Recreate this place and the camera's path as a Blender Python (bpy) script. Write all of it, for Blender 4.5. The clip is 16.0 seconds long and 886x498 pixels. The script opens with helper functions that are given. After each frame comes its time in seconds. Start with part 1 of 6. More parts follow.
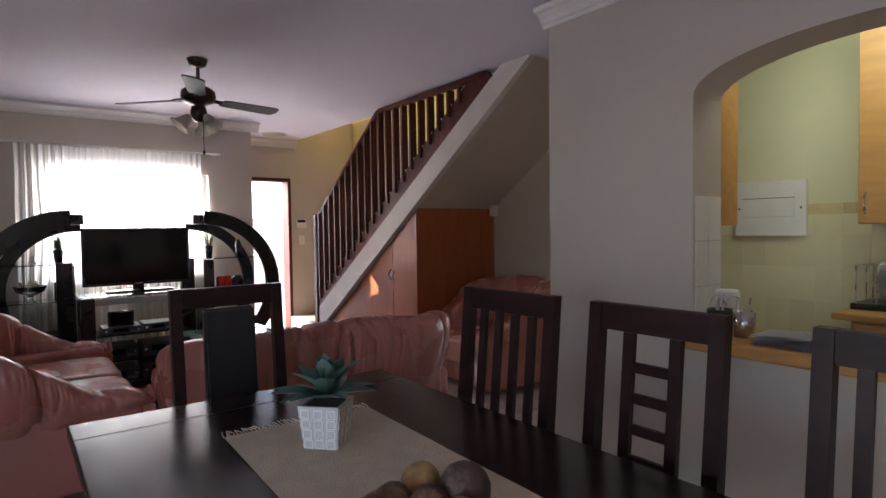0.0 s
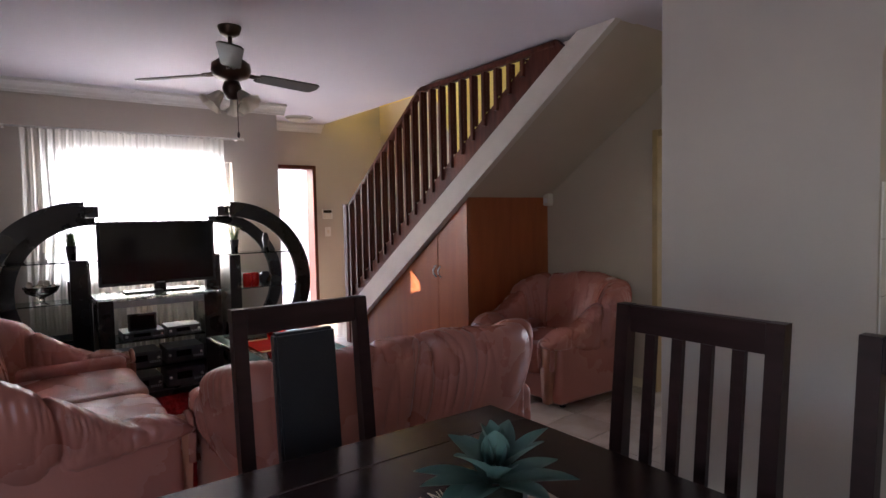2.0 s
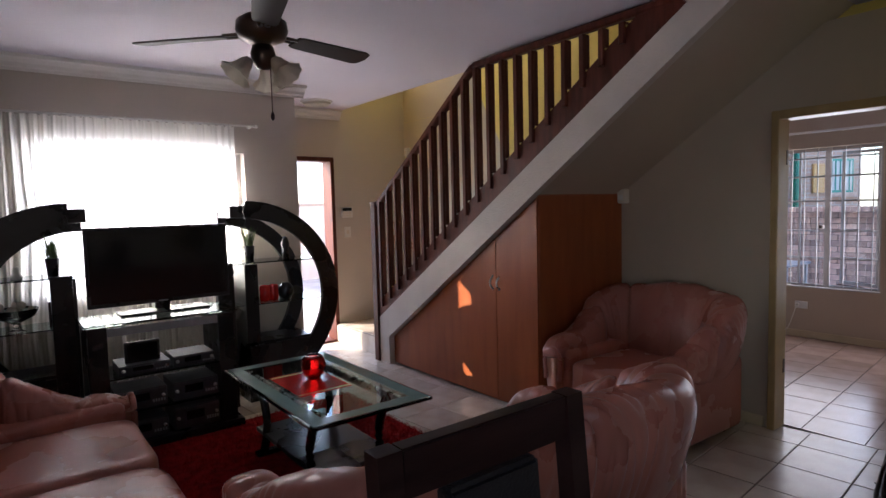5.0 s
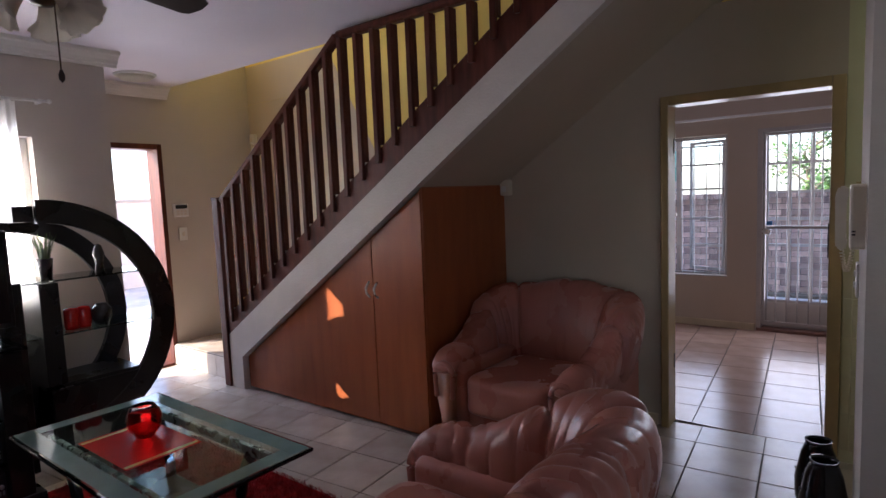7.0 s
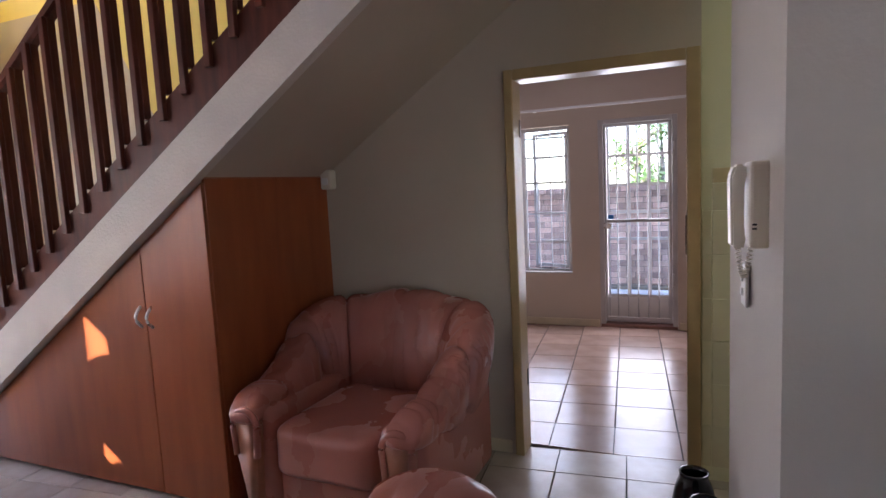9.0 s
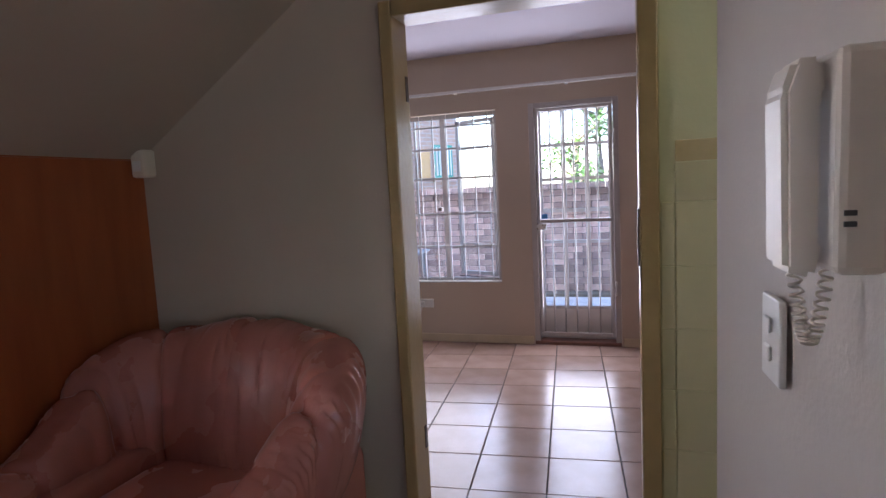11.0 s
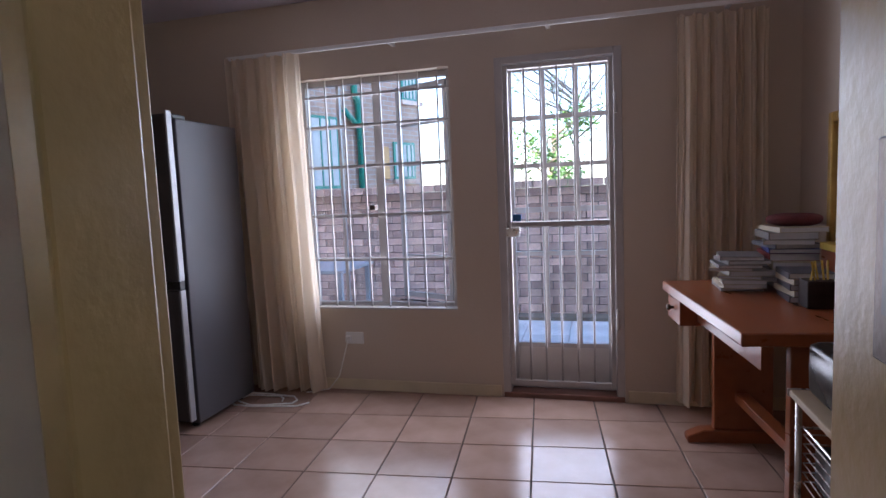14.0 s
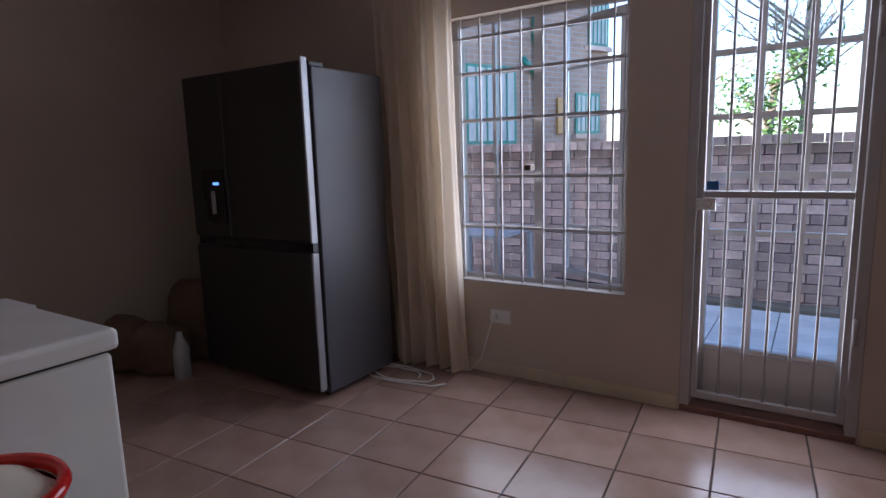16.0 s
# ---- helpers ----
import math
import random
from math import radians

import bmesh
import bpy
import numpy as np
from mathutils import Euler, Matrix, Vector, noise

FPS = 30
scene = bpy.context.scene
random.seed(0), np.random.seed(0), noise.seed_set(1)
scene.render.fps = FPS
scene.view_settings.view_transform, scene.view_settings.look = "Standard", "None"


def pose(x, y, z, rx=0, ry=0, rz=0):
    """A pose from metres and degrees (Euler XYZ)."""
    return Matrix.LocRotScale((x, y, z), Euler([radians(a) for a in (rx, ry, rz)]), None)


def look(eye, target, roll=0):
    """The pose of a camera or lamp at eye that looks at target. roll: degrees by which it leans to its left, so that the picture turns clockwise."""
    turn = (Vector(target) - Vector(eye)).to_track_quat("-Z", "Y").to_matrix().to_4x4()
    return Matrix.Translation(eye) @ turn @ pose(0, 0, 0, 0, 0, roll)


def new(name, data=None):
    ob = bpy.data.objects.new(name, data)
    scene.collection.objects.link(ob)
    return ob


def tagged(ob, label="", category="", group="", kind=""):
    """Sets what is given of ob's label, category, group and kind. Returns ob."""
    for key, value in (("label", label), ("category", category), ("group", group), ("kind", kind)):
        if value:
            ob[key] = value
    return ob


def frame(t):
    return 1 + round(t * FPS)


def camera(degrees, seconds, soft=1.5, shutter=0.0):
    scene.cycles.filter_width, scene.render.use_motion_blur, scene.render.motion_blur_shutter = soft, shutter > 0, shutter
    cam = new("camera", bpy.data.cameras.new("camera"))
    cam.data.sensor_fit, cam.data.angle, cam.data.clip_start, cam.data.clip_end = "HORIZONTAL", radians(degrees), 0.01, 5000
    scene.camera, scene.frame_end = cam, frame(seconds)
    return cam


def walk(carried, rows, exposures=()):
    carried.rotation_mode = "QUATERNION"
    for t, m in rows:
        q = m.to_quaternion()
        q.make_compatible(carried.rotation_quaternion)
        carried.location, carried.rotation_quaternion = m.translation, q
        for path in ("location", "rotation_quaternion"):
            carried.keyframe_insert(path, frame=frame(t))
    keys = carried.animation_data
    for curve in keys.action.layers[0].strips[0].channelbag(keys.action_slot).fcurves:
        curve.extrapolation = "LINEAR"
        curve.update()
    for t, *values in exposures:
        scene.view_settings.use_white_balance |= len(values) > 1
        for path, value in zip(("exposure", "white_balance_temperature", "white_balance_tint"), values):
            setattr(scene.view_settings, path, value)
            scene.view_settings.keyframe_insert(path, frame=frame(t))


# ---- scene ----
cam = camera(75.0, 16.0)
PATH = [
    (0, (0.646, 0.651, 1.34), (-0.952, 1.851, 1.266), -0.8),
    (0.5, (0.497, 0.648, 1.354), (-1.103, 1.845, 1.263), -1.0),
    (1, (0.338, 0.643, 1.363), (-1.261, 1.839, 1.262), -1.0),
    (1.5, (0.164, 0.643, 1.369), (-1.44, 1.833, 1.26), -1.1),
    (2, (-0.01, 0.645, 1.376), (-1.616, 1.831, 1.26), -1.1),
    (2.5, (-0.187, 0.659, 1.376), (-1.796, 1.84, 1.255), -1.1),
    (3, (-0.342, 0.668, 1.385), (-1.952, 1.848, 1.262), -1.1),
    (3.5, (-0.509, 0.662, 1.39), (-2.121, 1.839, 1.261), -1.2),
    (6, (-1.265, 0.852, 1.486), (-2.746, 2.184, 1.305), -1.9),
    (6.5, (-1.402, 0.926, 1.474), (-2.754, 2.389, 1.291), -2.1),
    (7, (-1.521, 1.003, 1.477), (-2.733, 2.582, 1.286), -2.3),
    (7.5, (-1.612, 1.114, 1.472), (-2.661, 2.805, 1.271), -2.6),
    (8, (-1.674, 1.281, 1.458), (-2.609, 3.037, 1.253), -2.7),
    (8.5, (-1.724, 1.477, 1.442), (-2.573, 3.275, 1.23), -2.8),
    (9, (-1.743, 1.688, 1.432), (-2.52, 3.518, 1.216), -2.8),
    (9.5, (-1.746, 1.924, 1.416), (-2.458, 3.781, 1.2), -2.8),
    (12, (-1.878, 3.084, 1.302), (-2.42, 4.997, 1.089), -2.8),
    (12.5, (-1.93, 3.333, 1.277), (-2.437, 5.256, 1.067), -2.6),
    (13, (-1.938, 3.581, 1.247), (-2.43, 5.509, 1.046), -2.4),
    (13.5, (-1.945, 3.818, 1.241), (-2.443, 5.736, 1.04), -2.5),
    (14, (-1.966, 4.012, 1.219), (-2.475, 5.928, 1.031), -2.4),
    (14.5, (-1.965, 4.182, 1.211), (-2.530, 6.084, 1.012), -2.4),
    (15, (-1.985, 4.313, 1.224), (-2.697, 6.158, 0.96), -2.3),
    (15.5, (-2.02, 4.427, 1.241), (-2.916, 6.188, 0.931), -1.8),
    (16, (-2.015, 4.56, 1.228), (-3.092, 6.215, 0.91), -1.7),
]
walk(cam, [(t, look(eye, target, roll)) for t, eye, target, roll in PATH], [(0, 2.8, 5700, 18), (3.5, 2.84, 5700, 18), (6, 2.0, 5600, 17), (7, 2.25, 5500, 19), (9, 3.04, 5600, 19), (9.7, 3.14, 5600, 19), (12, 2.72, 5400, 19), (13, 2.6, 5400, 19), (14.5, 2.45, 5400, 17), (16, 2.05, 5350, 16)])

# ---- light ----
SUN_DIR = Vector((1.20, 1.20, -0.87)).normalized()
world = bpy.data.worlds.new("sky_world")
scene.world = world
world.use_nodes = True
wn = world.node_tree
sky = wn.nodes.new("ShaderNodeTexSky")
sky.sky_type = 'NISHITA'
sky.sun_disc = False
sky.sun_elevation = math.asin(-SUN_DIR.z)
sky.sun_rotation = math.atan2(-SUN_DIR.x, -SUN_DIR.y)
wn.links.new(sky.outputs[0], wn.nodes["Background"].inputs[0])
wn.nodes["Background"].inputs[1].default_value = 0.15

sun_data = bpy.data.lights.new("sun", 'SUN')
sun_data.energy, sun_data.angle, sun_data.color = 3.2, radians(0.6), (1.0, 0.84, 0.58)
sun = new("sun", sun_data)
sun.matrix_world = look((0, 0, 10), Vector((0, 0, 10)) + SUN_DIR)


def area_light(name, eye, target, w, h, power, color):
    d = bpy.data.lights.new(name, 'AREA')
    d.shape, d.size, d.size_y, d.energy, d.color = 'RECTANGLE', w, h, power, color
    ob = new(name, d)
    ob.matrix_world = look(eye, target)
    return ob


area_light("west_window_light", (-5.80, 1.63, 1.42), (0, 1.63, 1.42), 1.35, 0.98, 6.8, (1.0, 0.97, 0.98))
area_light("front_door_light", (-7.0, 3.2, 1.05), (-5, 3.35, 0.8), 0.75, 1.85, 2.3, (1.0, 0.94, 0.88))
area_light("back_window_light", (-3.28, 7.405, 1.24), (-3.28, 5, 1.24), 0.90, 1.32, 2.8, (1.0, 0.94, 0.90))
area_light("back_door_light", (-2.16, 7.405, 1.10), (-2.16, 5, 1.10), 0.55, 1.6, 2.6, (1.0, 0.94, 0.90))
# Added fill in an unseen opening, to brighten the upper stairwell.
area_light("landing_fill_light", (-6.9, 4.2, 3.9), (-3, 4.25, 2.9), 0.7, 1.0, 4.2, (1.0, 0.96, 0.88))
area_light("dining_door_light", (0.6, -1.05, 0.75), (0.4, 2, 0.6), 1.7, 1.3, 2.8, (0.82, 0.88, 1.0))
# Added fill that brightens the kitchen wall; no fitting is known there.
area_light("kitchen_fill_light", (-0.30, 3.72, 2.42), (-0.55, 4.5, 1.5), 0.5, 0.5, 1.05, (0.95, 1.0, 0.66))


# ---- materials ----
def node_mat(name, base, rough=0.6, metal=0.0, var=0.1, scale=6.0, bump=0.1, bump_scale=60.0, spec=0.5, dark=None, random=0.0, coat=0.0, stretch=None, dist=0.01):
    m = bpy.data.materials.new(name)
    m.use_nodes = True
    nt = m.node_tree
    b = nt.nodes["Principled BSDF"]
    b.inputs["Roughness"].default_value = rough
    b.inputs["Metallic"].default_value = metal
    b.inputs["Specular IOR Level"].default_value = spec
    b.inputs["Coat Weight"].default_value = coat
    b.inputs["Coat Roughness"].default_value = 0.12
    tc = nt.nodes.new("ShaderNodeTexCoord")
    mp = nt.nodes.new("ShaderNodeMapping")
    if stretch:
        mp.inputs["Scale"].default_value = stretch
    nt.links.new(tc.outputs["Object"], mp.inputs[0])
    n1 = nt.nodes.new("ShaderNodeTexNoise")
    n1.inputs["Scale"].default_value, n1.inputs["Detail"].default_value = scale, 6
    nt.links.new(mp.outputs[0], n1.inputs["Vector"])
    ramp = nt.nodes.new("ShaderNodeValToRGB")
    d = dark or [c * (1 - var) for c in base]
    l = [min(1, c * (1 + var)) for c in base] if not dark else base
    ramp.color_ramp.elements[0].position, ramp.color_ramp.elements[1].position = 0.3, 0.7
    ramp.color_ramp.elements[0].color, ramp.color_ramp.elements[1].color = (*d, 1), (*l, 1)
    nt.links.new(n1.outputs[0], ramp.inputs[0])
    col = ramp.outputs[0]
    if random:
        oi = nt.nodes.new("ShaderNodeObjectInfo")
        hsv = nt.nodes.new("ShaderNodeHueSaturation")
        ma = nt.nodes.new("ShaderNodeMapRange")
        ma.inputs["To Min"].default_value, ma.inputs["To Max"].default_value = 1 - random, 1 + random
        nt.links.new(oi.outputs["Random"], ma.inputs["Value"])
        nt.links.new(ma.outputs[0], hsv.inputs["Value"])
        nt.links.new(col, hsv.inputs["Color"])
        col = hsv.outputs[0]
    nt.links.new(col, b.inputs["Base Color"])
    n2 = nt.nodes.new("ShaderNodeTexNoise")
    n2.inputs["Scale"].default_value, n2.inputs["Detail"].default_value = bump_scale, 5
    nt.links.new(mp.outputs[0], n2.inputs["Vector"])
    bp = nt.nodes.new("ShaderNodeBump")
    bp.inputs["Strength"].default_value, bp.inputs["Distance"].default_value = bump, dist
    nt.links.new(n2.outputs[0], bp.inputs["Height"])
    nt.links.new(bp.outputs[0], b.inputs["Normal"])
    rr = nt.nodes.new("ShaderNodeMapRange")
    rr.inputs["To Min"].default_value, rr.inputs["To Max"].default_value = max(0.02, rough - 0.08), min(1, rough + 0.08)
    nt.links.new(n1.outputs[0], rr.inputs["Value"])
    nt.links.new(rr.outputs[0], b.inputs["Roughness"])
    return m


def glass_mat(name, color, rough=0.0, ior=1.45):
    m = bpy.data.materials.new(name)
    m.use_nodes = True
    b = m.node_tree.nodes["Principled BSDF"]
    b.inputs["Base Color"].default_value = (*color, 1)
    b.inputs["Transmission Weight"].default_value, b.inputs["Roughness"].default_value, b.inputs["IOR"].default_value = 1.0, rough, ior
    return m


def cloth_mat(name, base, through_share, scale=40.0):
    """Thin cloth that lets light through."""
    m = node_mat(name, base, 0.9, 0, 0.06, 3.0, 0.15, 220.0, 0.1)
    nt = m.node_tree
    out = nt.nodes["Material Output"]
    tr = nt.nodes.new("ShaderNodeBsdfTranslucent")
    tr.inputs[0].default_value = (*base, 1)
    mix = nt.nodes.new("ShaderNodeMixShader")
    mix.inputs[0].default_value = through_share
    nt.links.new(nt.nodes["Principled BSDF"].outputs[0], mix.inputs[1])
    nt.links.new(tr.outputs[0], mix.inputs[2])
    nt.links.new(mix.outputs[0], out.inputs[0])
    return m


def glow_mat(name, color, strength):
    m = bpy.data.materials.new(name)
    m.use_nodes = True
    b = m.node_tree.nodes["Principled BSDF"]
    b.inputs["Base Color"].default_value = (*color, 1)
    b.inputs["Emission Color"].default_value = (*color, 1)
    b.inputs["Emission Strength"].default_value = strength
    return m


def brick_mat(name, a, b2, mortar, width, height):
    m = bpy.data.materials.new(name)
    m.use_nodes = True
    nt = m.node_tree
    b = nt.nodes["Principled BSDF"]
    b.inputs["Roughness"].default_value = 0.9
    tc = nt.nodes.new("ShaderNodeTexCoord")
    sx = nt.nodes.new("ShaderNodeSeparateXYZ")
    cx = nt.nodes.new("ShaderNodeCombineXYZ")
    ad = nt.nodes.new("ShaderNodeMath")
    nt.links.new(tc.outputs["Object"], sx.inputs[0])
    nt.links.new(sx.outputs[0], ad.inputs[0])
    nt.links.new(sx.outputs[1], ad.inputs[1])
    nt.links.new(ad.outputs[0], cx.inputs[0])
    nt.links.new(sx.outputs[2], cx.inputs[1])
    br = nt.nodes.new("ShaderNodeTexBrick")
    br.inputs["Color1"].default_value, br.inputs["Color2"].default_value, br.inputs["Mortar"].default_value = (*a, 1), (*b2, 1), (*mortar, 1)
    br.inputs["Scale"].default_value = 1.0
    br.inputs["Brick Width"].default_value, br.inputs["Row Height"].default_value, br.inputs["Mortar Size"].default_value = width, height, 0.008
    nt.links.new(cx.outputs[0], br.inputs["Vector"])
    nt.links.new(br.outputs[0], b.inputs["Base Color"])
    bp = nt.nodes.new("ShaderNodeBump")
    bp.inputs["Strength"].default_value, bp.invert = 0.6, True
    nt.links.new(br.outputs["Fac"], bp.inputs["Height"])
    nt.links.new(bp.outputs[0], b.inputs["Normal"])
    return m


WALL = node_mat("cream_wall_paint", (0.535, 0.485, 0.425), 0.75, 0, 0.04, 1.6, 0.11, 90)
# Same cream paint as WALL; the hall's dim warm light is in its colour.
WALL_HALL_SHADE = node_mat("cream_paint_hall_shade", (0.485, 0.415, 0.325), 0.75, 0, 0.06, 1.4, 0.11, 90)
WALL2 = node_mat("back_room_wall_paint", (0.55, 0.46, 0.36), 0.75, 0, 0.04, 1.6, 0.11, 90)
YELLOW = node_mat("yellow_wall_paint", (0.72, 0.58, 0.16), 0.75, 0, 0.05, 1.6, 0.11, 90)
KITCHEN = node_mat("kitchen_wall_paint", (0.66, 0.65, 0.42), 0.7, 0, 0.04, 1.6, 0.1, 90)
CEIL = node_mat("white_ceiling_paint", (0.64, 0.60, 0.67), 0.85, 0, 0.03, 1.2, 0.2, 120)
PLASTER = node_mat("white_plaster_moulding", (0.78, 0.76, 0.73), 0.7, 0, 0.03, 4, 0.1, 150)
STRING = node_mat("stringer_plaster", (0.58, 0.53, 0.48), 0.75, 0, 0.06, 5, 0.3, 70)
TILE = node_mat("glazed_floor_tile", (0.47, 0.325, 0.26), 0.22, 0, 0.1, 5, 0.03, 30, 0.5, dark=(0.36, 0.24, 0.18), random=0.12)
TILE_HALL = node_mat("glazed_hall_tile", (0.56, 0.49, 0.42), 0.24, 0, 0.1, 5, 0.03, 30, 0.5, dark=(0.42, 0.35, 0.28), random=0.1)
GROUT = node_mat("floor_grout", (0.09, 0.075, 0.065), 0.9, 0, 0.2, 12, 0.3, 200)
FRAME = node_mat("yellowed_door_frame_paint", (0.40, 0.29, 0.13), 0.33, 0, 0.1, 7, 0.15, 40)
SKIRT = node_mat("skirting_paint", (0.62, 0.53, 0.36), 0.5, 0, 0.08, 6, 0.1, 60)
WTILE = node_mat("cream_wall_tile", (0.66, 0.62, 0.40), 0.2, 0, 0.05, 6, 0.04, 20, 0.5, random=0.07)
BLADE = node_mat("matt_dark_blade", (0.030, 0.016, 0.012), 0.55, 0, 0.3, 5, 0.06, 40, 0.3)
DARK = node_mat("dark_stained_wood", (0.022, 0.009, 0.008), 0.42, 0, 0.35, 5, 0.06, 40, 0.3, stretch=(1, 1, 6))
MAHOG = node_mat("mahogany_stained_wood", (0.095, 0.026, 0.015), 0.48, 0, 0.35, 4, 0.06, 40, 0.2, stretch=(6, 6, 1))
TABLE = node_mat("dark_table_veneer", (0.026, 0.015, 0.013), 0.2, 0, 0.3, 3, 0.03, 30, 0.5, stretch=(1, 8, 8))
BLACK = node_mat("black_lacquer", (0.010, 0.009, 0.009), 0.28, 0, 0.3, 4, 0.02, 30)
BLACKLEATHER = node_mat("black_leatherette", (0.012, 0.012, 0.014), 0.42, 0, 0.2, 8, 0.25, 160)
CHERRY = node_mat("cherry_laminate", (0.36, 0.100, 0.030), 0.40, 0, 0.12, 2.5, 0.04, 40, 0.4, dark=(0.27, 0.070, 0.021), stretch=(5, 5, 0.7))
LEATHER = node_mat("pink_brown_leather", (0.43, 0.170, 0.128), 0.28, 0, 0.12, 3, 0.06, 45, 0.5, dark=(0.40, 0.155, 0.115), dist=0.015)
ARMWOOD = node_mat("reddish_arm_wood", (0.40, 0.17, 0.10), 0.35, 0, 0.2, 5, 0.05, 40)
CHROME = node_mat("brushed_metal", (0.62, 0.60, 0.58), 0.28, 1.0, 0.05, 20, 0.05, 200)
BRONZE = node_mat("antique_bronze", (0.08, 0.055, 0.04), 0.35, 0.8, 0.2, 10, 0.05, 100)
RUG = node_mat("red_shag", (0.30, 0.012, 0.012), 0.95, 0, 0.4, 20, 1.0, 120, 0.1)
SHEER = cloth_mat("sheer_white_curtain", (0.86, 0.84, 0.78), 0.75)
CURTAIN = cloth_mat("cream_curtain", (0.82, 0.72, 0.58), 0.55)
GLASS = glass_mat("clear_glass", (0.98, 0.99, 0.985))
GREENGLASS = glass_mat("green_tinted_glass", (0.72, 0.90, 0.84))
SMOKE = glass_mat("smoked_glass", (0.25, 0.30, 0.29))
SCREEN = node_mat("dark_screen", (0.006, 0.006, 0.007), 0.12, 0, 0.1, 3, 0.0, 30)
SILVER = node_mat("silver_plastic", (0.42, 0.43, 0.45), 0.35, 0.3, 0.05, 20, 0.02, 100)
WHITEPL = node_mat("white_plastic", (0.75, 0.74, 0.70), 0.4, 0, 0.04, 8, 0.02, 60)
CREAMPL = node_mat("cream_plastic", (0.70, 0.64, 0.53), 0.4, 0, 0.05, 8, 0.02, 60)
WHITEMETAL = node_mat("white_painted_steel", (0.46, 0.435, 0.415), 0.35, 0, 0.06, 10, 0.05, 60)
FRIDGE = node_mat("grey_steel_fridge", (0.055, 0.05, 0.05), 0.36, 0.6, 0.08, 3, 0.02, 100, stretch=(1, 1, 0.2))
FRIDGESIDE = node_mat("grey_painted_fridge_side", (0.105, 0.105, 0.115), 0.45, 0.2, 0.06, 3, 0.1, 300)
DESK = node_mat("orange_brown_desk_wood", (0.30, 0.088, 0.030), 0.3, 0, 0.15, 3, 0.04, 40, 0.5, dark=(0.23, 0.066, 0.022), stretch=(6, 1, 6))
PINE = node_mat("honey_pine", (0.52, 0.28, 0.09), 0.4, 0, 0.12, 3, 0.05, 40, 0.5, stretch=(1, 6, 6))
GOLD = node_mat("gilded_wood", (0.55, 0.36, 0.10), 0.4, 0.6, 0.15, 20, 0.2, 100)
MIRROR = node_mat("mirror_silver", (0.9, 0.9, 0.9), 0.02, 1.0, 0.0, 2, 0.0, 30)
RED = node_mat("red_gloss", (0.55, 0.015, 0.010), 0.15, 0, 0.1, 8, 0.02, 40)
REDGLASS = glass_mat("red_glass", (0.85, 0.05, 0.03), 0.03)
RUNNER = node_mat("woven_cream_cotton", (0.62, 0.53, 0.40), 0.9, 0, 0.08, 14, 0.6, 180, 0.1)
POT = node_mat("grey_white_ceramic", (0.55, 0.55, 0.55), 0.45, 0, 0.06, 12, 0.1, 80)
SOIL = node_mat("dark_moss", (0.03, 0.03, 0.012), 0.9, 0, 0.5, 60, 0.8, 120)
SUCC = node_mat("blue_green_succulent", (0.20, 0.33, 0.27), 0.5, 0, 0.2, 10, 0.1, 60, dark=(0.13, 0.24, 0.21))
GRASSY = node_mat("green_grass_blade", (0.07, 0.12, 0.025), 0.5, 0, 0.35, 10, 0.05, 60)
LEAF = node_mat("garden_leaf", (0.12, 0.24, 0.06), 0.6, 0, 0.35, 3, 0.1, 60)
BARK = node_mat("bark", (0.30, 0.25, 0.20), 0.9, 0, 0.3, 10, 0.8, 40)
BRICK = node_mat("garden_brick", (0.72, 0.54, 0.43), 0.9, 0, 0.25, 9, 0.5, 60, 0.2, dark=(0.44, 0.30, 0.27), random=0.34)
MORTAR = node_mat("garden_mortar", (0.20, 0.175, 0.165), 0.95, 0, 0.15, 14, 0.5, 120, 0.1)
PAVE = node_mat("concrete_paving", (0.63, 0.61, 0.58), 0.9, 0, 0.15, 3, 0.4, 80, 0.2, random=0.1)
EARTH = node_mat("dry_earth", (0.20, 0.17, 0.13), 0.95, 0, 0.25, 2, 0.5, 40, 0.1)
HOUSE = brick_mat("house_brick", (0.46, 0.30, 0.22), (0.38, 0.24, 0.18), (0.42, 0.38, 0.34), 0.23, 0.085)
GREEN = node_mat("green_gloss_paint", (0.02, 0.22, 0.16), 0.35, 0, 0.1, 6, 0.05, 40)
ROOF = node_mat("roof_tile", (0.22, 0.13, 0.10), 0.85, 0, 0.2, 8, 0.4, 40)
GREYPL = node_mat("dim_grey_metal", (0.075, 0.075, 0.082), 0.4, 0.3, 0.08, 20, 0.02, 100)
BEVEL_SHEEN = node_mat("teal_bevel_sheen", (0.21, 0.33, 0.31), 0.12, 0, 0.1, 8, 0.03, 30, 0.6)
PAPER = node_mat("paper", (0.68, 0.68, 0.72), 0.8, 0, 0.05, 20, 0.1, 100)
SHADEGLASS = cloth_mat("frosted_shade_glass", (0.72, 0.68, 0.60), 0.5)


# ---- mesh builders ----
def empty(name, x=0, y=0, z=0, label="", category="", group="", kind="", rz=0):
    ob = new(name)
    ob.matrix_basis = pose(x, y, z, 0, 0, rz)
    ob.empty_display_size = 0.1
    return tagged(ob, label, category, group, kind)


def part(name, bm, material, parent=None, label="", smooth=False):
    """Link a bmesh as one mesh object, under a thing or a part."""
    me = bpy.data.meshes.new(name)
    bmesh.ops.recalc_face_normals(bm, faces=bm.faces)
    bm.to_mesh(me)
    bm.free()
    me.materials.append(material)
    if smooth:
        for p in me.polygons:
            p.use_smooth = True
    ob = new(name, me)
    ob.parent = parent
    if label:
        ob["label"] = label
    return ob


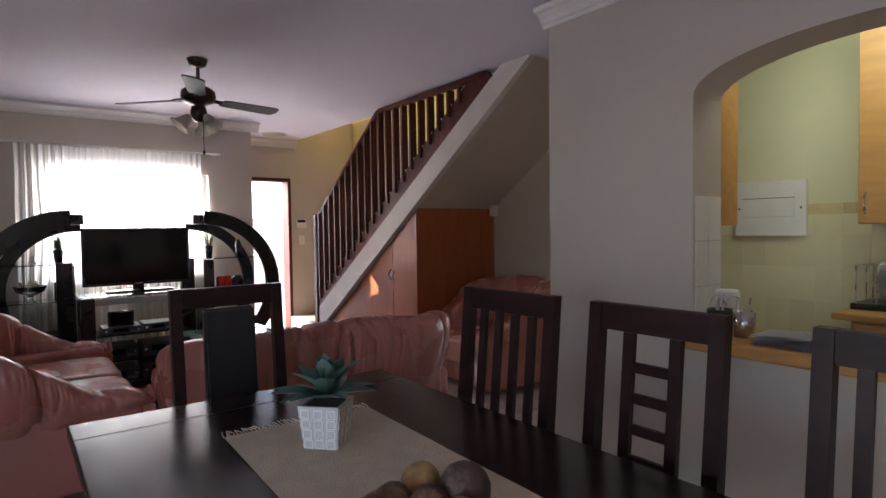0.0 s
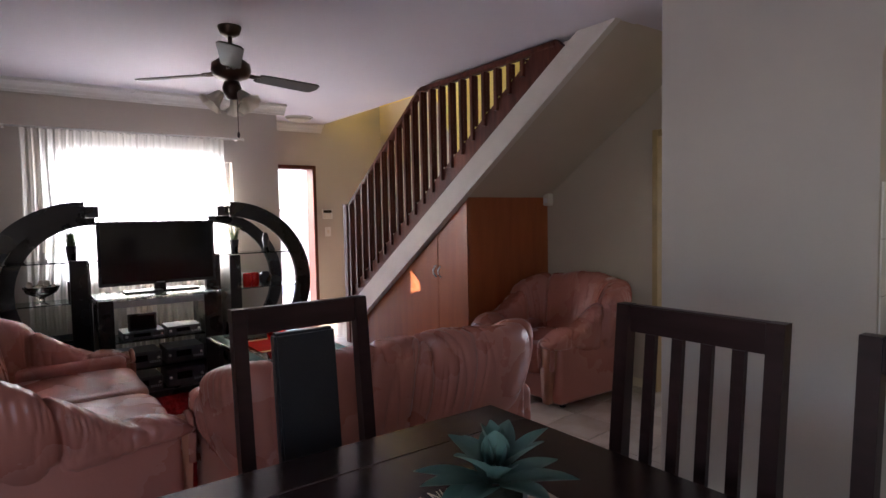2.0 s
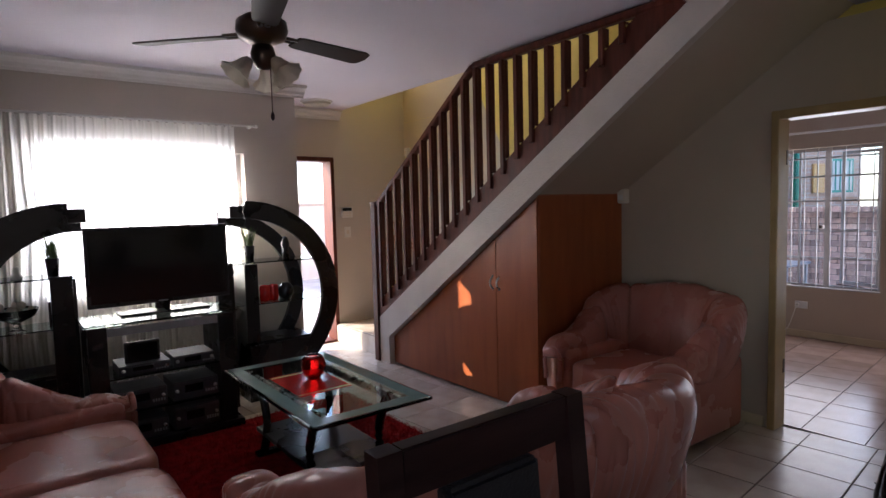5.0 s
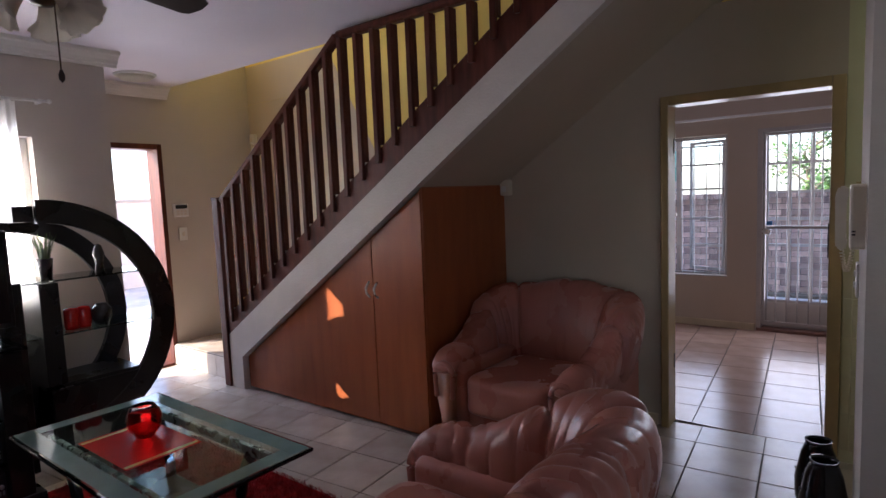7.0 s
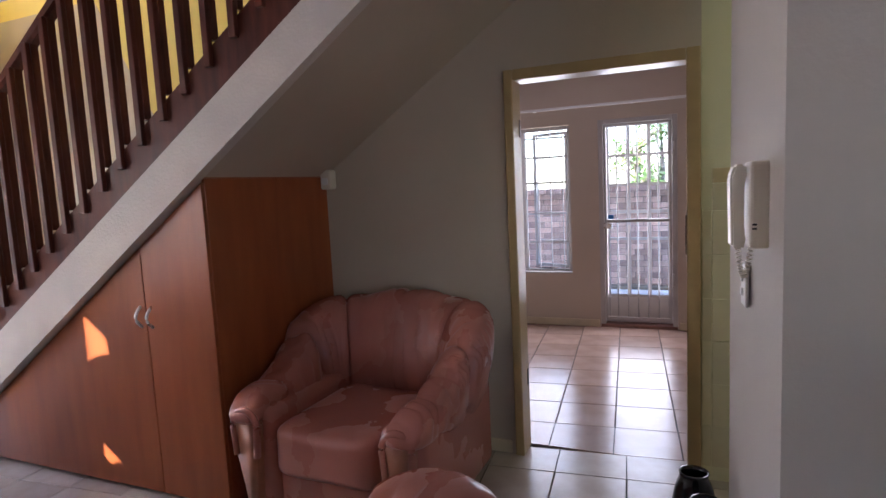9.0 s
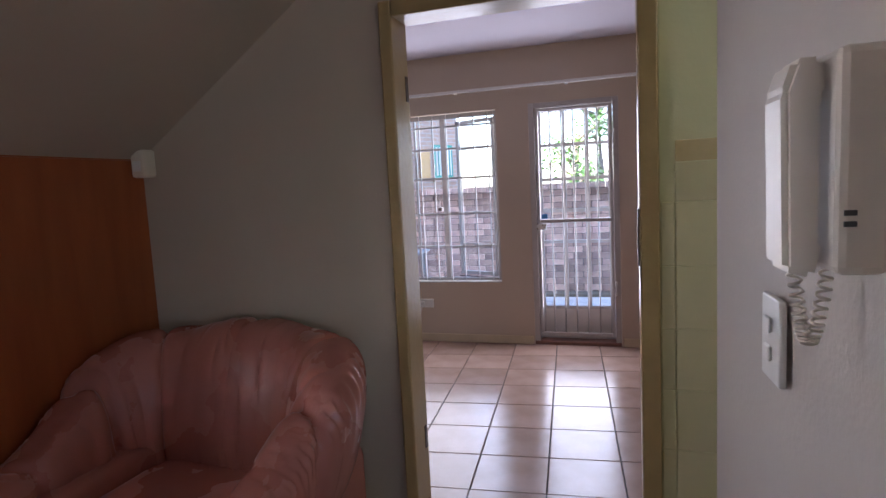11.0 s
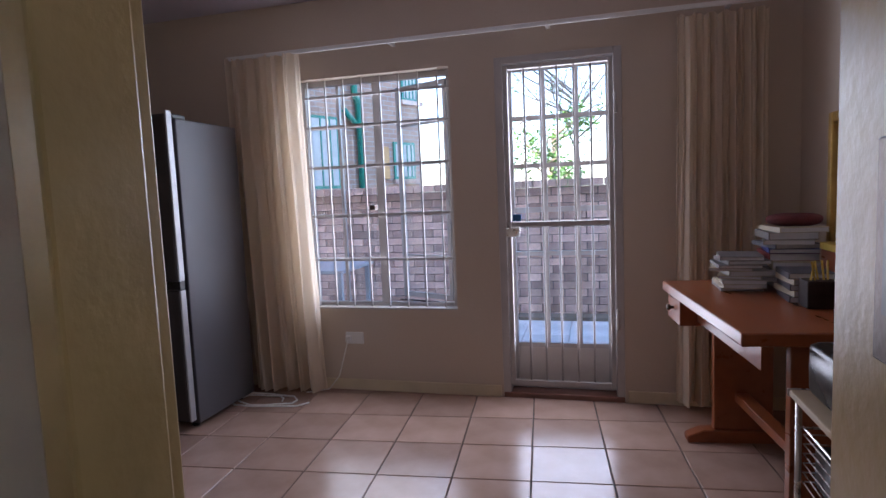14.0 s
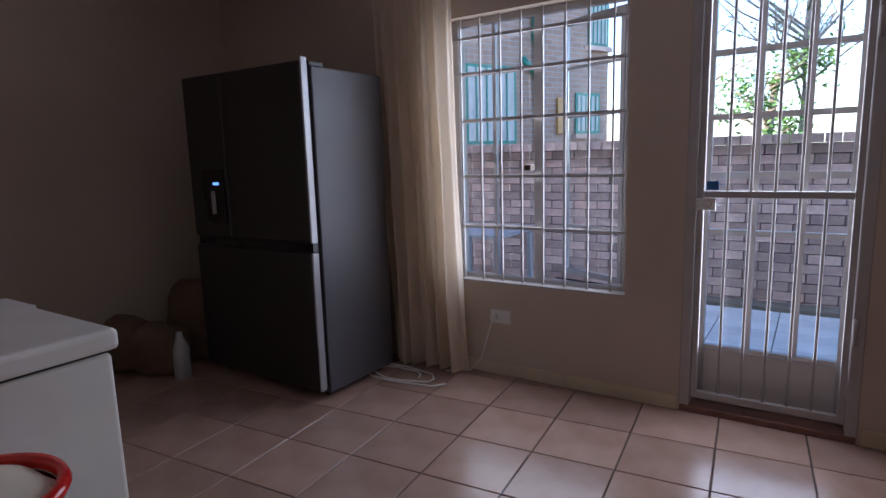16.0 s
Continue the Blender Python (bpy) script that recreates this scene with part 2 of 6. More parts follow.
def box(x0, x1, y0, y1, z0, z1, bev=0.0, seg=2, bm=None):
    bm = bm or bmesh.new()
    vs = [bm.verts.new((x, y, z)) for x in (x0, x1) for y in (y0, y1) for z in (z0, z1)]
    fs = [bm.faces.new([vs[i] for i in q]) for q in ((0, 1, 3, 2), (4, 6, 7, 5), (0, 4, 5, 1), (2, 3, 7, 6), (0, 2, 6, 4), (1, 5, 7, 3))]
    if bev:
        es = list({e for f in fs for e in f.edges})
        bmesh.ops.bevel(bm, geom=es, offset=bev, segments=seg, affect='EDGES', profile=0.5)
    return bm


def prism(pts, axis, a0, a1, bev=0.0, bm=None):
    """A flat outline (two coordinates) pushed along an axis."""
    bm = bm or bmesh.new()

    def place(p, a):
        return {"x": (a, p[0], p[1]), "y": (p[0], a, p[1]), "z": (p[0], p[1], a)}[axis]
    lo = [bm.verts.new(place(p, a0)) for p in pts]
    hi = [bm.verts.new(place(p, a1)) for p in pts]
    n = len(pts)
    fs = [bm.faces.new(lo), bm.faces.new(hi[::-1])]
    for i in range(n):
        fs.append(bm.faces.new((lo[i], lo[(i + 1) % n], hi[(i + 1) % n], hi[i])))
    if bev:
        es = list({e for f in fs for e in f.edges})
        bmesh.ops.bevel(bm, geom=es, offset=bev, segments=2, affect='EDGES')
    return bm


def lathe(profile, x=0, y=0, z=0, n=24, bm=None):
    bm = bm or bmesh.new()
    rings = []
    for r, h in profile:
        rings.append([bm.verts.new((x + r * math.cos(2 * math.pi * i / n), y + r * math.sin(2 * math.pi * i / n), z + h)) for i in range(n)])
    for a, b in zip(rings, rings[1:]):
        for i in range(n):
            bm.faces.new((a[i], a[(i + 1) % n], b[(i + 1) % n], b[i]))
    if profile[0][0] > 1e-4:
        bm.faces.new(rings[0][::-1])
    if profile[-1][0] > 1e-4:
        bm.faces.new(rings[-1])
    return bm


def tube(pts, r, n=8, bm=None, r1=None):
    bm = bm or bmesh.new()
    pts = [Vector(p) for p in pts]
    rings = []
    for i, p in enumerate(pts):
        d = (pts[min(i + 1, len(pts) - 1)] - pts[max(i - 1, 0)]).normalized()
        u = d.cross(Vector((0, 0, 1)))
        u = u.normalized() if u.length > 1e-3 else Vector((1, 0, 0))
        v = d.cross(u)
        rr = r if r1 is None else r + (r1 - r) * i / max(1, len(pts) - 1)
        rings.append([bm.verts.new(p + rr * (math.cos(2 * math.pi * k / n) * u + math.sin(2 * math.pi * k / n) * v)) for k in range(n)])
    for a, b in zip(rings, rings[1:]):
        for k in range(n):
            bm.faces.new((a[k], a[(k + 1) % n], b[(k + 1) % n], b[k]))
    bm.faces.new(rings[0][::-1])
    bm.faces.new(rings[-1])
    return bm


def bar(p, q, w, h, bm=None, bev=0.0):
    """A straight bar of w (across) by h (up) from p to q."""
    bm = bm or bmesh.new()
    p, q = Vector(p), Vector(q)
    d = (q - p).normalized()
    u = d.cross(Vector((0, 0, 1)))
    u = u.normalized() if u.length > 1e-3 else Vector((1, 0, 0))
    v = u.cross(d)
    vs = [bm.verts.new(c + a * u * w / 2 + b * v * h / 2) for c in (p, q) for a, b in ((-1, -1), (1, -1), (1, 1), (-1, 1))]
    fs = [bm.faces.new([vs[i] for i in f]) for f in ((3, 2, 1, 0), (4, 5, 6, 7), (0, 1, 5, 4), (1, 2, 6, 5), (2, 3, 7, 6), (3, 0, 4, 7))]
    if bev:
        bmesh.ops.bevel(bm, geom=list({e for f in fs for e in f.edges}), offset=bev, segments=1, affect='EDGES')
    return bm


def puff(x0, x1, y0, y1, z0, z1, e=0.35, wrinkle=0.006, freq=7.0, seed=0, nu=28, nv=16, shape=None, bm=None):
    """A soft cushion: a superellipsoid with fine uneven folds."""
    bm = bm or bmesh.new()
    c = Vector(((x0 + x1) / 2, (y0 + y1) / 2, (z0 + z1) / 2))
    h = Vector(((x1 - x0) / 2, (y1 - y0) / 2, (z1 - z0) / 2))

    def pw(v):
        return math.copysign(abs(v) ** e, v)
    rows = []
    for j in range(nv + 1):
        ph = -math.pi / 2 + math.pi * j / nv
        row = []
        for i in range(nu):
            th = 2 * math.pi * i / nu
            v = Vector((pw(math.cos(ph)) * pw(math.cos(th)), pw(math.cos(ph)) * pw(math.sin(th)), pw(math.sin(ph))))
            p = Vector((v.x * h.x, v.y * h.y, v.z * h.z))
            k = noise.noise((p + Vector((seed, seed * 2.3, 0))) * freq) + 0.5 * noise.noise((p + Vector((seed, 3, 5))) * freq * 2.7)
            p += v.normalized() * k * wrinkle
            if shape:
                p = shape(p, v)
            row.append(p + c)
        rows.append(row)
    bot, top = bm.verts.new(sum(rows[0], Vector()) / nu), bm.verts.new(sum(rows[-1], Vector()) / nu)
    vr = [[bm.verts.new(p) for p in row] for row in rows[1:-1]]
    for i in range(nu):
        k = (i + 1) % nu
        bm.faces.new((bot, vr[0][k], vr[0][i]))
        bm.faces.new((top, vr[-1][i], vr[-1][k]))
        for a, b in zip(vr, vr[1:]):
            bm.faces.new((a[i], a[k], b[k], b[i]))
    return bm


def sheet(fn, nu, nv, thick=0.0, bm=None):
    """A grid surface fn(u, v) -> point, u and v from 0 to 1."""
    bm = bm or bmesh.new()
    g = [[bm.verts.new(fn(i / nu, j / nv)) for i in range(nu + 1)] for j in range(nv + 1)]
    fs = []
    for j in range(nv):
        for i in range(nu):
            fs.append(bm.faces.new((g[j][i], g[j][i + 1], g[j + 1][i + 1], g[j + 1][i])))
    if thick:
        bmesh.ops.solidify(bm, geom=fs, thickness=thick)
    return bm


def structure(name, bm, material, label="", parent=None, smooth=False, category=""):
    ob = part(name, bm, material, parent, "", smooth)
    return tagged(ob, label, category, "", "structure")


# ---- the setting ----
H = 2.52          # ceiling
HB = 2.42         # back room ceiling
XW = -5.75        # window wall
YN = 4.60         # wall along stairs
YD = 4.53         # its thicker part round the inner doorway
YK, YK2 = 3.05, 3.29   # kitchen hatch wall
XP = -1.558       # end of that wall, which runs slightly askew to its far edge
XPF, YPF = -1.60, 3.95

# ground and floor
structure("ground", box(-60, 60, -60, 90, -0.5, -0.16), EARTH, "dry bare earth around the house")
structure("floor", box(-6.95, 1.9, -0.9, 7.56, -0.15, -0.008), GROUT, "dark cement grout bed under glazed floor tiles")

# window wall
bm = box(XW - 0.22, XW, -0.9, 0.90, 0, H)
box(XW - 0.22, XW, 2.36, 2.82, 0, H, bm=bm)
box(XW - 0.22, XW, 0.90, 2.36, 0, 0.92, bm=bm)
box(XW - 0.22, XW, 0.90, 2.36, 1.93, H, bm=bm)
structure("wall_west", bm, WALL, "cream plastered wall with a curtained window")
structure("wall_entrance_south", box(-6.94, XW - 0.22, 2.60, 2.82, 0, H), WALL, "cream plastered wall of the entrance recess")
bm = box(-6.94, -6.72, 2.82, 2.84, 0, 5.0)
box(-6.94, -6.72, 3.66, 4.60, 0, 3.4, bm=bm)
box(-6.94, -6.72, 2.84, 3.66, 2.02, 3.4, bm=bm)
box(-6.94, -6.72, 2.84, 3.80, 3.4, 5.0, bm=bm)
box(-6.94, -6.72, 4.56, 4.60, 3.4, 5.0, bm=bm)
box(-6.94, -6.72, 3.80, 4.56, 4.45, 5.0, bm=bm)
structure("wall_entrance", bm, WALL, "cream plastered wall with the open front door")
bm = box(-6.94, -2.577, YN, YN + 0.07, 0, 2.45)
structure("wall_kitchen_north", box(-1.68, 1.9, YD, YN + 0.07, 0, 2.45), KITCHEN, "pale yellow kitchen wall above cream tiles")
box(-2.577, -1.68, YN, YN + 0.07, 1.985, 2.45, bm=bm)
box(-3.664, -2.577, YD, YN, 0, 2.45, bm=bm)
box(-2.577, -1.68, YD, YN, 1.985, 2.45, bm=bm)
structure("wall_north", bm, WALL_HALL_SHADE, "cream plastered wall behind the staircase")
# Yellow patch whose slanted edge imitates a light gradient across the wall.
structure("wall_north_light_band", prism([(-5.30, 2.449), (-4.62, 1.28), (-4.30, 1.28), (-2.55, 2.449)], "y", YN - 0.004, YN - 0.0005), YELLOW, "yellow patch of the stairwell wall with a slanted light edge")
structure("wall_north_upper", box(-6.94, 1.9, YN, YN + 0.13, 2.45, 5.0), YELLOW, "yellow painted upper stairwell wall")
# Pale patch: light falling on this corner is put into its colour.
structure("wall_north_light_corner", prism([(-6.715, 2.451), (-5.30, 2.451), (-5.50, 2.82), (-6.715, 2.82)], "y", YN - 0.004, YN - 0.0005), WALL_HALL_SHADE, "pale corner patch of the stairwell wall imitating light")
structure("wall_stairwell_upper", box(-6.72, -1.2, 3.62, 3.75, 2.72, 5.0), YELLOW, "yellow painted upper stairwell wall")
structure("wall_stairwell_end", box(-1.2, -1.07, 3.62, YN, 2.52, 5.0), YELLOW, "yellow painted end wall of the stairwell")
structure("ceiling_stairwell", box(-6.94, -1.07, 3.62, 4.73, 5.0, 5.1), CEIL, "white stairwell ceiling")
bm = box(-5.97, -0.3, -1.1, -0.9, 0, H)
box(1.5, 2.1, -1.1, -0.9, 0, H, bm=bm)
box(-0.3, 1.5, -1.1, -0.9, 2.05, H, bm=bm)
structure("wall_south", bm, WALL, "cream plastered wall with a wide glazed opening")
structure("wall_east", box(1.9, 2.1, -0.9, 7.56, 0, H), WALL, "cream plastered wall")
bm = box(-5.97, 1.9, -0.9, 3.75, H, 2.72)
box(-6.94, -5.97, 2.6, 3.75, H, 2.72, bm=bm)
box(-1.07, 1.9, 3.75, YN, H, 2.72, bm=bm)
box(-2.18, -1.07, 3.75, YN, H, 2.53, bm=bm)
structure("ceiling", bm, CEIL, "white painted living room ceiling")


def hatch_outline(x0, x1, z0, spring, crown, shoulder):
    pts = [(x0, z0), (x0, spring)]
    for i in range(1, 13):
        a = math.pi / 2 * i / 12
        pts.append((x0 + shoulder * (1 - math.cos(a)), spring + (crown - spring) * math.sin(a)))
    for i in range(12, -1, -1):
        a = math.pi / 2 * i / 12
        pts.append((x1 - shoulder * (1 - math.cos(a)), spring + (crown - spring) * math.sin(a)))
    pts.append((x1, z0))
    return pts


HX0, HX1 = -0.722, 1.5
arch = hatch_outline(HX0, HX1, 0.80, 1.90, 2.068, 0.62)
bm = box(-1.40, HX0, YK, YK2, 0, 2.20, 0)
box(HX1, 1.9, YK, YK2, 0, 2.20, bm=bm)
box(HX0, HX1, YK, YK2, 0, 0.80, bm=bm)
box(-1.40, 1.9, YK, YK2, 2.20, H, bm=bm)
prism([(HX0, 2.20)] + arch[1:-1] + [(HX1, 2.20)], "y", YK, YK2, bm=bm)
prism([(XP, YK), (-1.40, YK), (-1.40, YK2), (-1.455, YK2), (-1.455, YPF), (XPF, YPF)], "z", 0, H, bm=bm)
structure("wall_kitchen", bm, WALL, "cream plastered wall with an arched serving hatch")

# unseen upper walls and roof, added to keep the sun off the yard
bm = box(-11.0, 2.1, 7.36, 7.56, HB + .11, 3.15)
# made-up wall west of the house stops sun reaching the garden wall
box(-11.0, -5.86, 7.36, 7.56, -0.15, HB + .11, bm=bm)
box(1.9, 2.1, -0.9, 4.95, H, 5.4, bm=bm)
box(-6.94, 2.1, -1.1, -0.9, 2.72, 5.4, bm=bm)
box(-5.97, -5.75, -0.9, 2.6, 2.72, 5.4, bm=bm)
structure("wall_sun_block", bm, HOUSE, "unseen brick upper walls added to shade the yard")
structure("roof", box(-7.3, 2.4, -1.4, 6.0, 5.4, 5.6), ROOF, "flat unseen brown roof added to shade the yard")

# Added slab out of view; cuts the sun patch on the dining floor.
structure("roof_sun_block", box(-5.6, 2.4, -4.2, -1.12, 2.2, 2.3), ROOF, "unseen slab added to keep sun off the dining floor")

# back room
bm = box(-5.65, -3.775, 7.34, 7.56, 0, HB + .1)
box(-2.775, -2.51, 7.34, 7.56, 0, HB + .1, bm=bm)
box(-1.815, 1.9, 7.34, 7.56, 0, HB + .1, bm=bm)
box(-3.775, -2.775, 7.34, 7.56, 0, 0.52, bm=bm)
box(-3.775, -2.775, 7.34, 7.56, 1.955, HB + .1, bm=bm)
box(-2.51, -1.815, 7.34, 7.56, 1.975, HB + .1, bm=bm)
structure("wall_back", bm, WALL2, "cream plastered wall with window and barred door")
structure("wall_back_west", box(-5.85, -5.65, 4.68, 7.56, 0, HB + .1), WALL2, "cream plastered wall behind the fridge")
structure("wall_back_east", box(-0.95, -0.80, 4.68, 7.34, 0, HB + .1), WALL2, "cream plastered wall behind the desk")
structure("ceiling_back", box(-5.65, -0.95, 4.68, 7.34, HB, HB + .1), CEIL, "white back room ceiling")
bm = box(-5.65, -2.577, YN + .071, YN + .08, 0, HB)
box(-1.68, -0.95, YN + .071, YN + .08, 0, HB, bm=bm)
box(-2.577, -1.68, YN + .071, YN + .08, 1.985, HB, bm=bm)
structure("wall_back_south", bm, WALL2, "cream plastered wall around the inner doorway")

# cornices, skirting
def cornice(name, p, q, inward, label, z=H):
    """A stepped and coved plaster cornice along a wall from p to q; inward: unit vector into the room."""
    prof = [(0.0, 0.0), (0.014, 0.0), (0.018, 0.018), (0.03, 0.022), (0.04, 0.045), (0.062, 0.068), (0.085, 0.075), (0.09, 0.098), (0.0, 0.098)]
    bm = bmesh.new()
    a = [bm.verts.new((p[0] + inward[0] * d, p[1] + inward[1] * d, z - 0.10 + h)) for d, h in prof]
    b = [bm.verts.new((q[0] + inward[0] * d, q[1] + inward[1] * d, z - 0.10 + h)) for d, h in prof]
    n = len(prof)
    for i in range(n):
        bm.faces.new((a[i], a[(i + 1) % n], b[(i + 1) % n], b[i]))
    bm.faces.new(a[::-1])
    bm.faces.new(b)
    structure(name, bm, PLASTER, label)


cornice("cornice_west", (XW, -0.9), (XW, 2.90), (1, 0), "white moulded plaster cornice above the window")
cornice("cornice_entrance", (-6.72, 2.82), (-6.72, 3.75), (1, 0), "white moulded plaster cornice over the front door")
cornice("cornice_kitchen", (XP - 0.03, YK), (1.9, YK), (0, -1), "white moulded plaster cornice above the hatch")


def skirting(name, x0, x1, y0, y1):
    structure(name, box(x0, x1, y0, y1, 0.0, 0.07, 0.004, 1), SKIRT, "pale painted skirting along the wall")


skirting("baseboard_west", XW, XW + 0.012, -0.9, 2.82)
skirting("baseboard_entrance", -6.72, -6.708, 3.72, 4.59)
skirting("baseboard_north", -3.66, -2.60, YD - 0.012, YD)
skirting("baseboard_back_a", -5.6, -2.52, 7.328, 7.34)
skirting("baseboard_back_b", -1.80, -0.96, 7.328, 7.34)
skirting("baseboard_kitchen", XP, 1.9, YK - 0.012, YK)
structure("baseboard_pier", prism([(XP - 0.012, YK), (XP, YK), (XPF, YPF), (XPF - 0.012, YPF)], "z", 0, 0.07), SKIRT, "pale painted skirting along the wall")

# ---- inner doorway ----
door_frame = empty("door_frame", -2.11, YN, 0, "yellowed cream painted steel door frame without a door", "door frame", kind="structure")


def dfp(name, bm, mat=FRAME, label=""):
    ob = part(name, bm, mat, door_frame, label)
    ob.matrix_parent_inverse = door_frame.matrix_basis.inverted()
    return ob


for x0, x1 in ((-2.576, -2.530), (-1.742, -1.682)):
    # pressed steel: a face, a rebate and a rear lip
    bm = box(x0, x1, YD - 0.028, YN + 0.050, 0, 1.983, 0.006)
    xi0, xi1 = (x0, x1 - 0.015) if x0 < -2.2 else (x0 + 0.015, x1)
    box(xi0, xi1, YN + 0.0505, YN + 0.086, 0, 1.983, 0.004, bm=bm)
    dfp("jamb", bm)
bm = box(-2.5295, -1.7425, YD - 0.028, YN + 0.050, 1.93, 1.983, 0.006)
box(-2.5295, -1.7425, YN + 0.0505, YN + 0.086, 1.945, 1.983, 0.004, bm=bm)
dfp("head", bm)
dfp("strike_plate", box(-1.747, -1.739, YD - 0.020, YD + 0.022, 1.07, 1.25, 0.002, 1), BRONZE, "dark worn metal strike plate")
dfp("strike_hole", box(-1.7485, -1.7475, YD - 0.014, YD + 0.004, 1.11, 1.20), BLACK)
for z in (0.35, 1.66):
    dfp("hinge", box(-2.538, -2.527, YN + 0.01, YN + 0.035, z, z + 0.09, 0.002, 1), BRONZE, "painted-over hinge leaf")

# ---- front door ----
front_door = empty("front_door", -6.83, 3.25, 0, "open dark varnished front door in a wooden frame", "door", kind="structure")


def fdp(name, bm, mat, label=""):
    ob = part(name, bm, mat, front_door, label)
    ob.matrix_parent_inverse = front_door.matrix_basis.inverted()
    return ob


fdp("jamb", box(-6.90, -6.725, 2.842, 2.885, 0, 2.018, 0.004), MAHOG)
fdp("jamb", box(-6.90, -6.70, 3.615, 3.658, 0, 2.018, 0.004), MAHOG)
fdp("head", box(-6.90, -6.70, 2.885, 3.615, 1.97, 2.018, 0.004), MAHOG)
leaf = fdp("door_leaf", box(-6.69, -5.98, 2.838, 2.872, 0.025, 1.965, 0.003), MAHOG, "dark door leaf swung in against the wall")
for k in range(4):
    fdp("panel", box(-6.62 + (k % 2) * 0.32, -6.36 + (k % 2) * 0.32, 2.8725, 2.882, 0.15 + (k // 2) * 0.95, 0.95 + (k // 2) * 0.92, 0.005), MAHOG)
fdp("threshold", box(-6.94, -6.70, 2.885, 3.615, -0.004, 0.02, 0.004), MAHOG)

# keypad and switch on the entrance wall
keypad = empty("alarm_keypad", -6.715, 3.79, 1.42, "small white alarm keypad with a dark display", "keypad")
part("case", box(0, 0.03, -0.07, 0.07, -0.06, 0.06, 0.006), WHITEPL, keypad)
part("display", box(0.031, 0.034, -0.055, 0.055, 0.015, 0.05), SCREEN, keypad, "dark display")
for k in range(6):
    part("button", box(0.031, 0.035, -0.05 + (k % 3) * 0.035, -0.025 + (k % 3) * 0.035, -0.045 + (k // 3) * 0.026, -0.027 + (k // 3) * 0.026, 0.002, 1), CREAMPL, keypad)
light_switch = empty("light_switch", -6.715, 3.80, 1.20, "white plastic wall switch under a keypad", "switch")
part("plate", box(0, 0.01, -0.04, 0.04, -0.06, 0.06, 0.003), WHITEPL, light_switch)
part("rocker", box(0.011, 0.018, -0.012, 0.012, -0.02, 0.02, 0.002), CREAMPL, light_switch)
sensor = empty("motion_detector", -6.62, 4.56, 2.10, "small white alarm detector in the stairwell corner", "detector")
part("body", box(-0.03, 0.03, -0.02, 0.035, -0.05, 0.05, 0.012), WHITEPL, sensor)
part("lens", box(-0.02, 0.02, -0.026, -0.021, -0.03, 0.01, 0.002, 1), CREAMPL, sensor)
sensor2 = empty("detector", -3.625, YD - 0.036, 1.50, "small white alarm detector beside the cupboard top", "detector")
part("body", box(-0.035, 0.035, -0.03, 0.035, -0.055, 0.055, 0.012), CREAMPL, sensor2)
part("lens", box(-0.02, 0.02, -0.036, -0.031, -0.03, 0.01, 0.002, 1), WHITEPL, sensor2)

# ---- staircase ----
SL = 0.68


def line_bot(x):
    return 0.296 + SL * (x + 5.451)


staircase = empty("staircase", -5.6, 3.6, 0, "tiled staircase with plastered stringer rising under the ceiling", "staircase")


def stp(name, bm, mat, label="", parent=None):
    ob = part(name, bm, mat, parent or staircase, label)
    ob.matrix_parent_inverse = staircase.matrix_basis.inverted()
    return ob


X0, X1 = -5.66, -2.0
outline = [(-5.66, 0.0), (-5.50, 0.0), (-5.50, line_bot(-5.50)), (X1, line_bot(X1)), (X1, line_bot(X1) + 0.188), (-5.66, line_bot(-5.66) + 0.272)]
stp("stringer", prism([(x, z) for x, z in outline], "y", 3.545, 3.60), STRING, "cream plastered sloping stringer")
stp("soffit", prism([(-5.50, line_bot(-5.50) + 0.01), (X1, line_bot(X1) + 0.01), (X1, line_bot(X1) + 0.12), (-5.50, line_bot(-5.50) + 0.12)], "y", 3.601, YN - 0.002), WALL_HALL_SHADE, "cream painted sloping underside")
landing = stp("landing_step", box(-6.715, -5.67, 3.63, YN - 0.003, 0.0, 0.185, 0.004), GROUT, "tiled bottom landing step")
for i in range(3):
    x0 = -6.712 + i * 0.347
    stp("tile", box(x0, x0 + 0.343, 3.622, 3.629, 0.003, 0.183, 0.001, 1), TILE_HALL, parent=staircase)
    for j in range(3):
        stp("tile", box(x0, x0 + 0.343, 3.632 + j * 0.322, 3.95 + j * 0.322, 0.187, 0.194, 0.001, 1), TILE_HALL, parent=staircase)
for k in range(15):
    x0 = -5.62 + k * 0.262
    z1 = line_bot(x0) + 0.36
    stp("step", box(x0, x0 + 0.285, 3.602, YN - 0.004, line_bot(x0 + 0.285) + 0.02, z1, 0.004), TILE_HALL)

banister = empty("stair_banister", -5.70, 3.57, 0, "dark mahogany stair banister with slim square balusters", "banister")


def bnp(name, bm, mat=MAHOG, label="", parent=None):
    ob = part(name, bm, mat, parent or banister, label)
    ob.matrix_parent_inverse = banister.matrix_basis.inverted()
    return ob


bnp("newel_post", box(-5.745, -5.665, 3.53, 3.61, 0, 1.50, 0.006), MAHOG)
bnp("newel_cap", box(-5.75, -5.66, 3.525, 3.615, 1.5005, 1.515, 0.004), MAHOG)


def plinth_top(x):
    return line_bot(x) + 0.255 + 0.19


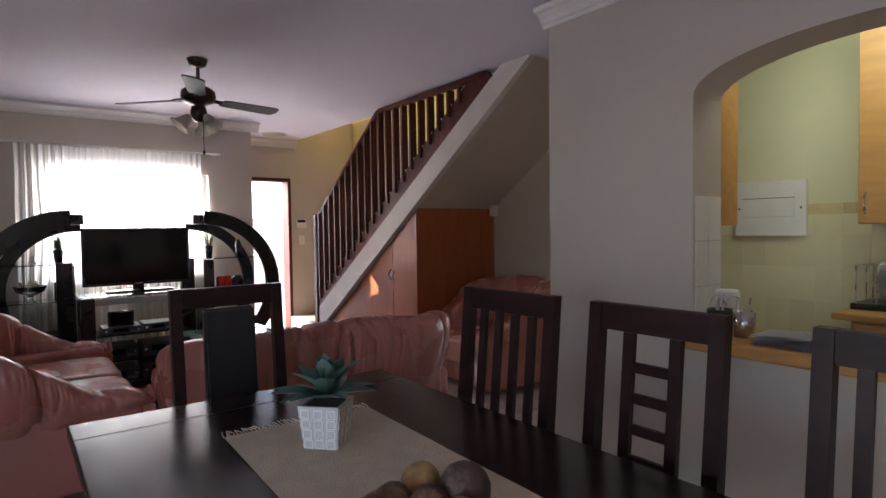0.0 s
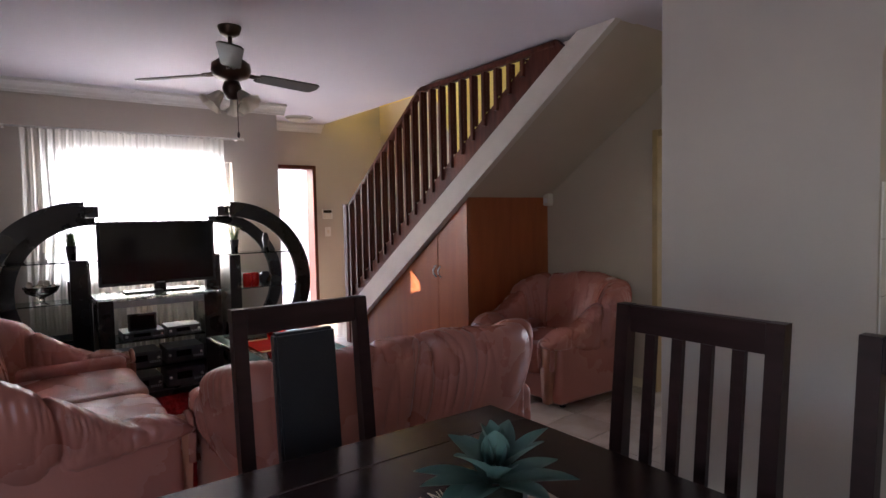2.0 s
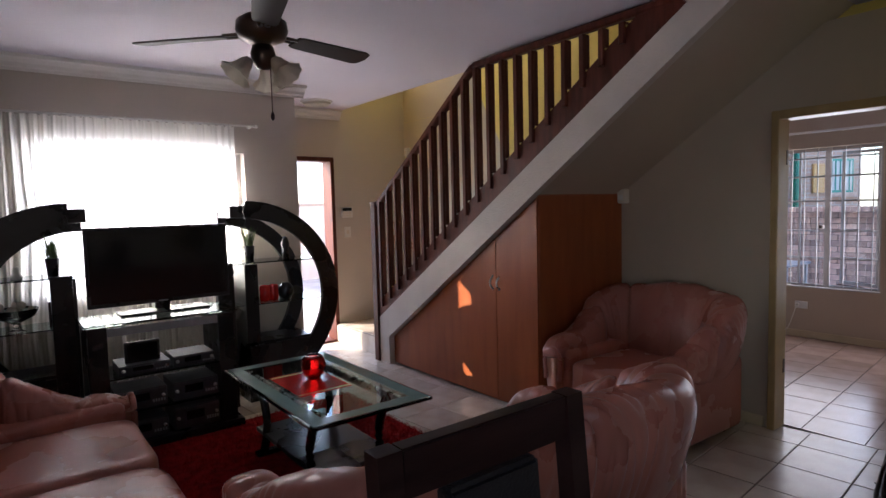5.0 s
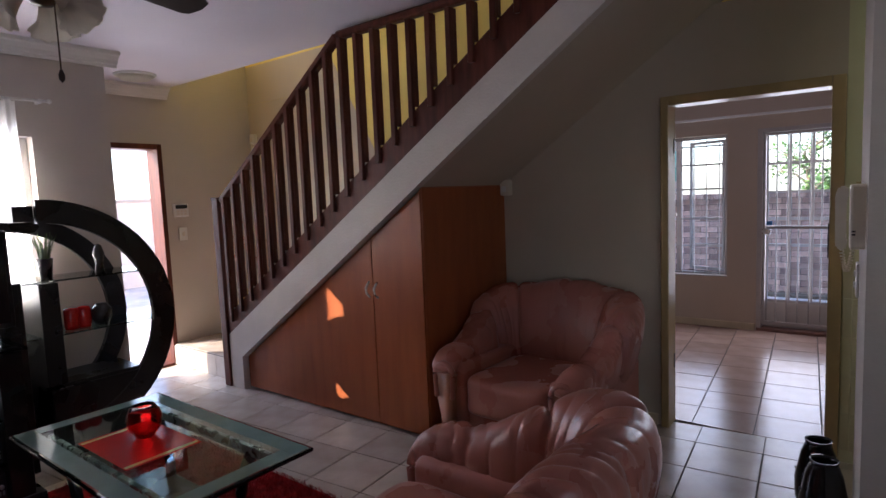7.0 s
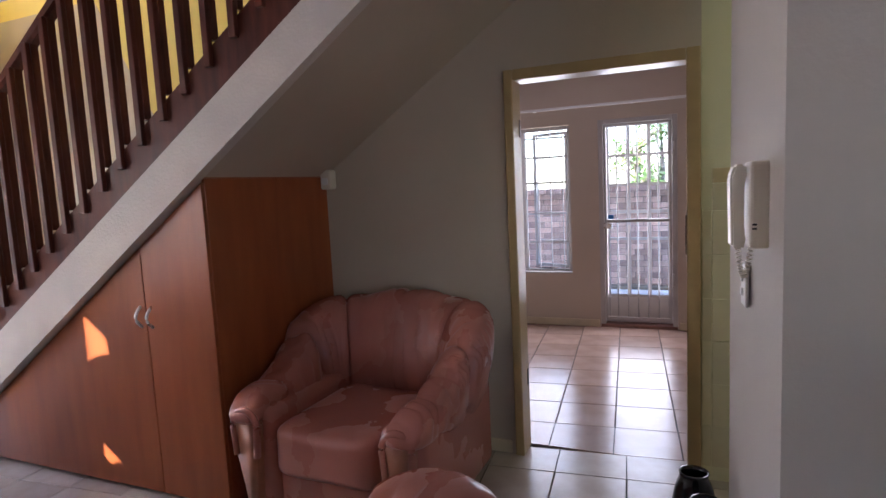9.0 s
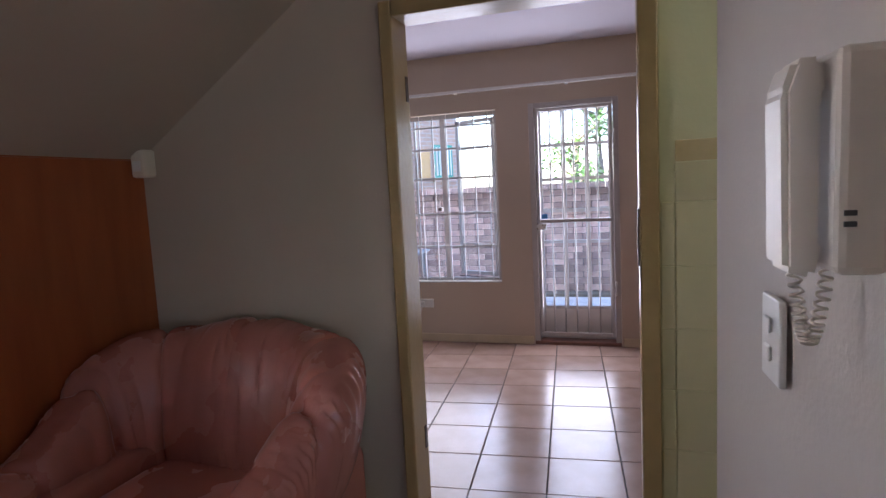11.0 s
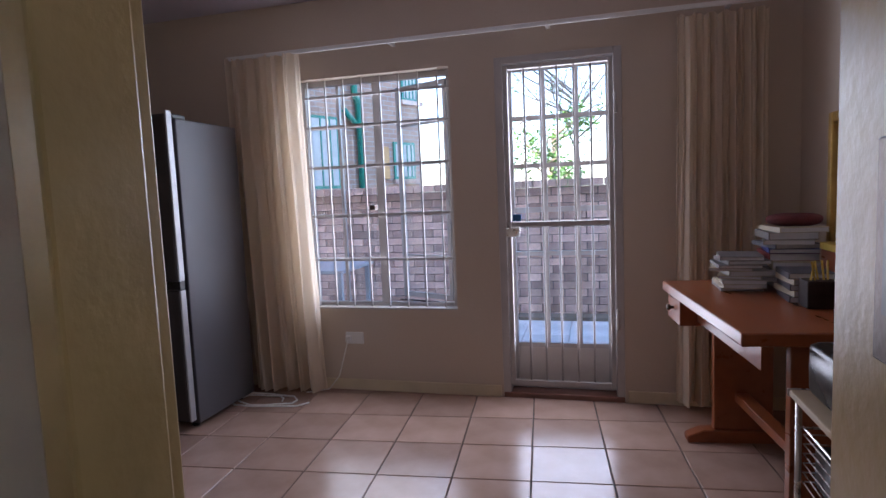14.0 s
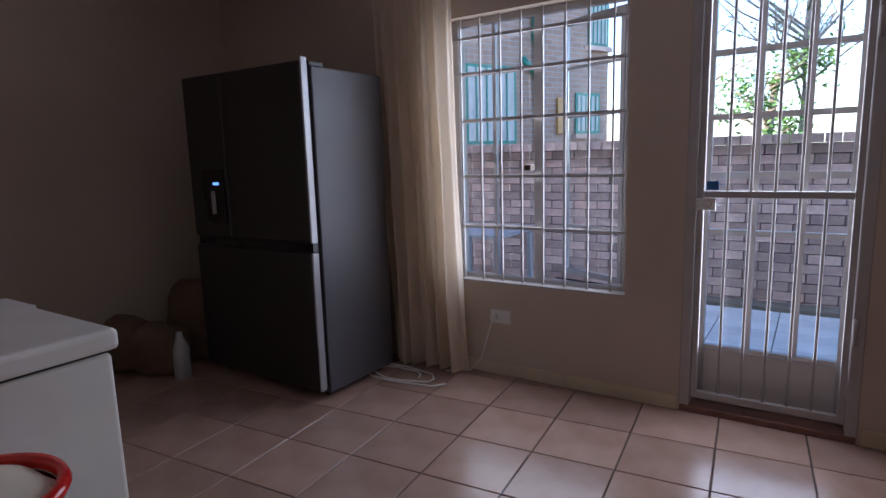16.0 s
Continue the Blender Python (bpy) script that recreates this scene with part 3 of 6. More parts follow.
bnp("base_rail", prism([(-5.663, line_bot(-5.663) + 0.15), (-2.55, min(2.515, line_bot(-2.55) + 0.15)), (-2.66, 2.515), (-2.80, min(2.515, plinth_top(-2.80))), (-5.663, plinth_top(-5.663) - 0.02)], "y", 3.548, 3.592, 0.004))
bnp("handrail", bar((-5.66, 3.57, 1.485), (-4.25, 3.57, 2.475), 0.062, 0.055, bev=0.012))
bnp("handrail", bar((-4.25, 3.57, 2.475), (-2.66, 3.57, 2.490), 0.062, 0.05, bev=0.012))
x = -5.585
k = 0
while x < -2.80:
    top = 1.485 + 0.702 * (x + 5.66) if x < -4.25 else 2.468
    low = plinth_top(x) - 0.05
    if top - low > 0.05:
        bb = box(x - 0.017, x + 0.017, 3.522, 3.547, low - 0.06, top - 0.02, 0.003, 1)
        box(x - 0.017, x + 0.017, 3.5475, 3.585, plinth_top(x) + 0.0, top - 0.02, 0.003, 1, bm=bb)
        bnp("baluster", bb)
    x += 0.1385

# cupboard under the stairs
cupboard = empty("understairs_cupboard", -4.6, 3.6, 0, "cherry laminate cupboard with two doors under the stairs", "cupboard")


def cbp(name, bm, mat=CHERRY, label="", parent=None):
    ob = part(name, bm, mat, parent or cupboard, label)
    ob.matrix_parent_inverse = (cupboard.matrix_basis.inverted() if parent is None else Matrix())
    return ob


XC = -3.666
cbp("side_panel", box(XC - 0.018, XC, 3.612, YN - 0.004, 0, 1.515, 0.002, 1))
cbp("carcass", prism([(-5.49, 0.0), (XC - 0.02, 0.0), (XC - 0.02, line_bot(XC - .02) - 0.01), (-5.49, line_bot(-5.49) - 0.01)], "y", 3.625, YN - 0.006))
cbp("top_panel", box(XC - 0.30, XC, 3.601, YN - 0.006, 1.5155, 1.53, 0.002, 1))
XM = -4.075
d1 = cbp("door", prism([(-5.488, 0.02), (XM - 0.004, 0.02), (XM - 0.004, line_bot(XM - 0.004) - 0.012), (-5.488, line_bot(-5.488) - 0.012)], "y", 3.592, 3.611, 0.002))
d2 = cbp("door", prism([(XM, 0.02), (XC - 0.001, 0.02), (XC - 0.001, line_bot(XC) - 0.012), (XM, line_bot(XM) - 0.012)], "y", 3.592, 3.611, 0.002))


def bow_handle(x, parent):
    pts = [(x, 3.592, 0.84)] + [(x, 3.592 - 0.032 * math.sin(math.pi * i / 8), 0.84 + 0.10 * i / 8) for i in range(1, 8)] + [(x, 3.592, 0.94)]
    ob = part("handle", tube(pts, 0.007, 8), CHROME, parent, "brushed metal bow handle", True)
    return ob


bow_handle(XM - 0.035, d1)
bow_handle(XM + 0.035, d2)

# ---- ceiling fixtures ----
fan = empty("ceiling_fan", -3.565, 1.725, H + 0.04, "bronze ceiling fan with dark blades and frilled glass shades", "ceiling fan")
part("canopy", lathe([(0.0, -0.10), (0.03, -0.10), (0.055, -0.085), (0.068, -0.05), (0.068, -0.04)]), BRONZE, fan, "", True)
part("rod", lathe([(0.013, -0.22), (0.013, -0.06)], n=12), BRONZE, fan, "", True)
part("motor", lathe([(0.0, -0.36), (0.05, -0.355), (0.10, -0.335), (0.115, -0.30), (0.11, -0.26), (0.075, -0.235), (0.03, -0.22), (0, -0.22)]), BRONZE, fan, "", True)
part("light_kit", lathe([(0.0, -0.47), (0.03, -0.465), (0.05, -0.43), (0.055, -0.40), (0.045, -0.365), (0.0, -0.36)]), BRONZE, fan, "", True)
for k in range(3):
    a = math.radians(103 + 120 * k)
    m = Matrix.Rotation(a, 4, 'Z')
    bm = prism([(0.17, -0.045), (0.20, -0.055), (0.58, -0.068), (0.61, -0.055), (0.625, 0), (0.61, 0.055), (0.58, 0.068), (0.20, 0.055), (0.17, 0.045)], "z", -0.318, -0.31, 0.002)
    bmesh.ops.transform(bm, matrix=m @ Matrix.Translation((0, 0, -0.314)) @ Matrix.Rotation(radians(-11), 4, 'X') @ Matrix.Translation((0, 0, 0.314)), verts=bm.verts)
    part("blade", bm, BLADE, fan, "dark wood fan blade")
    bm = tube([(0.09, 0.0, -0.30), (0.13, 0.02, -0.312), (0.18, 0.022, -0.312)], 0.008, 6)
    tube([(0.09, 0.0, -0.30), (0.13, -0.02, -0.312), (0.18, -0.022, -0.312)], 0.008, 6, bm=bm)
    bmesh.ops.transform(bm, matrix=m, verts=bm.verts)
    part("blade_bracket", bm, BRONZE, fan, "", True)
for k in range(3):
    a = 2 * math.pi * k / 3 + 0.5
    bm = bmesh.new()
    n, rings = 30, []
    for j, (r, h) in enumerate(((0.016, 0), (0.028, -0.02), (0.036, -0.05), (0.048, -0.08), (0.068, -0.10), (0.074, -0.105))):
        rings.append([bm.verts.new(((r + (0.006 * math.sin(9 * 2 * math.pi * i / n) if j > 3 else 0.002 * math.sin(9 * 2 * math.pi * i / n))) * math.cos(2 * math.pi * i / n), (r + (0.006 * math.sin(9 * 2 * math.pi * i / n) if j > 3 else 0)) * math.sin(2 * math.pi * i / n), h)) for i in range(n)])
    for p, q in zip(rings, rings[1:]):
        for i in range(n):
            bm.faces.new((p[i], p[(i + 1) % n], q[(i + 1) % n], q[i]))
    bmesh.ops.solidify(bm, geom=bm.faces[:], thickness=0.003)
    bmesh.ops.transform(bm, matrix=Matrix.Translation((0.06 * math.cos(a), 0.06 * math.sin(a), -0.43)) @ Matrix.Rotation(a, 4, 'Z') @ Matrix.Rotation(radians(-42), 4, 'Y'), verts=bm.verts)
    part("shade", bm, SHADEGLASS, fan, "frilled frosted glass shade", True)
part("pull_chain", tube([(0.03, 0.02, -0.45), (0.032, 0.02, -0.66)], 0.0025, 6), BRONZE, fan)
part("pull_knob", lathe([(0.0, -0.70), (0.008, -0.69), (0.009, -0.675), (0.004, -0.66), (0, -0.66)], 0.032, 0.02, n=10), DARK, fan, "dark wooden pull knob", True)

ceiling_light = empty("ceiling_light", -6.30, 3.29, H, "round white flush ceiling light over the entrance", "ceiling light")
part("base", lathe([(0.15, -0.015), (0.155, -0.01), (0.155, 0)], n=32), WHITEPL, ceiling_light, "", True)
part("diffuser", lathe([(0.0, -0.055), (0.06, -0.052), (0.11, -0.04), (0.14, -0.0155)], n=32), SHADEGLASS, ceiling_light, "frosted glass dish", True)


# ---- seating ----
def horseshoe(w, d, inset, back_in, radius):
    """Plan line that runs up one arm, round the back and down the other arm: length -> point, outward."""
    hx, y0, yb = w / 2 - inset, -d / 2 + 0.0, d / 2 - back_in
    straight, bend, across = yb - radius - y0, math.pi * radius / 2, 2 * (hx - radius)

    def at(s):
        flip = 1
        if s > straight + bend + across / 2:
            s, flip = 2 * (straight + bend) + across - s, -1
        if s < straight:
            p, n = (-hx, y0 + s), (-1.0, 0.0)
        elif s < straight + bend:
            a = math.pi - (s - straight) / radius
            p, n = (-hx + radius + radius * math.cos(a), yb - radius + radius * math.sin(a)), (math.cos(a), math.sin(a))
        else:
            p, n = (-hx + radius + s - straight - bend, yb), (0.0, 1.0)
        return Vector((flip * p[0], p[1], 0)), Vector((flip * n[0], n[1], 0))
    return at, straight, bend, across


def roll(at, s0, s1, top, low, thick, lean, creases, seed, round0, round1, gather=None, n=150, m=44):
    """A stuffed leather roll along a plan line, pinched at its creases, with soft folds across it."""
    bm = bmesh.new()
    rings = []
    for i in range(n + 1):
        s = s0 + (s1 - s0) * i / n
        c, out = at(s)
        along = Vector((-out.y, out.x, 0))
        g0, g1 = min(1.0, (s - s0) / round0), min(1.0, (s1 - s) / round1)
        g = max(0.03, (1 - (1 - g0) ** 2.4) ** (1 / 2.4)) * max(0.03, (1 - (1 - g1) ** 2.4) ** (1 / 2.4))
        zt, zb, th = top(s), low(s), thick(s)
        zc, hz = (zt + zb) / 2, (zt - zb) / 2
        ring = []
        for j in range(m):
            a = 2 * math.pi * j / m
            ca, sa = math.cos(a), math.sin(a)
            x = math.copysign(abs(ca) ** 0.72, ca) * th / 2
            z = math.copysign(abs(sa) ** 0.80, sa) * hz
            # creases sweep round the roll instead of crossing it square
            sw = s + 0.05 * (1 if s < (at.mid) else -1) * max(-0.6, ca) * (1 if sa > -0.5 else 0.4)
            pull = sum(dp * (math.exp(-((sw - k) / 0.016) ** 2) + 0.45 * math.exp(-((sw - k) / 0.05) ** 2)) for k, dp in creases)
            near = sum(math.exp(-((sw - k) / 0.16) ** 2) for k, dp in creases)
            fold = (1 - abs(noise.noise((sw * 15 + seed, sa * 0.9, ca * 0.7 + seed)))) ** 6
            pull += 0.009 * fold * (0.15 + min(1.2, near)) - 0.006 * noise.noise((s * 4, sa * 1.2, seed + ca))
            if gather and gather[0] < s < gather[1] and ca > 0.35 and sa > -0.35:
                edge = math.sin(math.pi * (s - gather[0]) / (gather[1] - gather[0])) * math.sin(math.pi * min(1, (ca - 0.35) / 0.65))
                pull += 0.0045 * edge * math.sin(s * 2 * math.pi / 0.021 + 1.5 * math.sin(sa * 5))
            nr = Vector((x / (th / 2), z / hz)).normalized()
            xx, zz = (x - nr.x * pull) * (0.35 + 0.65 * g), (z - nr.y * pull) * (0.25 + 0.75 * g)
            zw = zc + zz
            push = out * (xx + lean(s) * (zw - 0.36))
            ring.append(bm.verts.new(c + push + Vector((0, 0, zw))))
        rings.append(ring)
    for p, q in zip(rings, rings[1:]):
        for j in range(m):
            bm.faces.new((p[j], p[(j + 1) % m], q[(j + 1) % m], q[j]))
    bm.faces.new(rings[0][::-1])
    bm.faces.new(rings[-1])
    return bm


class PlanLine:
    """A plan line that knows its own middle."""
    def __init__(self, fn, mid):
        self.fn, self.mid = fn, mid

    def __call__(self, s):
        return self.fn(s)


def settee(name, w, cushions, label, category, m, d=0.90, back_h=0.86, seed=1, arm_h=0.60):
    """Soft leather seat, front towards -y, origin on the floor in the middle."""
    t = empty(name, label=label, category=category)
    t.matrix_basis = m
    hw = w / 2
    part("base", box(-hw + 0.16, hw - 0.16, -d / 2 + 0.07, d / 2 - 0.22, 0.04, 0.27, 0.025, 3), LEATHER, t, "", True)
    for sx in (-1, 1):
        for sy in (-1, 1):
            part("foot", lathe([(0.022, 0.0), (0.028, 0.045)], sx * (hw - 0.13), sy * (d / 2 - 0.16), 0, 12), BLACK, t)
    seat_w = (w - 0.46) / cushions
    for k in range(cushions):
        x0 = -hw + 0.23 + k * seat_w

        def pucker(p, v):
            # fine creases that run in from the front edge, and a slight hollow where one sits
            p.z += 0.005 * math.sin(p.x * 41 + seed + 2 * math.sin(p.x * 13)) * max(0, -v.y) ** 3 * (1 if v.z > 0 else 0)
            p.z -= 0.014 * max(0, v.z) * max(0, 1 - (p.x / (seat_w * 0.4)) ** 2)
            return p
        part("seat_cushion", puff(x0 + 0.003, x0 + seat_w - 0.003, -d / 2 + 0.0, d / 2 - 0.22, 0.21, 0.445, 0.27, 0.006, 6, seed + k, 64, 24, pucker), LEATHER, t, "", True)
    part("back_panel", box(-hw + 0.10, hw - 0.10, d / 2 - 0.20, d / 2 - 0.065, 0.045, 0.56, 0.035, 3), LEATHER, t, "flat leather panel at the rear", True)

    fn, straight, bend, across = horseshoe(w, d, 0.115, 0.165, 0.20)
    total = 2 * (straight + bend) + across
    line = PlanLine(fn, total / 2)
    corner = straight + bend

    def side(s):
        return min(s, total - s)

    def top(s):
        u = side(s) / (straight + bend * 0.9)
        if u < 1:
            k = min(1.0, max(0.0, (u - 0.22) / 0.66))
            rise = k * k * (3 - 2 * k)
            droop = 0.05 * max(0.0, 1 - u / 0.2) ** 2
            return arm_h + (back_h - 0.035 - arm_h) * rise - droop
        v = abs(s - total / 2) / (total / 2 - straight - bend * 0.9)
        return back_h - 0.035 * v ** 2.5

    def low(s):
        u = side(s) / (straight + bend)
        return 0.43 - 0.09 * min(1.0, u / 0.6)

    def thick(s):
        u = min(1.0, side(s) / (straight + bend))
        return 0.18 + 0.085 * u

    def lean(s):
        u = min(1.0, side(s) / (straight + bend))
        return 0.12 + 0.13 * u
    backs = [(total / 2 + (k - cushions / 2) * across / cushions * 0.98, 0.026) for k in range(1, cushions)]
    soft = [(total / 2 + (k + 0.5 - cushions / 2) * across / cushions, 0.008) for k in range(cushions)]
    part("backrest", roll(line, corner - bend * 0.42, total - corner + bend * 0.42, top, low, thick, lean, backs + soft, seed, 0.05, 0.05, None, 230), LEATHER, t, "", True)
    for s in (-1, 1):
        x0, x1 = (hw - 0.235, hw - 0.03) if s > 0 else (-hw + 0.03, -hw + 0.235)
        arm = part("arm", box(x0, x1, -d / 2 + 0.03, d / 2 - 0.085, 0.045, 0.50, 0.045, 4), LEATHER, t, "", True)
        a0, a1 = (0.0, corner - bend * 0.30) if s < 0 else (total - corner + bend * 0.30, total)
        cr = straight * 0.93
        crs = [(cr if s < 0 else total - cr, 0.030), (cr * 0.42 if s < 0 else total - cr * 0.42, 0.010)]
        ga = (straight * 0.5, corner - bend * 0.3) if s < 0 else (total - corner + bend * 0.3, total - straight * 0.5)
        part("arm_pillow", roll(line, a0 - 0.03 * (s < 0), a1 + 0.03 * (s > 0), top, low, thick, lean, crs, seed + 5 + s, 0.11 if s < 0 else 0.05, 0.05 if s < 0 else 0.11, ga, 190), LEATHER, t, "soft pleated leather arm pillow", True)
        # hooked board on the arm front, edged with piping
        xm = (x0 + x1) / 2
        arch = []
        for i in range(17):
            a = math.pi * i / 16
            arch.append((xm + 0.066 * math.cos(a) + s * 0.012, 0.43 + 0.075 * math.sin(a)))
        pts = arch + [(xm - 0.056 + s * 0.012, 0.30), (xm - 0.036, 0.16), (xm - 0.030, 0.05), (xm + 0.030, 0.05), (xm + 0.036, 0.16), (xm + 0.056 + s * 0.012, 0.30)]
        board = part("arm_facing", prism(pts, "y", -d / 2 - 0.012, -d / 2 + 0.06, 0.008), ARMWOOD, arm, "curved reddish wooden arm front", True)
        part("piping", tube([(x, -d / 2 - 0.010, z) for x, z in [(pts[-1])] + arch + [pts[17]]], 0.016, 10), LEATHER, board, "", True)
    return t


settee("loveseat", 1.54, 2, "pink-brown leather two-seat sofa facing the television", "sofa", pose(-2.48, 2.02, 0, 0, 0, -90), seed=3, d=0.92, back_h=0.875, arm_h=0.61)
settee("sofa", 1.84, 2, "pink-brown leather sofa with rolled arms beside a rug", "sofa", pose(-3.57, 0.76, 0, 0, 0, 180), seed=13, d=0.92, arm_h=0.535)
settee("armchair", 1.0, 1, "pink-brown leather armchair with wooden arm fronts", "armchair", pose(-3.125, 4.005, 0, 0, 0, -2), d=0.88, seed=23, back_h=0.90, arm_h=0.58)


# ---- dining furniture ----
dining_table = empty("dining_table", -0.30, 1.315, 0, "dark wooden rectangular dining table with polished top", "table")
TX0, TX1, TY0, TY1 = -1.11, 1.10, -0.545, 0.545
part("tabletop", box(TX0, TX1, TY0, TY1, 0.722, 0.76, 0.006), TABLE, dining_table)
part("inlay", box(TX0 + 0.16, TX0 + 0.165, TY0 + 0.01, TY1 - 0.01, 0.7601, 0.7606), DARK, dining_table, "thin dark inlay line")
bm = box(TX0 + 0.10, TX1 - 0.10, TY0 + 0.09, TY0 + 0.112, 0.64, 0.7215)
box(TX0 + 0.10, TX1 - 0.10, TY1 - 0.112, TY1 - 0.09, 0.64, 0.7215, bm=bm)
box(TX0 + 0.10, TX0 + 0.122, TY0 + 0.113, TY1 - 0.113, 0.64, 0.7215, bm=bm)
box(TX1 - 0.122, TX1 - 0.10, TY0 + 0.113, TY1 - 0.113, 0.64, 0.7215, bm=bm)
part("apron", bm, TABLE, dining_table)
for sx in (TX0 + 0.16, TX1 - 0.16):
    for sy in (TY0 + 0.15, TY1 - 0.15):
        part("leg", box(sx - 0.04, sx + 0.04, sy - 0.04, sy + 0.04, 0, 0.64, 0.005), TABLE, dining_table)


def dining_chair(style, label, m, w=0.202, top=1.12):
    """A tall dark dining chair, front towards -y, back at +y."""
    c = empty("dining_chair", label=label, category="chair", group="chairs round the dining table")
    c.matrix_basis = m
    for s in (-1, 1):
        bm = bmesh.new()
        xs = (s * w - 0.02, s * w + 0.02)
        # raked back post, sawn in one piece
        prism([(0.0, 0.0), (0.04, 0.0), (0.035, 0.46), (0.035, 0.48), (0.09, top), (0.055, top), (-0.005, 0.48), (-0.005, 0.46)], "x", xs[0], xs[1], bm=bm)
        part("back_post", bm, DARK, c)
        part("leg", box(s * w - 0.02, s * w + 0.02, -0.40, -0.36, 0, 0.44, 0.003), DARK, c)
        part("seat_rail", box(s * w - 0.012, s * w + 0.012, -0.36, -0.005, 0.37, 0.44), DARK, c)
    part("seat", puff(-w - 0.023, w + 0.023, -0.425, -0.01, 0.42, 0.50, 0.3, 0.002, 8, 4, 32, 10), BLACKLEATHER, c, "black leatherette seat pad", True)
    part("seat_rail", box(-w + 0.022, w - 0.022, -0.395, -0.37, 0.37, 0.435), DARK, c)

    def yb(z):
        return 0.015 + (z - 0.48) / (top - 0.48) * 0.0575

    part("top_rail", prism([(-w + 0.0201, top - 0.075), (w - 0.0201, top - 0.075), (w - 0.0201, top), (-w + 0.0201, top)], "y", 0.056, 0.088, 0.003), DARK, c)
    part("lower_rail", box(-w + 0.0201, w - 0.0201, 0.005, 0.03, 0.52, 0.57, 0.003), DARK, c)
    if style == "slats":
        for k in range(4):
            x = (-0.118 + k * 0.0787) * w / 0.202
            part("slat", bar((x, yb(0.571), 0.571), (x, yb(top - 0.076), top - 0.076), 0.03, 0.016), DARK, c)
    elif style == "ladder":
        for x in (-0.07, 0.07):
            part("slat", bar((x, yb(0.571), 0.571), (x, yb(top - 0.076), top - 0.076), 0.032, 0.018), DARK, c)
        for k in range(5):
            z = 0.62 + k * 0.083
            part("rung", box(-0.0535, 0.0535, yb(z) - 0.008, yb(z) + 0.008, z - 0.014, z + 0.014, 0.002, 1), DARK, c)
    else:
        part("back_pad", prism([(yb(0.571) - 0.018, 0.571), (yb(0.571) + 0.022, 0.571), (yb(1.044) + 0.022, 1.044), (yb(1.044) - 0.018, 1.044)], "x", -0.095, 0.095, 0.008), BLACKLEATHER, c, "padded black leatherette back panel")
    return c


YC = 1.945
dining_chair("slats", "dark wooden dining chair with four upright slats", pose(-0.80, YC, 0))
dining_chair("ladder", "dark wooden dining chair with a ladder of short rungs", pose(-0.24, YC, 0), 0.18)
dining_chair("slats", "dark wooden dining chair with upright slats beside the hatch", pose(0.345, YC, 0), 0.18)
dining_chair("pad", "dark wooden dining chair with padded black back panel", pose(-1.57, 1.32, 0, 0, 0, 90), 0.19, 1.125)
dining_chair("slats", "dark wooden dining chair tucked on the window side", pose(-1.22, 0.48, 0, 0, 0, 180))

runner = empty("table_runner", -0.30, 1.315, 0.7605, "cream woven cotton table runner with frayed ends", "table runner")


def runner_fn(u, v):
    x = -0.69 + 1.42 * u
    y = -0.225 + 0.45 * v
    a = -0.03
    return Vector((x * math.cos(a) - y * math.sin(a), x * math.sin(a) + y * math.cos(a), 0.0035 + 0.0022 * noise.noise((x * 6, y * 6, 0))))


part("cloth", sheet(runner_fn, 48, 18), RUNNER, runner, "", True)
bm = bmesh.new()
rnd = random.Random(5)
for k in range(46):
    p = runner_fn(0, k / 45)
    tube([p + Vector((0.002, 0, 0)), p + Vector((-0.015, rnd.uniform(-.004, .004), 0.001)), p + Vector((-0.035 - rnd.uniform(0, .012), rnd.uniform(-.012, .012), 0.0))], 0.0016, 4, bm=bm)
part("fringe", bm, RUNNER, runner, "frayed cotton fringe")


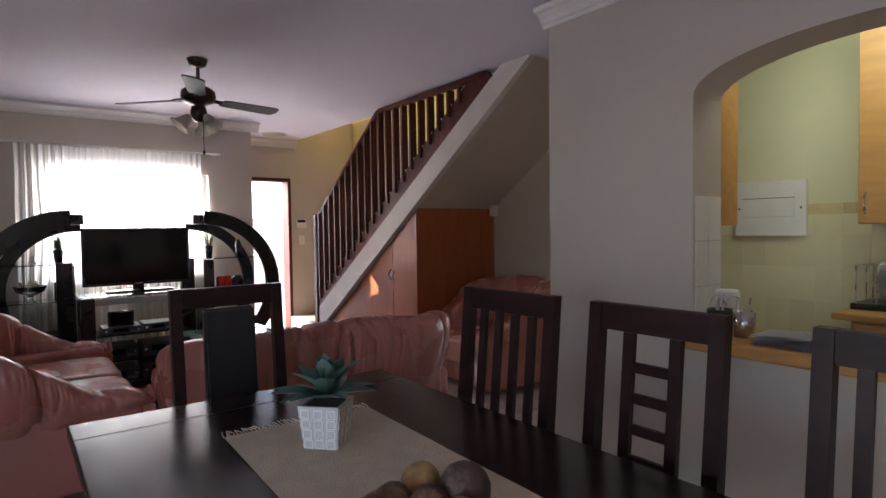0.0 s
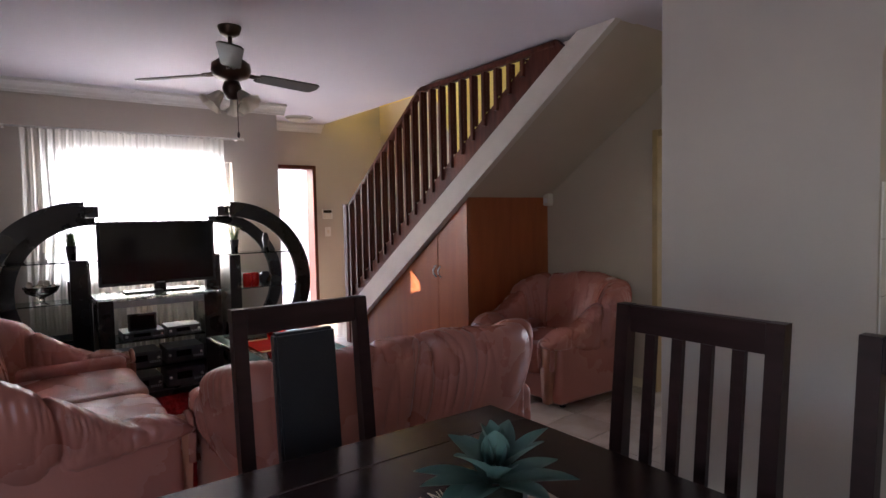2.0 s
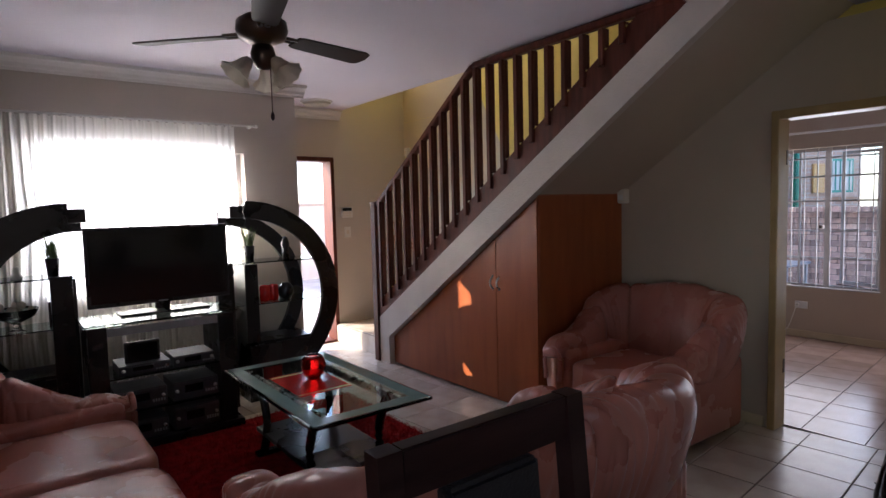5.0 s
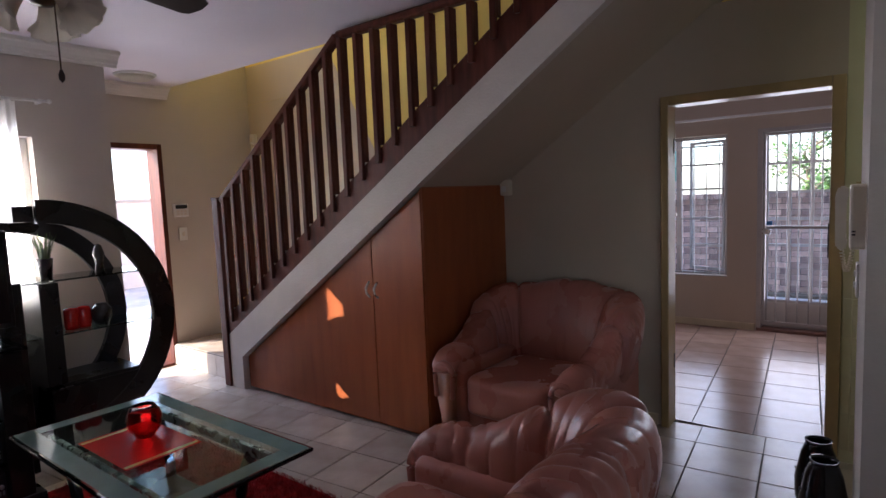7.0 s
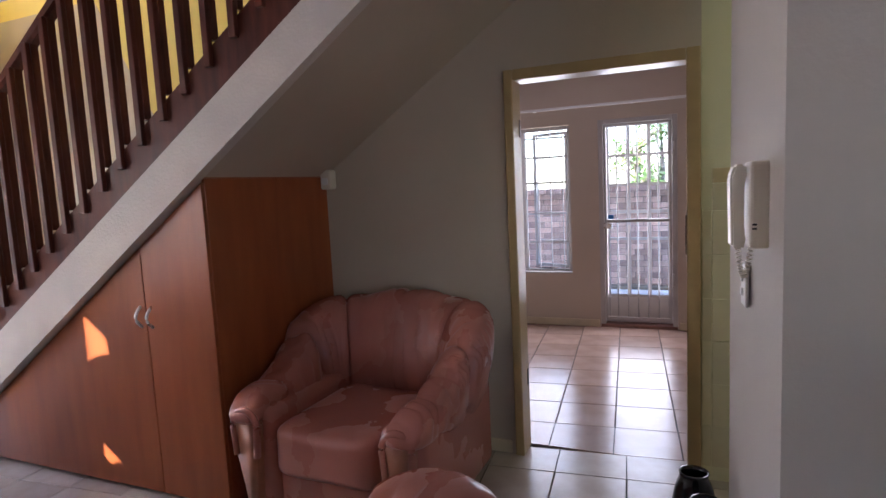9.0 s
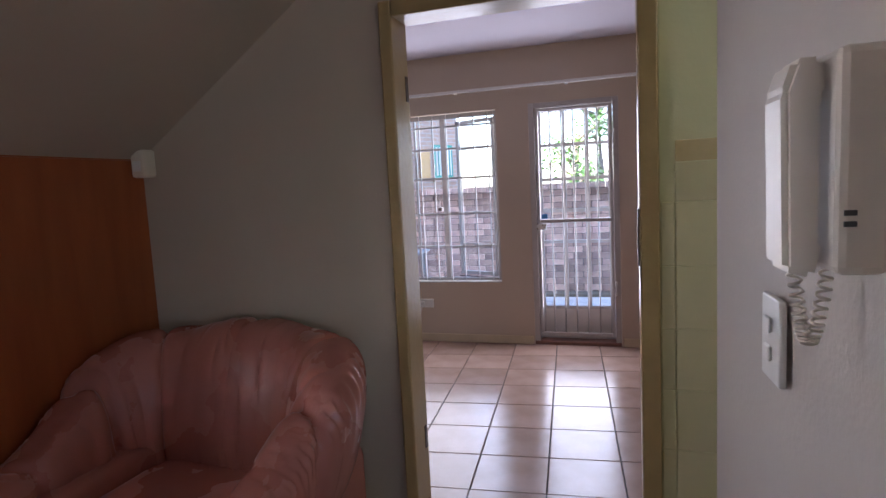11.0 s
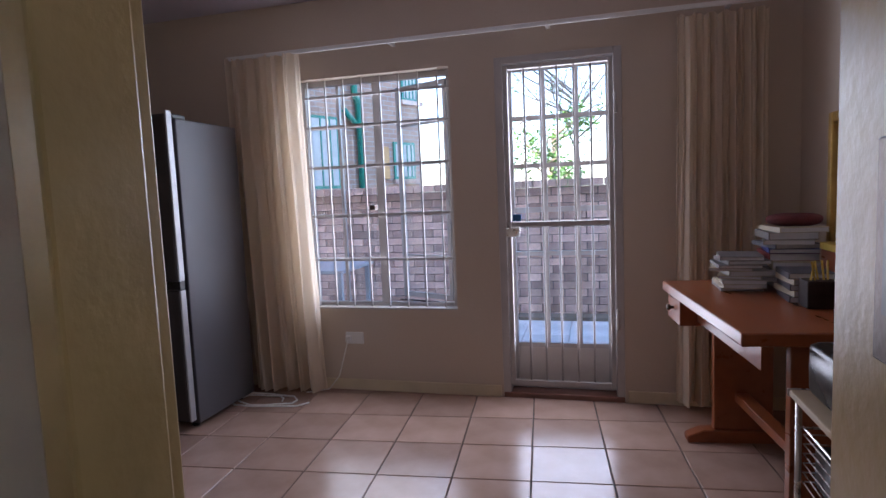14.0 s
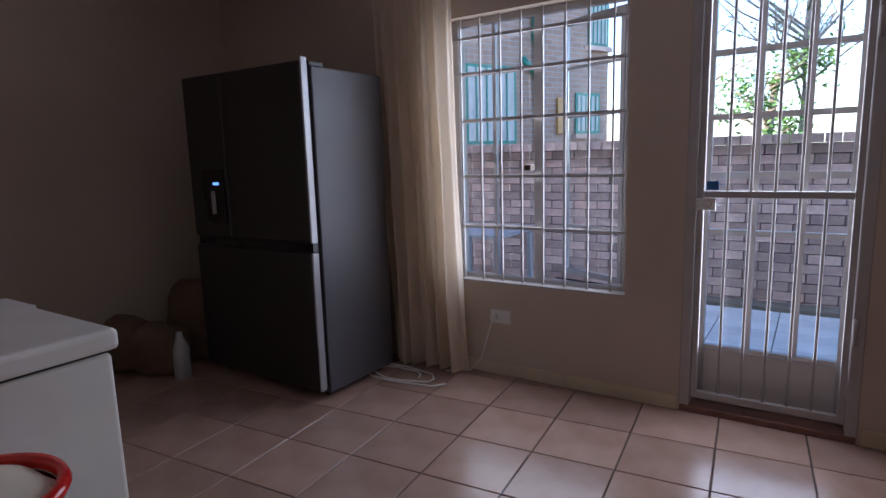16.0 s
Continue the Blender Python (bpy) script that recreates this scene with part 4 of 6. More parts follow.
def succulent(m, label, size=1.0, n=22, seed=2):
    t = empty("potted_succulent", label=label, category="potted plant")
    t.matrix_basis = m
    h, a, b = 0.115 * size, 0.045 * size, 0.057 * size
    bm = bmesh.new()
    v = [[bm.verts.new((sx * r, sy * r, z)) for sx, sy in ((-1, -1), (1, -1), (1, 1), (-1, 1))] for r, z in ((a, 0), (b, h), (b - 0.007, h), (b - 0.01, h - 0.02))]
    bm.faces.new(v[0])
    for p, q in zip(v, v[1:]):
        for i in range(4):
            bm.faces.new((p[i], p[(i + 1) % 4], q[(i + 1) % 4], q[i]))
    bm.faces.new(v[-1])
    pot = part("pot", bm, POT, t, "pale grey tapered square pot")
    for side in range(4):
        bm = bmesh.new()
        for i in range(3):
            for j in range(4):
                cx, cz = (-0.66 + 0.66 * i), 0.014 * size + j * 0.027 * size
                s1 = 0.011 * size
                r = a + (b - a) * (cz / h)
                for dx, dz, ww, hh in ((0, s1, s1, .0022), (0, -s1, s1, .0022), (s1, 0, .0022, s1), (-s1, 0, .0022, s1)):
                    zc = cz + dz
                    rr = a + (b - a) * (zc / h) + 0.0006
                    xx = cx * r + dx
                    box(xx - ww, xx + ww, -rr - 0.0012, -rr + 0.002, zc - hh, zc + hh, bm=bm)
        bmesh.ops.transform(bm, matrix=Matrix.Rotation(side * math.pi / 2, 4, 'Z'), verts=bm.verts)
        tagged(part("relief", bm, WHITEPL, pot, "raised white square pattern"), kind="stuff")
    part("moss", puff(-b + 0.008, b - 0.008, -b + 0.008, b - 0.008, h - 0.03, h - 0.002, 0.4, 0.004, 40, 2, 20, 8), SOIL, t, "", True)
    rnd = random.Random(seed)
    for k in range(n):
        ring = 0 if k < 5 else (1 if k < 12 else 2)
        az = k * 2.399 + rnd.uniform(-.15, .15)
        el = radians((76, 46, 16)[ring] + rnd.uniform(-7, 7))
        ln = (0.085, 0.125, 0.135)[ring] * size * rnd.uniform(0.88, 1.1)
        wd = 0.030 * size

        def leaf(u, v):
            s = u
            wv = wd * (0.55 + 1.0 * s - 1.52 * s ** 3 + 0.0) if s < 0.97 else wd * 0.04
            y = (v - 0.5) * 2 * max(0.001, wv)
            z = 0.35 * abs(v - 0.5) * wv * 2 - 0.02 * size * s * s * (1 if ring else 0)
            return Vector((0.008 + s * ln, y, z))
        bm = sheet(leaf, 12, 6, 0.004 * size)
        bmesh.ops.transform(bm, matrix=Matrix.Translation((0, 0, h + 0.002 + (0.028, 0.016, 0.004)[ring] * size)) @ Matrix.Rotation(az, 4, 'Z') @ Matrix.Rotation(-el, 4, 'Y'), verts=bm.verts)
        part("leaf", bm, SUCC, t, "", True)
    return t


succulent(pose(-0.775, 1.318, 0.764, 0, 0, 42), "blue-green succulent in a patterned square pot", 1.0)
succulent(pose(0.17, 1.26, 0.764, 0, 0, 20), "blue-green succulent at the far end of the table", 0.78, 18, 9)

# tray of decorative balls
tray = empty("decor_bowl", -0.245, 1.265, 0.764, "shallow orange wooden bowl of decorative balls", "bowl")
part("dish", lathe([(0.0, 0.004), (0.06, 0.004), (0.10, 0.014), (0.135, 0.035), (0.14, 0.036), (0.105, 0.008), (0.06, 0.0), (0.0, 0.0)], n=36), node_mat("orange_bowl_wood", (0.45, 0.13, 0.04), 0.35, 0, 0.2, 6, 0.05, 40), tray, "", True)
BALL_A = node_mat("spotted_tan_ball", (0.55, 0.36, 0.13), 0.45, 0, 0.1, 28, 0.1, 60, dark=(0.14, 0.07, 0.03))
BALL_B = node_mat("dark_ribbed_ball", (0.085, 0.05, 0.04), 0.6, 0, 0.3, 24, 0.8, 50)
BALL_C = node_mat("woven_brown_ball", (0.28, 0.15, 0.07), 0.6, 0, 0.4, 40, 0.9, 70, dark=(0.06, 0.03, 0.02))
for bx, by, r, mt, nm in ((-0.075, 0.045, 0.042, BALL_A, "tan"), (0.02, 0.085, 0.052, BALL_B, "dark"), (-0.035, -0.045, 0.040, BALL_C, "woven"), (0.02, 0.0, 0.040, BALL_C, "woven"), (-0.01, -0.10, 0.034, BALL_B, "dark"), (0.085, 0.02, 0.038, BALL_A, "tan")):
    ball = puff(-r, r, -r, r, -r, r, 1.0, 0.0015, 60, bx * 100, 28, 16)
    ob = part("decor_ball", ball, mt, None, "", True)
    ob.matrix_basis = pose(-0.245 + bx, 1.265 + by, 0.764 + 0.012 + r + (0.012 if math.hypot(bx, by) > .09 else 0))
    tagged(ob, {"tan": "tan spotted decorative ball in the bowl", "dark": "dark brown ribbed decorative ball in the bowl", "woven": "brown woven decorative ball in the bowl"}[nm], "ball", "balls in the bowl")

# ---- television wall ----
stand = empty("tv_stand", -5.10, 1.52, 0, "black television stand with glass top and component shelves", "tv stand")
for s in (-1, 1):
    part("side_post", box(-0.16, 0.22, s * 0.37 - 0.05, s * 0.37 + 0.05, 0, 0.79, 0.004), BLACK, stand)
    part("tall_post", box(-0.24, -0.17, s * 0.50 - 0.06, s * 0.50 + 0.06, 0, 1.08, 0.004), BLACK, stand)
part("glass_top", box(-0.18, 0.26, -0.44, 0.44, 0.80, 0.812, 0.003, 1), GREENGLASS, stand, "clear green-edged glass top")
part("plinth", box(-0.20, 0.24, -0.46, 0.46, 0.0, 0.06, 0.004), BLACK, stand)
part("silver_rail", box(0.195, 0.215, -0.318, 0.318, 0.73, 0.78, 0.003, 1), SILVER, stand, "brushed silver front rail")
for z in (0.24, 0.46):
    part("shelf", box(-0.16, 0.21, -0.318, 0.318, z, z + 0.01, 0.002, 1), SMOKE, stand, "smoked glass shelf")
for z in (0.7905,):
    for s in (-1, 1):
        part("spacer", box(-0.12, -0.08, s * 0.37 - 0.02, s * 0.37 + 0.02, z, z + 0.009), CHROME, stand)

tv = empty("television", -5.16, 1.575, 0.812, "large flat black television on a glass stand", "television")
part("bezel", box(-0.05, -0.002, -0.435, 0.435, 0.055, 0.565, 0.006), BLACK, tv)
part("screen", box(-0.0015, 0.0005, -0.415, 0.415, 0.082, 0.548), SCREEN, tv, "dark glossy screen, switched off")
part("stand_neck", box(-0.045, -0.015, -0.045, 0.045, 0.012, 0.06, 0.003), BLACK, tv)
part("stand_foot", box(-0.11, 0.10, -0.27, 0.27, 0.0, 0.012, 0.003), BLACK, tv)
part("badge", box(0.0008, 0.0014, -0.03, 0.03, 0.064, 0.072), SILVER, tv)


def component(name, y, z, w, h, d, label, face):
    t = empty(name, -4.92, y, z, label, "hi-fi unit", "units on the stand")
    part("case", box(-d, 0, -w / 2, w / 2, 0, h, 0.004), BLACK if face == "dark" else GREYPL, t)
    part("front_panel", box(0.0005, 0.008, -w / 2 + 0.004, w / 2 - 0.004, 0.006, h - 0.006, 0.002, 1), GREYPL if face != "dark" else BLACK, t)
    part("display", box(0.0085, 0.0095, -w * 0.25, w * 0.15, h * 0.4, h * 0.8), SCREEN, t)
    for k in range(5):
        part("button", box(0.0085, 0.012, w * 0.2 + k * 0.016 - 0.0, w * 0.2 + k * 0.016 + 0.009, h * 0.25, h * 0.4), SILVER, t)
    for s in (-1, 1):
        bm = lathe([(0.0, 0.0), (0.011, 0.0), (0.010, 0.012), (0, 0.012)], n=14)
        bmesh.ops.transform(bm, matrix=Matrix.Translation((0.0085, s * w * 0.42, h * 0.55)) @ Matrix.Rotation(radians(90), 4, 'Y'), verts=bm.verts)
        part("knob", bm, CHROME, t, "", True)
    return t


component("dvd_player", 1.40, 0.470, 0.29, 0.06, 0.26, "silver disc player on the glass shelf", "silver")
component("decoder", 1.69, 0.470, 0.25, 0.07, 0.24, "silver satellite decoder on the glass shelf", "silver")
component("amplifier", 1.37, 0.250, 0.29, 0.12, 0.28, "silver stereo amplifier on the lower shelf", "silver")
component("cassette_deck", 1.69, 0.250, 0.28, 0.12, 0.28, "silver cassette deck on the lower shelf", "silver")
component("tuner", 1.37, 0.0605, 0.29, 0.11, 0.28, "silver stereo tuner on the stand's base", "silver")
component("stereo", 1.69, 0.0605, 0.28, 0.14, 0.28, "silver stereo unit on the stand's base", "silver")
photo = empty("small_screen", -4.98, 1.40, 0.531, "small black screen on a disc player", "screen")
part("frame", box(-0.03, 0, -0.10, 0.10, 0.0, 0.13, 0.004), BLACK, photo)
part("screen", box(0.0005, 0.0015, -0.085, 0.085, 0.015, 0.115), SCREEN, photo)


def crescent(cy, cz, r0, r1, a0, a1, x0, x1, mirror, taper=0.5):
    """A crescent board: thick in the middle, standing in a plane across x."""
    bm = bmesh.new()
    n = 32
    ring = []
    for i in range(n + 1):
        t = i / n
        a = radians(a0 + (a1 - a0) * t)
        th = (r1 - r0)
        ro, ri = r1, r1 - th
        ring.append(((math.cos(a) * ro, math.sin(a) * ro), (math.cos(a) * ri, math.sin(a) * ri)))
    vs = []
    for (oy, oz), (iy, iz) in ring:
        vs.append([bm.verts.new((x, cy + mirror * yy, cz + zz)) for x in (x0, x1) for yy, zz in ((oy, oz), (iy, iz))])
    for p, q in zip(vs, vs[1:]):
        for i, j in ((0, 1), (1, 3), (3, 2), (2, 0)):
            bm.faces.new((p[i], p[j], q[j], q[i]))
    bm.faces.new((vs[0][0], vs[0][2], vs[0][3], vs[0][1]))
    bm.faces.new((vs[-1][0], vs[-1][1], vs[-1][3], vs[-1][2]))
    return bm


def wall_unit(m_side, label):
    cy = 2.19 if m_side > 0 else 1.08
    t = empty("wall_unit", -5.40, cy, 0, label, "shelf unit", "arched shelf units")
    zc = 0.80
    part("front_arch", crescent(0, zc, 0.60, 0.735, 90, -80, 0.08, 0.12, m_side), BLACK, t, "black lacquered arched board")
    part("back_arch", crescent(-0.08 * m_side, zc, 0.55, 0.66, 92, -80, -0.26, -0.22, m_side), BLACK, t, "black lacquered arched board")
    part("top_block", box(-0.22, 0.08, m_side * -0.05 - 0.05, m_side * -0.05 + 0.05, zc + 0.61, zc + 0.70, 0.004), BLACK, t)
    part("post", box(-0.24, 0.10, m_side * 0.03 - 0.05, m_side * 0.03 + 0.05, 0.06, 1.055, 0.004), BLACK, t)
    for z, w in ((1.06, 0.60), (0.74, 0.66)):
        y0, y1 = sorted((m_side * -0.12, m_side * w))
        part("glass_shelf", box(-0.24, 0.09, y0, y1, z, z + 0.010, 0.002, 1), SMOKE if z > 1 else GREENGLASS, t, "glass shelf")
    y0, y1 = sorted((m_side * -0.02, m_side * 0.50))
    part("base_cabinet", box(-0.24, 0.10, y0, y1, 0.0, 0.46, 0.004), BLACK, t)
    part("base_door", box(0.1005, 0.115, y0 + 0.01, y1 - 0.01, 0.03, 0.44, 0.003), BLACK, t)
    return t


wall_unit(1, "black arched shelf unit with glass shelves by the door")
wall_unit(-1, "black arched shelf unit with glass shelves and ornaments")


def grass_pot(x, y, z, label, n=60, h=0.16, seed=1):
    t = empty("potted_grass", x, y, z, label, "potted plant", "grass pots on the shelf units")
    part("pot", lathe([(0.0, 0.0), (0.030, 0.0), (0.042, 0.12), (0.038, 0.12), (0.034, 0.10), (0.0, 0.10)], n=4 * 6), BLACK, t, "", True)
    rnd = random.Random(seed)
    bm = bmesh.new()
    for k in range(n):
        a, r = rnd.uniform(0, 6.28), rnd.uniform(0, 0.025)
        lean, hh = rnd.uniform(0.0, 0.055), h * rnd.uniform(0.6, 1.1)
        c, s = math.cos(a), math.sin(a)
        q = [(r * c, r * s, 0.098), ((r + lean * .4) * c, (r + lean * .4) * s, 0.098 + hh * .55), ((r + lean) * c, (r + lean) * s, 0.098 + hh)]
        tube(q, 0.004, 3, bm=bm, r1=0.0008)
    part("blades", bm, GRASSY, t, "thin dark green blades")


grass_pot(-5.42, 0.99, 1.0705, "thin grass plant in a tall black pot", seed=2)
grass_pot(-5.44, 2.26, 1.0705, "thin grass plant in a black pot by the arch", seed=3)


def lathe_thing(name, profile, x, y, z, mat, label, category, n=24, pname="body"):
    t = empty(name, x, y, z, label, category)
    part(pname, lathe(profile, n=n), mat, t, "", True)
    return t


for k, yy in enumerate((2.36, 2.43)):
    lathe_thing("red_canister", [(0, 0), (0.036, 0), (0.04, 0.02), (0.04, 0.11), (0.034, 0.125), (0.0, 0.13)], -5.42, yy, 0.7505, RED, "glossy red canister on a glass shelf", "canister")
lathe_thing("black_vase", [(0, 0), (0.04, 0), (0.06, 0.04), (0.06, 0.09), (0.035, 0.125), (0.03, 0.13), (0, 0.13)], -5.42, 2.53, 0.7505, BLACK, "round black vase on a glass shelf", "vase")
lathe_thing("dark_ornament", [(0, 0), (0.03, 0), (0.022, 0.05), (0.035, 0.12), (0.02, 0.17), (0, 0.18)], -5.46, 2.56, 1.0705, BLACK, "dark ornament on the upper shelf", "ornament")
lathe_thing("shell_bowl", [(0, 0.0), (0.05, 0.0), (0.015, 0.015), (0.02, 0.05), (0.10, 0.09), (0.125, 0.14), (0.118, 0.14), (0.09, 0.095), (0, 0.06)], -5.40, 0.78, 0.7505, GLASS, "footed glass bowl filled with shells", "bowl", pname="bowl")
SHELL = node_mat("pale_shell", (0.62, 0.52, 0.42), 0.5, 0, 0.2, 20, 0.4, 60)
rnd = random.Random(8)
for k in range(14):
    a, r = rnd.uniform(0, 6.28), rnd.uniform(0.0, 0.08)
    s = rnd.uniform(0.022, 0.036)
    ob = part("sea_shell", puff(-s, s, -s * .8, s * .8, -s * .6, s * .6, 0.9, 0.005, 30, k, 14, 8), SHELL, None, "", True)
    ob.matrix_basis = pose(-5.40 + r * math.cos(a), 0.78 + r * math.sin(a), 0.7505 + 0.105 + 0.02 * (k % 4), rnd.uniform(0, 180), rnd.uniform(0, 180), 0)
    tagged(ob, "pale sea shell heaped in a glass bowl", "shell", "shells in the glass bowl")
lathe_thing("white_figurine", [(0, 0), (0.03, 0), (0.035, 0.02), (0.02, 0.035), (0.024, 0.055), (0.012, 0.075), (0, 0.08)], -5.42, 0.80, 1.0705, WHITEPL, "small white figurine on the upper shelf", "figurine")
frame_pic = empty("photo_frame", -5.40, 1.01, 0.7505, "small dark picture frame leaning on a shelf", "picture frame")
part("frame", box(-0.012, 0.0, -0.06, 0.06, 0, 0.16, 0.003), DARK, frame_pic)
part("picture", box(0.0005, 0.0015, -0.045, 0.045, 0.015, 0.145), node_mat("grey_print", (0.25, 0.24, 0.23), 0.4, 0, 0.4, 12, 0, 30), frame_pic)

# west window: frame, panes, rod, sheer curtain
window_w = empty("window_1", XW - 0.12, 1.63, 1.42, "white framed living room window behind sheer curtain", "window", kind="structure")
for y0, y1, z0, z1 in ((-0.73, -0.69, -0.5, 0.51), (0.69, 0.73, -0.5, 0.51), (-0.69, 0.69, -0.5, -0.46), (-0.69, 0.69, 0.47, 0.51), (-0.25, -0.21, -0.46, 0.47), (0.21, 0.25, -0.46, 0.47)):
    part("window_frame", box(-0.025, 0.025, y0, y1, z0, z1, 0.003, 1), WHITEMETAL, window_w)
part("window_sill", box(0.026, 0.14, -0.725, 0.725, -0.515, -0.499), PLASTER, window_w)
for y0, y1 in ((-0.69, -0.25), (-0.21, 0.21), (0.25, 0.69)):
    pane = part("pane", box(-0.003, 0.003, y0, y1, -0.46, 0.47), GLASS, window_w)
    pane.visible_shadow = False


def curtain(name, p, q, z0, z1, amp, waves, mat, label, seed=0, nu=160, flare=0.0, drift=0.0):
    """Hanging cloth from p to q (plan points), gathered at the top."""
    p, q = Vector((*p, 0)), Vector((*q, 0))
    d = (q - p)
    nrm = Vector((-d.y, d.x, 0)).normalized()

    def fn(u, v):
        k = 0.55 + 0.45 * (1 - v)
        uu = 0.5 + (u - 0.5) * (1 + flare * (1 - v) ** 2)
        w = math.sin(2 * math.pi * waves * u + 1.3 * noise.noise((u * 9, seed, 0.6 * v))) + 0.45 * math.sin(2 * math.pi * waves * 2.3 * u + seed + 2 * noise.noise((u * 5, v * 2, seed)))
        w += 0.7 * noise.noise((u * 4 + seed, v * 1.6, 3.3)) * (1 - v)
        base = p + d * uu + d.normalized() * drift * (1 - v) ** 1.5 + d * 0.05 * noise.noise((u * 7, v * 2.5, seed)) * (1 - v)
        return base + nrm * (amp * w * k) + Vector((0, 0, z0 + (z1 - z0) * v + (0.012 * math.sin(2 * math.pi * waves * u) if v > 0.99 else 0)))
    t = empty(name, 0, 0, 0, label, "curtain")
    part("cloth", sheet(fn, nu, 24), mat, t, "", True)
    return t


curtain("sheer_curtain", (-5.68, 0.70), (-5.68, 2.27), 0.25, 2.14, 0.018, 26, SHEER, "sheer white curtain gathered on a rod over the window", 1, 320)
rod = empty("curtain_rod", -5.68, 1.5, 2.145, "thin white curtain rod on brackets above the window", "curtain rod")
part("rod", tube([(0, -1.0, 0), (0, 0.95, 0)], 0.009, 10), WHITEPL, rod, "", True)
for yy in (-0.9, 0.0, 0.9):
    part("bracket", box(-0.068, 0.008, yy - 0.008, yy + 0.008, -0.015, 0.012, 0.002, 1), WHITEPL, rod)
for yy in (-1.0, 0.95):
    part("finial", lathe([(0, -0.016), (0.014, -0.008), (0.014, 0.008), (0, 0.016)], 0, yy, 0, 10), WHITEPL, rod, "", True)

# coffee table and rug
coffee = empty("coffee_table", -3.91, 2.09, 0, "thick glass coffee table on dark curved legs", "coffee table")
part("glass_top", box(-0.62, 0.62, -0.33, 0.33, 0.482, 0.50, 0.008, 3), GREENGLASS, coffee, "bevelled greenish glass top")
# Opaque teal bands paint in the brightness of a clear glass bevel.
for x0, x1, y0, y1 in ((-0.605, 0.605, -0.315, -0.24), (-0.605, 0.605, 0.24, 0.315), (-0.605, -0.53, -0.2395, 0.2395), (0.53, 0.605, -0.2395, 0.2395)):
    part("bevel_band", box(x0, x1, y0, y1, 0.5003, 0.5018, 0.0006, 1), BEVEL_SHEEN, coffee, "wide bevel band with its sheen as teal colour")
part("inner_frame", box(-0.50, 0.50, -0.22, -0.20, 0.44, 0.4815, 0.002, 1), CHROME, coffee)
part("inner_frame", box(-0.50, 0.50, 0.20, 0.22, 0.44, 0.4815, 0.002, 1), CHROME, coffee)
part("shelf", box(-0.42, 0.42, -0.22, 0.22, 0.155, 0.18, 0.005, 2), BLACK, coffee, "black lacquered lower shelf")
for sx in (-1, 1):
    for sy in (-1, 1):
        pts = [(sx * (0.38 - 0.09 * math.sin(math.pi * i / 12)), sy * 0.20, 0.016 + 0.43 * i / 12) for i in range(13)]
        part("leg", tube(pts, 0.024, 10), BLACK, coffee, "curved black leg", True)
    part("foot_bar", box(sx * 0.38 - 0.03, sx * 0.38 + 0.03, -0.24, 0.24, 0.0165, 0.04, 0.005), BLACK, coffee)
lathe_thing("red_vase", [(0, 0.0), (0.035, 0.0), (0.062, 0.035), (0.072, 0.075), (0.062, 0.115), (0.045, 0.135), (0.040, 0.135), (0.056, 0.112), (0.066, 0.075), (0.056, 0.037), (0.032, 0.008), (0, 0.008)], -4.00, 2.10, 0.5005, REDGLASS, "round red glass vase on the coffee table", "vase")
mat1 = empty("placemat", -3.95, 2.05, 0.5002, "red and gold cloth placemat under the vase", "placemat")
part("cloth", box(-0.22, 0.22, -0.15, 0.15, 0, 0.0003), RED, mat1)
for x0, x1 in ((-0.205, -0.185), (0.185, 0.205)):
    part("border", box(x0, x1, -0.145, 0.145, 0.0004, 0.0008), GOLD, mat1, "gold woven border")
mag = empty("magazine", -3.60, 1.98, 0.1805, "open magazine on the lower glass shelf", "magazine")
part("page_spread", sheet(lambda u, v: Vector((-0.15 + 0.30 * u, -0.105 + 0.21 * v, 0.012 * math.sin(math.pi * 2 * abs(u - 0.5)))), 16, 4, 0.004), PAPER, mag, "", True)

rug = empty("shag_rug", -3.75, 2.02, 0, "deep red shaggy rug under the coffee table", "rug")
part("backing", box(-1.20, 0.85, -0.78, 0.78, 0.0, 0.012, 0.003, 1), RUG, rug)
bm = bmesh.new()
rnd = random.Random(4)
for k in range(15000):
    x, y = rnd.uniform(-1.2, 0.86), rnd.uniform(-0.78, 0.79)
    if rnd.random() < 0.45:
        y = rnd.uniform(0.30, 0.79)
    a, l, hgt = rnd.uniform(0, 6.28), rnd.uniform(0.004, 0.016), rnd.uniform(0.012, 0.026)
    c, s = math.cos(a), math.sin(a)
    v1 = bm.verts.new((x - s * 0.003, y + c * 0.003, 0.011))
    v2 = bm.verts.new((x + s * 0.003, y - c * 0.003, 0.011))
    v3 = bm.verts.new((x + c * l, y + s * l, 0.011 + hgt))
    bm.faces.new((v1, v2, v3))
tagged(part("shag", bm, RUG, rug, "shaggy red pile"), kind="stuff")
small_mat = empty("floor_mat", -4.93, 1.72, 0, "beige woven mat in front of the stand", "mat")
part("cloth", box(-0.10, 0.10, -0.45, 0.45, 0.0, 0.008, 0.002, 1), RUNNER, small_mat)

